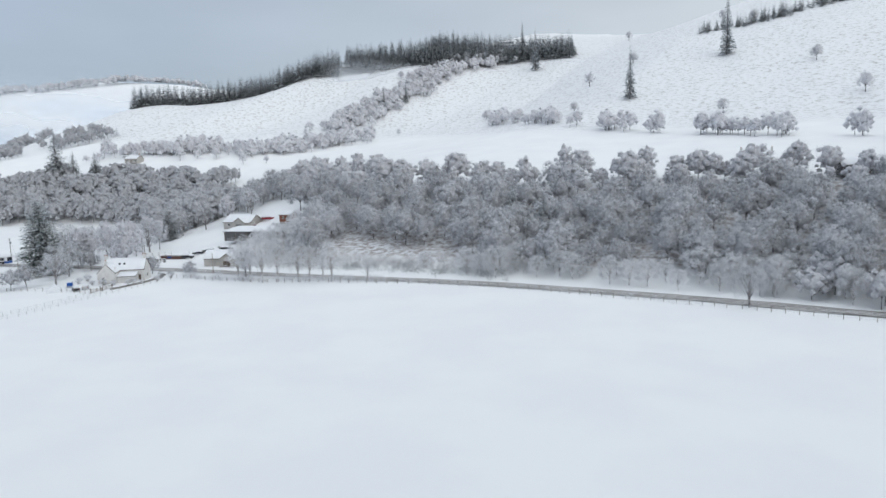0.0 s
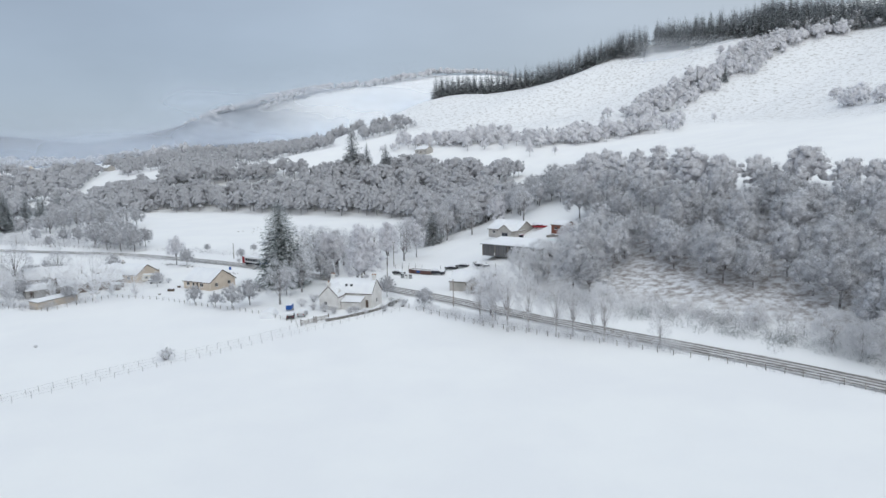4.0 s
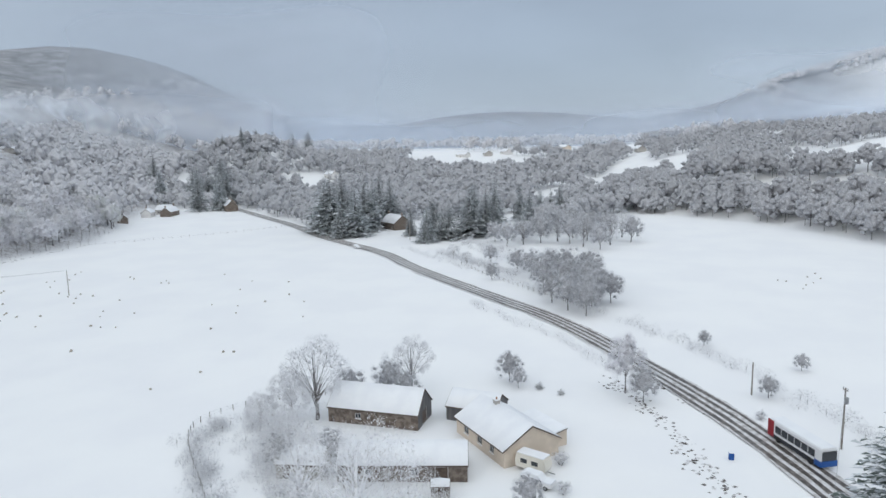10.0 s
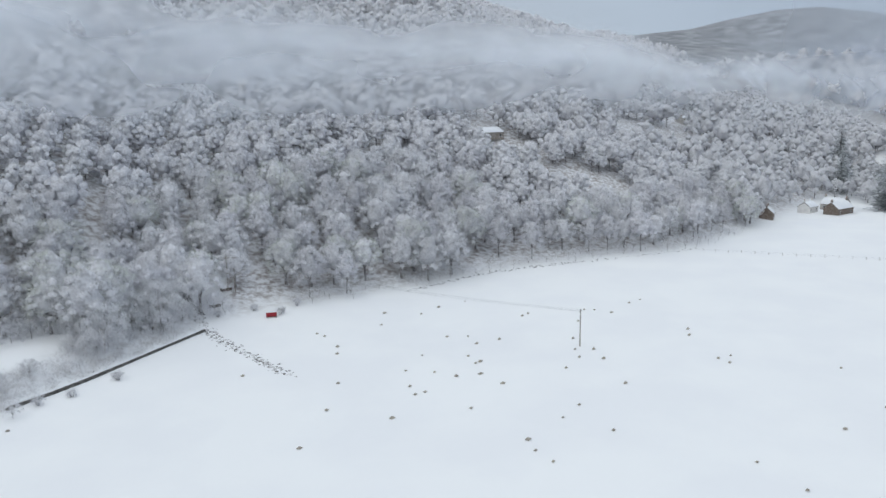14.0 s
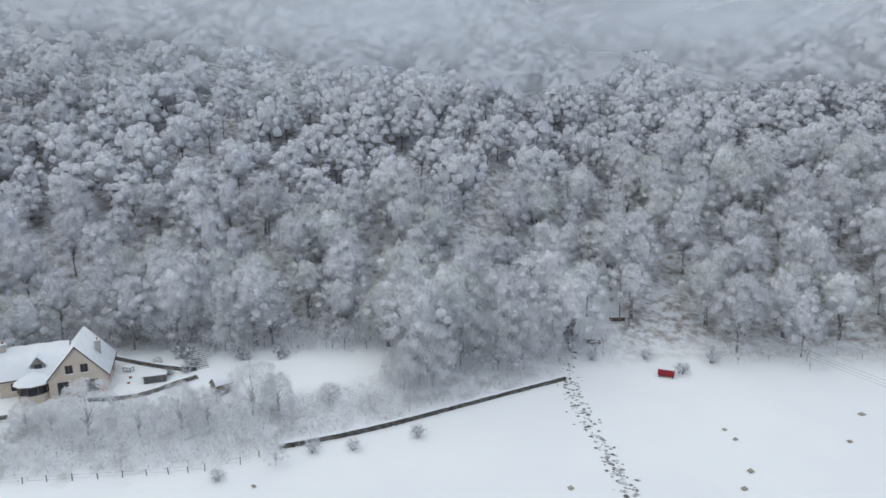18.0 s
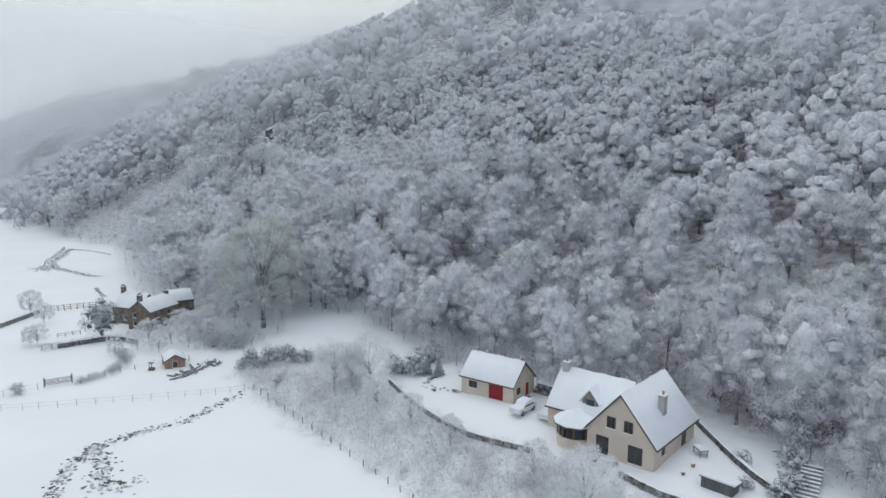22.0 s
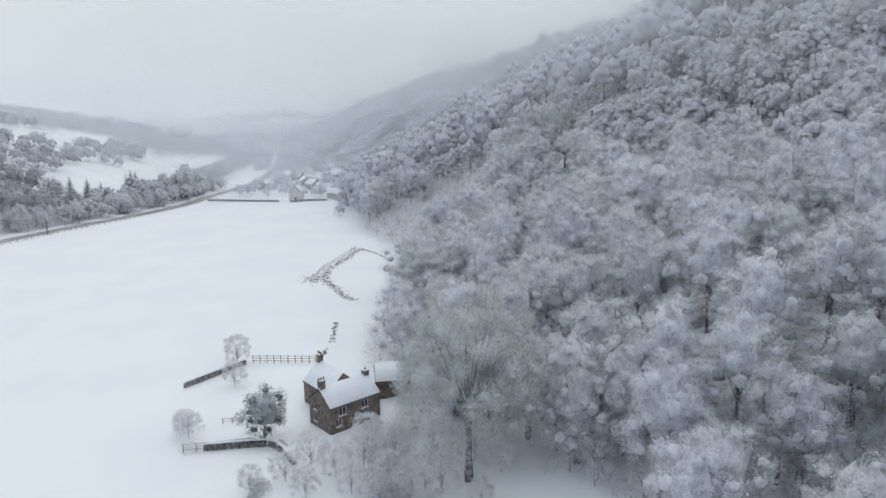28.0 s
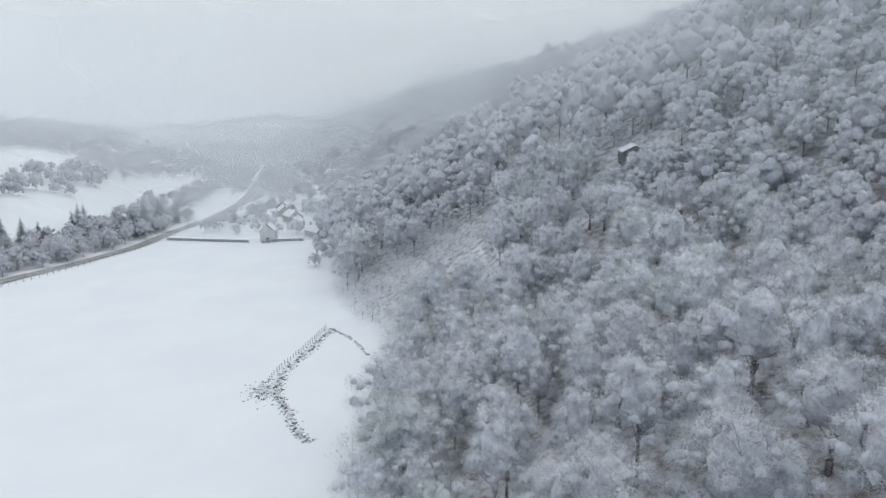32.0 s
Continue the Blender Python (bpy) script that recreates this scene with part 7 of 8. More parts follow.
fence("garden_fence", ((-143.8, 65.9), (-150.5, 76.7), (-153, 83), (-141, 93.5), (-128, 100), (-112, 109), (-99, 114), (-89.5, 116)), 2.2, "old post and wire garden fence", 1.0)
fence("farm_fence", ((-143.8, 65.9), (-159, 54), (-179, 39), (-193, 47), (-198, 58)), 2.0, "garden fence of close stakes", 1.1, 2)
fence("north_field_fence", ((-330, 50), (-300, 72), (-270, 97)), 3.0, "post and wire fence along the road", 1.1)
fence("bank_fence", ((-80, -27), (-105, -41), (-122, -50), (-147, -61.5), (-153, -69)), 2.6, "post and wire fence along the field edge", 1.05)
fence("far_field_fence", ((-359, -135), (-405, -93), (-440, -72)), 4.0, "low fence between the snowy fields", 1.0)
fence("board_fence", ((-20.8, 25), (-17.4, 13.9)), 1.2, "reddish board fence behind the stone house", 1.5, 0, 3, mat=RED_TIMBER)
fence("rail_fence", ((-52, 14), (-47.5, 6.5)), 1.5, "timber rail fence of the garden", 1.2, 0, 3)
fence("garden_rail", ((-43.1, 14.4), (-41.2, 10.8)), 1.2, "low timber garden fence", 0.9, 0, 2)
fence("drive_fence", ((-71, 2.2), (-66, -6), (-62, -14)), 2.2, "post and wire fence by the drive", 1.0)


def field_gate(x, y, turn, label, length=3.6):
    root = empty("field_gate", pose(x, y, gz(x, y), 0, 0, turn), label, "gate")
    for i in range(5):
        part("gate_bar", boxed(-length / 2, length / 2, -0.03, 0.03, 0.25 + 0.21 * i, 0.34 + 0.21 * i), TIMBER, root)
    for px in (-length / 2, 0, length / 2):
        part("gate_upright", boxed(px - 0.05, px + 0.05, -0.035, 0.035, 0.2, 1.25), TIMBER, root)
    for px in (-length / 2 - 0.15, length / 2 + 0.15):
        part("gate_post", boxed(px - 0.09, px + 0.09, -0.09, 0.09, -0.3, 1.5), TIMBER, root)
    part("bar_snow", boxed(-length / 2, length / 2, -0.035, 0.035, 1.182, 1.24), SNOW_ROOF, root)


field_gate(-71.8, 4.0, 114, "weathered timber field gate with snow on its bars")
field_gate(-91.5, 121.5, 100, "weathered timber gate beside the cottage")
field_gate(-90.2, 118.0, 100, "weathered timber gate beside the cottage")


def stone_wall(name, line, height, thick, label, seed, kind="wall", mat=DRYSTONE, snow=True, size=0.45):
    """A dry-stone dyke of many uneven stones, with snow along its top."""
    r = np.random.default_rng(seed)
    pts = curve_points(line, size) if len(line) > 2 else np.linspace(line[0], line[1], max(2, int(math.dist(line[0], line[1]) / size)))
    d = np.gradient(pts, axis=0)
    ang = np.arctan2(d[:, 1], d[:, 0])
    zs = ground_z(pts[:, 0], pts[:, 1])
    cube = np.array([(x, y, z) for z in (-1, 1) for y in (-1, 1) for x in (-1, 1)], float)
    quad = np.array([(0, 2, 3, 1), (4, 5, 7, 6), (0, 1, 5, 4), (2, 6, 7, 3), (0, 4, 6, 2), (1, 3, 7, 5)])
    vs, fs, k = [], [], 0
    courses = max(1, int(height / 0.28))
    for i, ((x, y), a, z) in enumerate(zip(pts, ang, zs)):
        for c in range(courses):
            v = cube * np.array([size * 0.52, thick / 2, 0.15]) * r.uniform(0.75, 1.1, 3) * r.uniform(0.85, 1.1, (8, 1))
            t = a + r.normal(0, 0.08)
            v = np.stack([v[:, 0] * math.cos(t) - v[:, 1] * math.sin(t), v[:, 0] * math.sin(t) + v[:, 1] * math.cos(t), v[:, 2]], 1)
            vs.append(v + np.array([x + r.normal(0, 0.03), y + r.normal(0, 0.03), z + 0.1 + 0.27 * c]))
            fs.append(quad + k)
            k += 8
    me = mesh_of(name, np.concatenate(vs), np.concatenate(fs), mat)
    root = tagged(new(name, me), label, "wall", kind="structure")
    if snow:
        line2 = pts
        n = np.stack([-np.sin(ang), np.cos(ang)], 1)
        top = (zs + height + 0.02)[:, None]
        rows = [np.hstack([line2 + n * o * thick * 0.5, top + h + r.normal(0, 0.02, (len(pts), 1))]) for o, h in ((-1, 0), (-0.5, 0.09), (0.5, 0.09), (1, 0))]
        k = len(pts)
        i = np.arange(k - 1)
        f = np.concatenate([np.stack([i + q * k, i + 1 + q * k, i + 1 + (q + 1) * k, i + (q + 1) * k], 1) for q in range(3)])
        part_mesh("wall_snow", mesh_of("wall_snow", np.concatenate(rows), f, SNOW_ROOF, smooth=True), None, root)
    return root


stone_wall("field_dyke", ((-153.3, -69.4), (-162.8, -78.1), (-172.6, -88.8), (-186.4, -104.2)), 0.75, 0.55, "dark dry-stone dyke topped with snow", 1)
stone_wall("drive_wall", ((-88, -47.5), (-97, -50.5), (-106, -55), (-113, -61.5)), 0.7, 0.5, "low dark wall edging the villa drive", 2)
stone_wall("terrace_wall", ((-121, -69), (-127, -72.5), (-131.5, -80)), 0.8, 0.5, "low terrace wall of the villa garden", 3)
stone_wall("terrace_wall", ((-111, -83.4), (-119.7, -82.4), (-126, -82.2), (-129, -82.8)), 0.7, 0.5, "garden wall behind the villa", 4)
stone_wall("cottage_wall", ((-90.5, 122.5), (-92, 130), (-95, 138), (-101, 146)), 0.7, 0.5, "low snowy wall round the cottage garden", 6)
stone_wall("garden_wall", ((-50.5, 11.5), (-47, 4.5), (-47.5, 1.5), (-50, -2)), 1.0, 0.55, "dark garden wall of the stone house", 7)
stone_wall("garden_wall", ((-34, 29), (-22, 26)), 1.0, 0.5, "boundary wall behind the garden", 8)
stone_wall("boundary_wall", ((167, 186), (170, 166), (173, 148)), 1.2, 0.6, "grey boundary wall of the village field", 9, mat=PALE_STONE, size=0.8)
stone_wall("boundary_wall", ((174, 141), (180, 135), (184, 127)), 1.2, 0.6, "grey wall before the white house", 10, mat=PALE_STONE, size=0.8)
thicket("drive_hedge", ((-72, 1.8), (-69.8, -1.1), (-65.8, -2.9), (-60.6, -3.1), (-55.4, -0.6)), 1.4, 0.35, "clipped frosted hedge along the drive", 0.32, 0.44, (SHRUB_GREEN, BARK))
thicket("garden_hedge", ((-51.7, 13.7), (-50, 10.7), (-48.4, 7.7)), 1.0, 0.9, "dark garden hedge with snow on top", 0.3, 0.5, (SHRUB_GREEN, BARK))
thicket("farm_scrub", ((-146, 66), (-158, 56), (-172, 45), (-180, 42)), 5, 1.2, "tangle of rimed garden scrub", 0.35, 0.75, (FROST_GREY, BARK))
thicket("farm_scrub", ((-150, 74), (-160, 66), (-172, 56), (-186, 48)), 6, 1.7, "tangle of rimed garden scrub", 0.35, 0.75, (FROST_GREY, BARK))


def pole(x, y, height, label, arm=0.0, turn=0.0, box_on=False):
    root = empty("utility_pole", pose(x, y, gz(x, y), 0, 0, turn), label, "pole", "utility poles")
    bm = bmesh.new()
    tube(bm, [(0, 0, -0.5), (0, 0, height)], [0.15, 0.11], 8)
    part("shaft", bm, TIMBER, root)
    if arm:
        part("cross_arm", boxed(-arm, arm, -0.07, 0.07, height - 0.35, height - 0.2), TIMBER, root)
        for px in (-arm * 0.9, 0, arm * 0.9):
            bm = bmesh.new()
            tube(bm, [(px, 0, height - 0.2), (px, 0, height + 0.08)], [0.06, 0.05], 6)
            part("insulator", bm, METAL, root)
    if box_on:
        bm = bmesh.new()
        tube(bm, [(0.35, 0, height - 2.2), (0.35, 0, height - 1.3)], [0.3, 0.3], 10)
        part("transformer", bm, METAL, root, "grey drum transformer")
    return root


pole(-261, -60.3, 8.0, "single wooden pole standing in the snowy field", 0.6, 45)
pole(-191, 137, 9.2, "wooden pole with a drum transformer by the road", 0.5, 20, True)
pole(-164.6, 128.4, 5.0, "thin wooden pole beside the road")
pole(-211, 128.5, 6.0, "wooden pole beside the road")
pole(-87.3, 154.7, 7.0, "wooden lamp pole by the road")
pole(-127.6, 155.3, 7.5, "wooden pole at the yard entrance", 0.5, 30)
pole(-155, 170.5, 8.5, "wooden pole at the edge of the yard", 0.6, 40)
pole(-100, 176, 7.0, "wooden pole behind the workshop")
pole(-390, 12, 8, "wooden pole among the trees by the road")
for dx, dy in ((-0.9, 0.2), (0.9, -0.2)):
    pole(-194.4 + dx, -127.5 + dy, 9.6, "tall wooden pole of a power line")
arm_root = empty("power_line_arm", pose(-194.4, -127.5, gz(-194.4, -127.5), 0, 0, -12), "double cross-arm carrying the power line", "cross arm")
part("cross_arm", boxed(-1.9, 1.9, -0.25, -0.12, 9.1, 9.3), TIMBER, arm_root)
part("cross_arm", boxed(-1.9, 1.9, 0.12, 0.25, 9.1, 9.3), TIMBER, arm_root)


def cable(name, a, b, sag, label, thick=0.03):
    a, b = Vector(a), Vector(b)
    pts = [a.lerp(b, i / 14) - Vector((0, 0, sag * 4 * (i / 14) * (1 - i / 14))) for i in range(15)]
    bm = bmesh.new()
    tube(bm, pts, [thick] * 15, 4, cap=False)
    tagged(part(name, bm, METAL), label, "cable", "overhead cables")


PZ = gz(-194.4, -127.5) + 9.4
for off in (-1.6, 0.0, 1.6):
    cable("power_cable", (-194.4 + off, -127.5, PZ), (-261 + off * 0.3, -60.3 + off * 0.3, gz(-261, -60) + 7.9), 1.6, "frosted overhead power cable", 0.018)
    cable("power_cable", (-194.4 + off, -127.5, PZ), (-150 + off * 0.4, -170 + off, gz(-150, -170) + 12), 1.5, "frosted overhead power cable", 0.018)
cable("phone_cable", (-127.6, 155.3, 7.3), (-155, 170.5, 8.2), 0.8, "thin overhead cable by the yard", 0.025)
cable("phone_cable", (-155, 170.5, 8.2), (-192, 206, 10), 0.9, "thin overhead cable by the yard", 0.025)
cable("phone_cable", (-191, 137, 9), (-164.6, 128.4, 5), 0.7, "thin overhead cable by the road", 0.025)

# ---- yard and garden things ----
cont = empty("container", pose(-135.5, 171.0, gz(-135, 171), 0, 0, 28), "low dark brown skip with snow along its rim", "skip")
part("side_panel", boxed(-4.2, 4.2, -1.1, -1.0, 0.05, 1.3), material("brown_steel", (0.08, 0.045, 0.04), 0.6, (0.13, 0.07, 0.06), 1.2), cont)
part("side_panel", boxed(-4.2, 4.2, 1.0, 1.1, 0.05, 1.3), TRIM, cont)
part("end_panel", boxed(-4.2, -4.1, -0.99, 0.99, 0.05, 1.3), TRIM, cont)
part("end_panel", boxed(4.1, 4.2, -0.99, 0.99, 0.05, 1.3), TRIM, cont)
part("load_snow", boxed(-4.08, 4.08, -0.98, 0.98, 0.1, 1.15, bevel=0.08), SNOW_ROOF, cont)
part("poster", boxed(-1.2, 0.2, -1.13, -1.105, 0.5, 1.1), BLUE_PAINT, cont, "blue notice board")
cage = empty("mesh_enclosure", pose(-143.5, 170.5, gz(-143, 170), 0, 0, 28), "tall frosted wire-mesh enclosure", "enclosure")
for px in (-4, -1.3, 1.3, 4):
    for py in (-2, 2):
        part("post", boxed(px - 0.04, px + 0.04, py - 0.04, py + 0.04, -0.2, 2.2), METAL, cage)
for k in range(5):
    for py in (-2, 2):
        part("mesh_rail", boxed(-4, 4, py - 0.02, py + 0.02, 0.35 + 0.42 * k, 0.4 + 0.42 * k), FRAME_WHITE, cage)
    for px in (-4, 4):
        part("mesh_rail", boxed(px - 0.02, px + 0.02, -2, 2, 0.35 + 0.42 * k, 0.4 + 0.42 * k), FRAME_WHITE, cage)
for i in range(3):
    x, y = -132.2 + i * 1.3, 162.6 + i * 0.7
    p = empty("fuel_pump", pose(x, y, gz(x, y), 0, 0, 28), "old fuel pump capped with snow", "fuel pump", "fuel pumps")
    part("cabinet", boxed(-0.45, 0.45, -0.25, 0.25, -0.1, 1.35, bevel=0.04), CAR_WHITE if i % 2 else METAL, p)
    part("display", boxed(-0.35, 0.35, -0.27, -0.252, 0.9, 1.2), GLASS, p)
    part("hose", tube(bmesh.new(), [(0.46, 0, 1.1), (0.62, 0, 0.6), (0.48, 0, 0.4)], [0.03] * 3, 6), RUBBER, p)
    part("snow_cap", boxed(-0.46, 0.46, -0.26, 0.26, 1.35, 1.5, bevel=0.05), SNOW_ROOF, p)
frame_sign = empty("goal_frame", pose(-131.2, 176.6, gz(-131, 176), 0, 0, 30), "steel loading frame standing in the yard", "frame")
for px in (-0.9, 0.9):
    part("upright", boxed(px - 0.06, px + 0.06, -0.06, 0.06, -0.2, 2.6), METAL, frame_sign)
part("cross_bar", boxed(-0.84, 0.84, -0.06, 0.06, 0.9, 1.02), METAL, frame_sign)
sheet = empty("sheeted_stack", pose(-114.5, 211.0, gz(-114.5, 211), 0, 0, 14), "low stack under pale teal sheeting", "stack")
part("cover", boxed(-4.0, 4.0, -1.5, 1.5, -0.4, 0.8, bevel=0.15), TEAL, sheet)
part("snow_cover", boxed(-3.7, 3.7, -0.6, 1.4, 0.8, 0.88, bevel=0.03), SNOW_ROOF, sheet)
for i in range(6):
    x, y = -123.5 + i * 1.35, 213.4
    crate = empty("pallet", pose(x, y, gz(x, y), 0, 0, 10), "dark stacked pallet dusted with snow", "pallet", "pallets by the red shed")
    part("deck", boxed(-0.6, 0.6, -0.5, 0.5, 0, 0.7 + 0.1 * (i % 3), bevel=0.03), TIMBER, crate)
    part("snow_cover", boxed(-0.55, 0.55, -0.45, 0.45, 0.7 + 0.1 * (i % 3), 0.82 + 0.1 * (i % 3), bevel=0.03), SNOW_ROOF, crate)
# red tractor by the yard house
tractor = empty("tractor", pose(-134.2, 210.6, gz(-134.2, 210.6), 0, 0, 40), "red farm tractor with snow on its bonnet and cab", "tractor")
bm = boxed(0.1, 2.1, -0.42, 0.42, 0.75, 1.55, bevel=0.12)
part("bonnet", bm, RED_PAINT, tractor)
part("chassis", boxed(-1.2, 1.9, -0.3, 0.3, 0.55, 0.8), CAR_DARK, tractor)
part("cab", boxed(-1.3, 0.08, -0.72, 0.72, 1.1, 2.55, bevel=0.1), GLASS, tractor, "dark glazed cab")
part("cab_roof", boxed(-1.4, 0.2, -0.8, 0.8, 2.56, 2.7, bevel=0.05), RED_PAINT, tractor)
part("snow_cap", boxed(-1.35, 0.15, -0.75, 0.75, 2.7, 2.85, bevel=0.06), SNOW_ROOF, tractor)
part("bonnet_snow", boxed(0.2, 2.0, -0.36, 0.36, 1.55, 1.66, bevel=0.04), SNOW_ROOF, tractor)
part("exhaust", tube(bmesh.new(), [(0.7, 0.3, 1.5), (0.7, 0.3, 2.3)], [0.05, 0.05], 8), METAL, tractor)
for wx0, rad, wide in ((-0.8, 0.78, 0.42), (1.6, 0.5, 0.3)):
    for side in (-1, 1):
        wheel = part("wheel", tube(bmesh.new(), [(wx0, side * 0.5, rad), (wx0, side * (0.5 + wide), rad)], [rad, rad], 18), RUBBER, tractor)
        part("rim", tube(bmesh.new(), [(wx0, side * (0.5 + wide), rad), (wx0, side * (0.53 + wide), rad)], [rad * 0.5, rad * 0.45], 12), RED_PAINT, wheel)
    for side in (-1, 1):
        if rad > 0.6:
            part("mudguard", boxed(wx0 - 0.75, wx0 + 0.7, side * 0.73 - 0.24, side * 0.73 + 0.24, 1.6, 1.68, bevel=0.03), RED_PAINT, tractor)
# polytunnel
pt = empty("polytunnel", pose(-103.6, 112.6, gz(-103, 112), 0, 0, 152), "snow-covered polytunnel beside parked cars", "polytunnel")
bm = bmesh.new()
tube(bm, [(-2.6, 0, 0), (2.6, 0, 0)], [1.75, 1.75], 16)
part("cover", bm, SNOW_ROOF, pt)
bm = bmesh.new()
tube(bm, [(2.61, 0, 0), (2.66, 0, 0)], [1.5, 1.5], 16)
part("end_sheet", bm, METAL, pt)
part("doorway", boxed(2.67, 2.7, -0.45, 0.45, 0, 1.25), TRIM, pt)
# blue bin and red feeder
b = empty("wheelie_bin", pose(-184.5, 121.2, gz(-184, 121)), "blue wheeled bin at the roadside", "bin")
part("body", boxed(-0.3, 0.3, -0.35, 0.35, 0, 1.0, bevel=0.03), BLUE_PAINT, b)
part("lid_snow", boxed(-0.32, 0.32, -0.37, 0.37, 1.0, 1.12, bevel=0.03), SNOW_ROOF, b)
red = empty("feed_trailer", pose(-202.6, -110.2, gz(-202, -110), 0, 0, -8), "red livestock feeder with snow on top", "feeder")
part("hopper", boxed(-1.3, 1.3, -0.6, 0.6, 0.25, 1.35, bevel=0.06), RED_PAINT, red)
part("snow_cover", boxed(-1.32, 1.32, -0.62, 0.62, 1.35, 1.5, bevel=0.05), SNOW_ROOF, red)
for px in (-1.1, 1.1):
    part("skid", boxed(px - 0.1, px + 0.1, -0.7, 0.7, -0.05, 0.25), METAL, red)
for x, y, tn in ((-193, -128.1, 20), (-189.5, -119, 10)):
    h = empty("feed_trough", pose(x, y, gz(x, y), 0, 0, tn), "dark covered trough half under snow", "trough")
    part("trough", boxed(-1.4, 1.4, -0.6, 0.6, 0, 0.7, bevel=0.05), TRIM, h)
    part("snow_cover", boxed(-1.35, 1.35, -0.6, 0.5, 0.7, 0.9, bevel=0.06), SNOW_ROOF, h)
# garden steps, planters, tables and pots at the villa
steps = empty("garden_steps", pose(-127.4, -86.2, gz(-127.4, -86.2), 0, 0, -134), "timber-edged garden steps under snow", "steps")
for i in range(10):
    part("tread", boxed(-1.0, 1.0, -0.2 + 0.62 * i - 3, 0.2 + 0.62 * i - 3, -0.5, 0.06 + 0.15 * i), SNOW_ROOF, steps)
    part("riser", boxed(-1.0, 1.0, -0.24 + 0.62 * i - 3, -0.204 + 0.62 * i - 3, -0.5, 0.03 + 0.15 * i), TIMBER, steps)
for x, y, k in ((-118.6, -69.4, 1), (-117.2, -67.6, 1), (-120.5, -72.6, 1), (-122.4, -75.3, .8), (-121, -77.2, .9), (-125, -76.2, 1)):
    p = empty("plant_pot", pose(x, y, gz(x, y)), "clay plant pot filled with snow", "pot", "pots round the villa")
    part("pot", tube(bmesh.new(), [(0, 0, 0), (0, 0, 0.45 * k)], [0.2 * k, 0.28 * k], 10), CHIMNEY_POT, p)
    part("snow_cap", tube(bmesh.new(), [(0, 0, 0.45 * k), (0, 0, 0.55 * k)], [0.26 * k, 0.12 * k], 10), SNOW_ROOF, p)
tb = empty("garden_table", pose(-118.5, -79.5, gz(-118, -79)), "covered garden table under snow", "table")
part("top", boxed(-0.8, 0.8, -0.5, 0.5, 0.68, 0.74), TIMBER, tb)
part("snow_cap", boxed(-0.78, 0.78, -0.48, 0.48, 0.74, 0.92, bevel=0.05), SNOW_ROOF, tb)
for sx in (-0.7, 0.7):
    for sy in (-0.4, 0.4):
        part("leg", boxed(sx - 0.04, sx + 0.04, sy - 0.04, sy + 0.04, -0.1, 0.68), TIMBER, tb)
# log piles by the garden store
heap = random.Random(31)
for i in range(30):
    u = heap.random()
    x, y = -71.2 + 7 * u + heap.uniform(-0.9, 0.9), -13.6 - 5.2 * u + heap.uniform(-0.9, 0.9)
    long = heap.uniform(0.6, 1.3)
    lg = empty("log", pose(x, y, gz(x, y) + heap.choice((0.0, 0.05, 0.3)), heap.uniform(-6, 6), heap.uniform(-12, 12), heap.uniform(0, 180)), "cut log half buried in snow", "log", "logs by the store")
    part("timber", tube(bmesh.new(), [(-long, 0, 0.06), (0, 0.05, 0.12), (long, 0, 0.1)], [0.24, 0.22, 0.19], 8), BARK, lg)
    if heap.random() < 0.7:
        part("snow_cap", boxed(-long * 0.9, long * 0.7, -0.13, 0.15, 0.26, 0.36, bevel=0.05), SNOW_ROOF, lg)
# stacked logs behind the white cars
pile = empty("log_pile", pose(-98.2, -68.2, gz(-98, -68), 0, 0, 40), "stacked firewood under snow beside the garage", "log pile")
part("rack", boxed(-1.9, 1.9, -0.55, 0.55, -0.1, 0.16), TIMBER, pile)
for row in range(3):
    for i in range(7 - row):
        y0 = -1.65 + 0.27 * row + i * 0.54
        part("log", tube(bmesh.new(), [(y0, -0.5, 0.4 + 0.42 * row), (y0, 0.5, 0.4 + 0.42 * row)], [0.24, 0.24], 8), BARK, pile)
for i in range(5):
    y0 = -1.1 + i * 0.54
    part("snow_cap", boxed(y0 - 0.22, y0 + 0.22, -0.48, 0.48, 1.44, 1.58, bevel=0.05), SNOW_ROOF, pile)
well = empty("bird_table", pose(-66.5, -8.8, gz(-66, -9)), "small roofed bird table with snow", "bird table")
part("post", boxed(-0.06, 0.06, -0.06, 0.06, -0.1, 1.2), TIMBER, well)
part("tray", boxed(-0.4, 0.4, -0.4, 0.4, 1.2, 1.26), TIMBER, well)
bm = bmesh.new()
prism(bm, ((-0.5, 1.55), (0.5, 1.55), (0, 1.95)), -0.5, 0.5, lambda a, b, c: (a, c, b))
part("roof", bm, SNOW_ROOF, well)
part("base", boxed(-0.5, 0.5, -0.5, 0.5, -0.1, 0.35, bevel=0.05), STONE, well)
for x, y, k in ((-157, 103, 1), (-159.5, 100.5, .8), (-154.4, 97.5, 1.1), (-150.6, 93.8, .5)):
    g = empty("covered_heap", pose(x, y, gz(x, y), 0, 0, x * 9), "dark heap of garden things under snow", "heap", "heaps by the bungalow")
    part("heap", boxed(-0.8 * k, 0.8 * k, -0.5 * k, 0.5 * k, -0.1, 0.6 * k, bevel=0.1), TRIM, g)
    part("snow_cap", boxed(-0.75 * k, 0.75 * k, -0.4 * k, 0.45 * k, 0.6 * k, 0.8 * k, bevel=0.08), SNOW_ROOF, g)


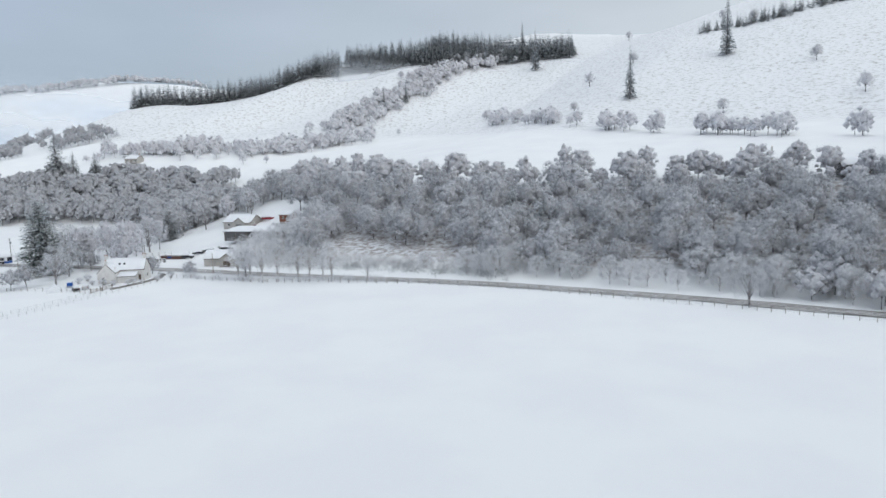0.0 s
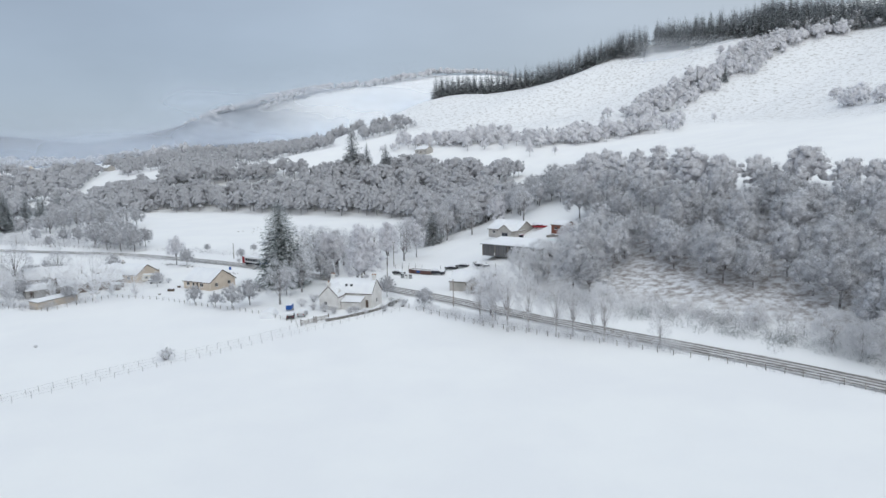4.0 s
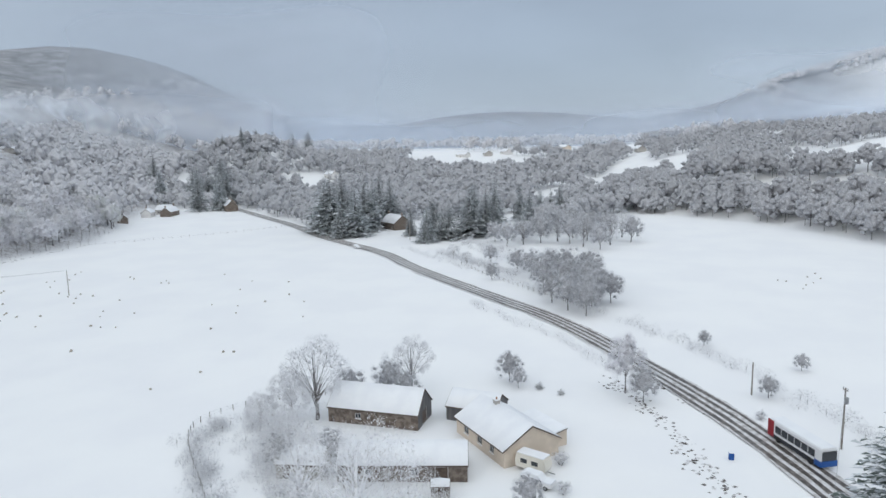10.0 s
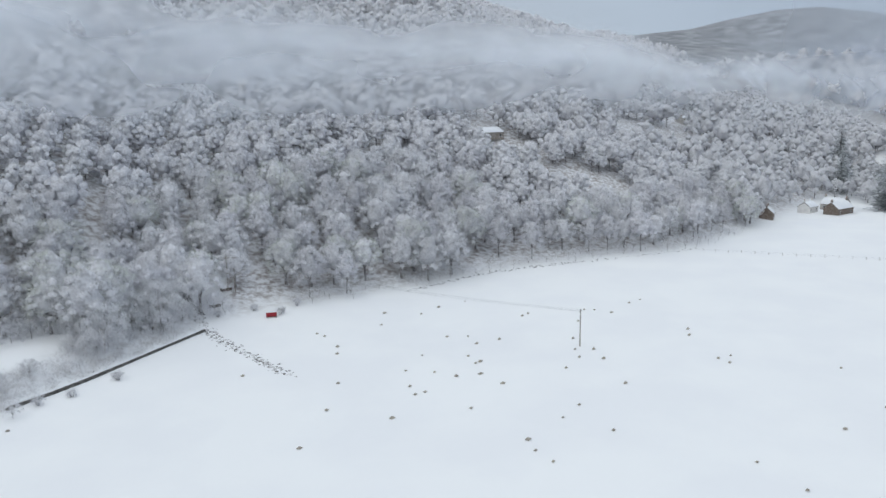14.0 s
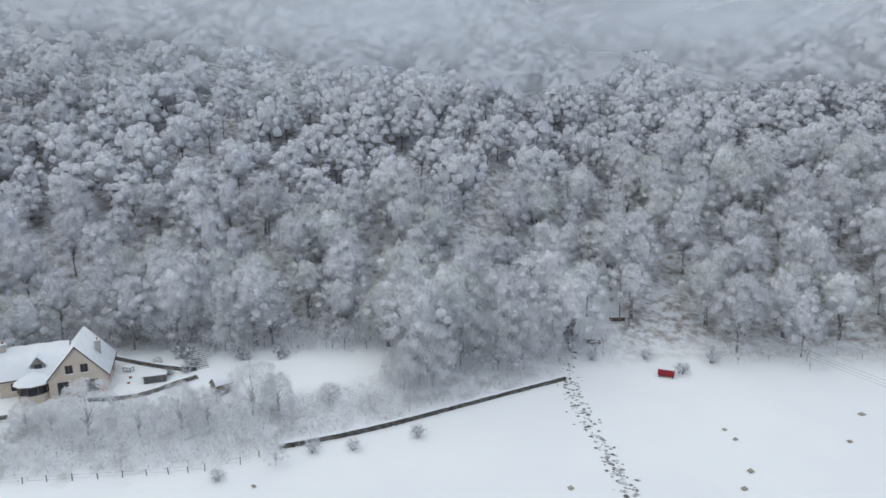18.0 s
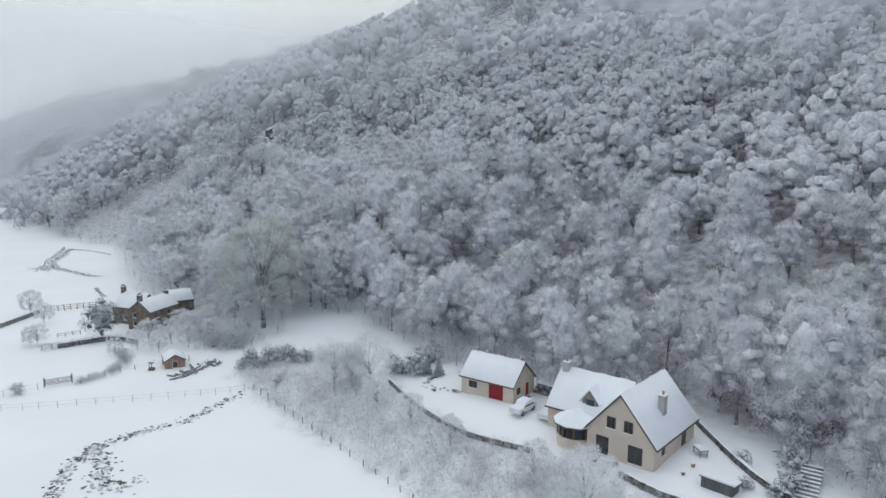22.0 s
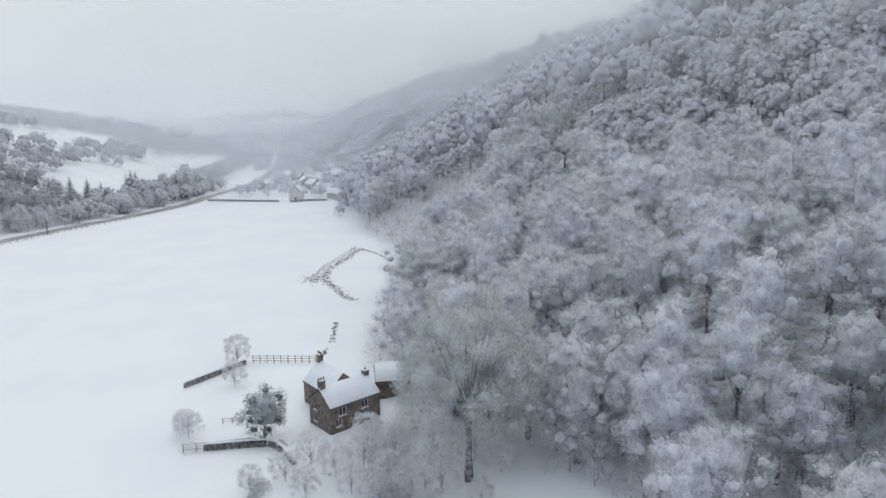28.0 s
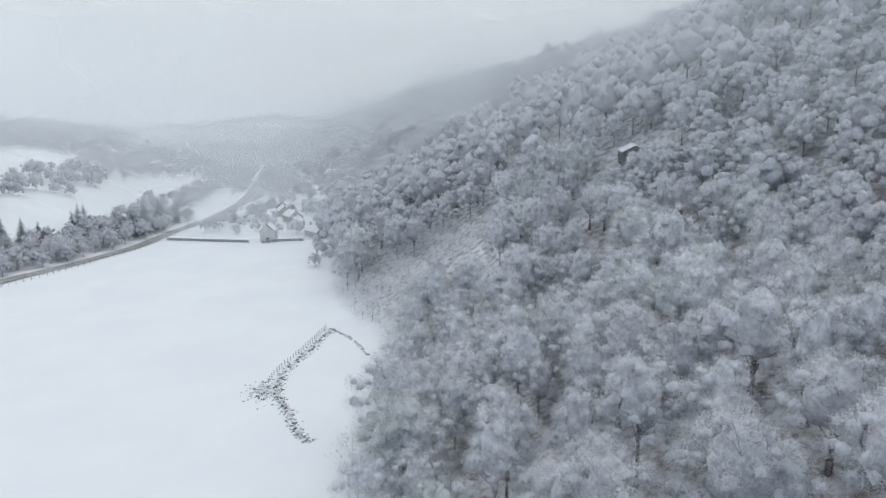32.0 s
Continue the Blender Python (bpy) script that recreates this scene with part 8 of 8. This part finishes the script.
# ---- burns, verge tussocks, stones and sheep clumps ----
def stony_strip(name, line, wide, count, label, seed, size=0.35, mat=None):
    """Stones, tussocks and broken edges showing through the snow along a line."""
    r = np.random.default_rng(seed)
    pts = curve_points(line, 0.5)
    pick = pts[r.integers(len(pts), size=count)] + r.normal(0, wide * 0.4, (count, 2))
    z = ground_z(pick[:, 0], pick[:, 1])
    s = r.uniform(0.4, 1.3, (count, 1, 1)) * size * np.array([1.3, 1.3, 0.55])
    v = OCT_V[None] * s * r.uniform(0.6, 1.2, (count, 6, 1)) + np.concatenate([pick, z[:, None] + 0.03], 1)[:, None]
    f = OCT_F[None] + (np.arange(count) * 6)[:, None, None]
    return tagged(new(name, mesh_of(name, v.reshape(-1, 3), f.reshape(-1, 3), mat or PEAT)), label, "ground cover", kind="stuff")


stony_strip("burn_stones", ((-185, -116), (-187.5, -103), (-190, -95), (-193, -87), (-197, -77), (-201, -67)), 1.8, 300, "stones and rushes of a small burn in the snow", 1, 0.27)
stony_strip("field_ditch", ((-80.6, -25), (-89.6, -19), (-94, -12.5), (-98, -9), (-104, -8), (-111, -9)), 1.3, 420, "dark broken ditch edge through the snow", 2, 0.2)
stony_strip("field_ditch", ((-97, -9), (-103, -12), (-108, -13.5), (-107, -17)), 2.2, 260, "dark poached ground showing through the snow", 3, 0.2)
stony_strip("wood_burn", ((78.4, 54), (68.2, 52), (60, 50.5), (50, 49.2), (41.5, 46), (36, 42), (31.3, 37), (25.6, 32), (21.8, 27)), 1.7, 900, "rushes and stones along a curved burn", 4, 0.22)
stony_strip("wood_burn", ((42, 48), (38, 48), (35, 45)), 4.0, 260, "poached rushy ground beside the burn", 14, 0.2)
stony_strip("wood_burn", ((78.4, 54), (75, 48), (71, 43), (64, 36)), 0.6, 90, "stones of a burn edge below the wood", 15, 0.3)
fence("burn_fence", ((78, 55.4), (68, 53.4), (58, 51.8), (48, 50.4), (42, 48.6)), 1.3, "old leaning stake fence along the burn", 1.25, 0)
stony_strip("wood_burn", ((5, 22), (0, 20), (-6, 17)), 0.7, 60, "dark wet line in the snowy field", 5, 0.35)
stony_strip("wood_burn", ((-10, 16), (-16, 14)), 0.5, 40, "dark wet line in the snowy field", 6, 0.3)
stony_strip("edge_stones", ((-360, -139), (-323, -137), (-279, -135), (-242, -122)), 1.5, 300, "stones along the wood edge", 7, 0.35)
stony_strip("verge_tussocks", ((-225, 108), (-200, 121), (-175, 132), (-160, 133)), 2.0, 160, "dark tussocks poking through the verge", 8, 0.28)
stony_strip("verge_tussocks", ((-214, 104), (-196, 113), (-184, 116), (-172, 120)), 2.5, 200, "dark tussocks poking through the verge", 9, 0.28)
stony_strip("path_edge", ((-86, -56), (-92, -53), (-99, -66)), 1.0, 60, "bare dark patches by the drive", 10, 0.3)
# Low lumps standing in for the sheep scattered over the field.
r = np.random.default_rng(77)
tx = np.concatenate([r.uniform(-300, -190, 45), r.normal(-236, 22, 30), r.uniform(-330, -300, 8)])
ty = np.concatenate([r.uniform(-95, 25, 45), r.normal(-60, 26, 30), r.uniform(150, 170, 8)])
keep = (south_of_foot(tx, ty) < -6)
v = OCT_V[None] * r.uniform(0.28, 0.5, (len(tx), 1, 1)) * np.array([1.3, 0.9, 0.8]) * r.uniform(0.7, 1.2, (len(tx), 6, 1)) + np.stack([tx, ty, ground_z(tx, ty) + 0.15], 1)[:, None]
f = OCT_F[None] + (np.arange(len(tx)) * 6)[:, None, None]
tagged(new("tussocks", mesh_of("tussocks", v[keep].reshape(-1, 3), f[: keep.sum()].reshape(-1, 3), SHEEP_CLUMP)), "brownish clumps standing in for sheep lying on the snowy field", "tussocks", kind="stuff")
# dark burn under the trees
tagged(part_mesh("burn", ribbon("burn", curve_points(((-168, -150), (-176, -136), (-183, -124), (-186, -114)), 2.0), 0.9, -0.9, 0.12, WATER, 0.2, 9), None), "dark water of a burn running out of the wood", "water", kind="structure")

# woods along the road beyond the village
ex, ey = scatter(rng, (330, 760), (150, 520), 12.0, lambda x, y: (road_side(x, y) < -6) & (road_side(x, y) > -130) & (south_of_foot(x, y) < 6))
joined_wood("road_wood", (ex, ey), VERY_FAR, (FROST, BARK), "frosted woods beside the road up the valley", "wood", rng, 0.5, 0.9)
# trees between the village houses
vx, vy = scatter(rng, (140, 420), (95, 300), 9.0, lambda x, y: (np.abs(road_side(x, y)) > 5) & (south_of_foot(x, y) > -60) & ((south_of_foot(x, y) > -4) | (x > 186)))
homes = np.array([h[:2] for h in FAR_HOUSES])
clear = np.min(np.hypot(vx[:, None] - homes[:, 0], vy[:, None] - homes[:, 1]), 1) > 11.5
joined_wood("village_trees", (vx[clear], vy[clear]), MID_TREE, (FROST, BARK), "frosted garden trees between the village houses", "wood", rng, 0.3, 0.62)
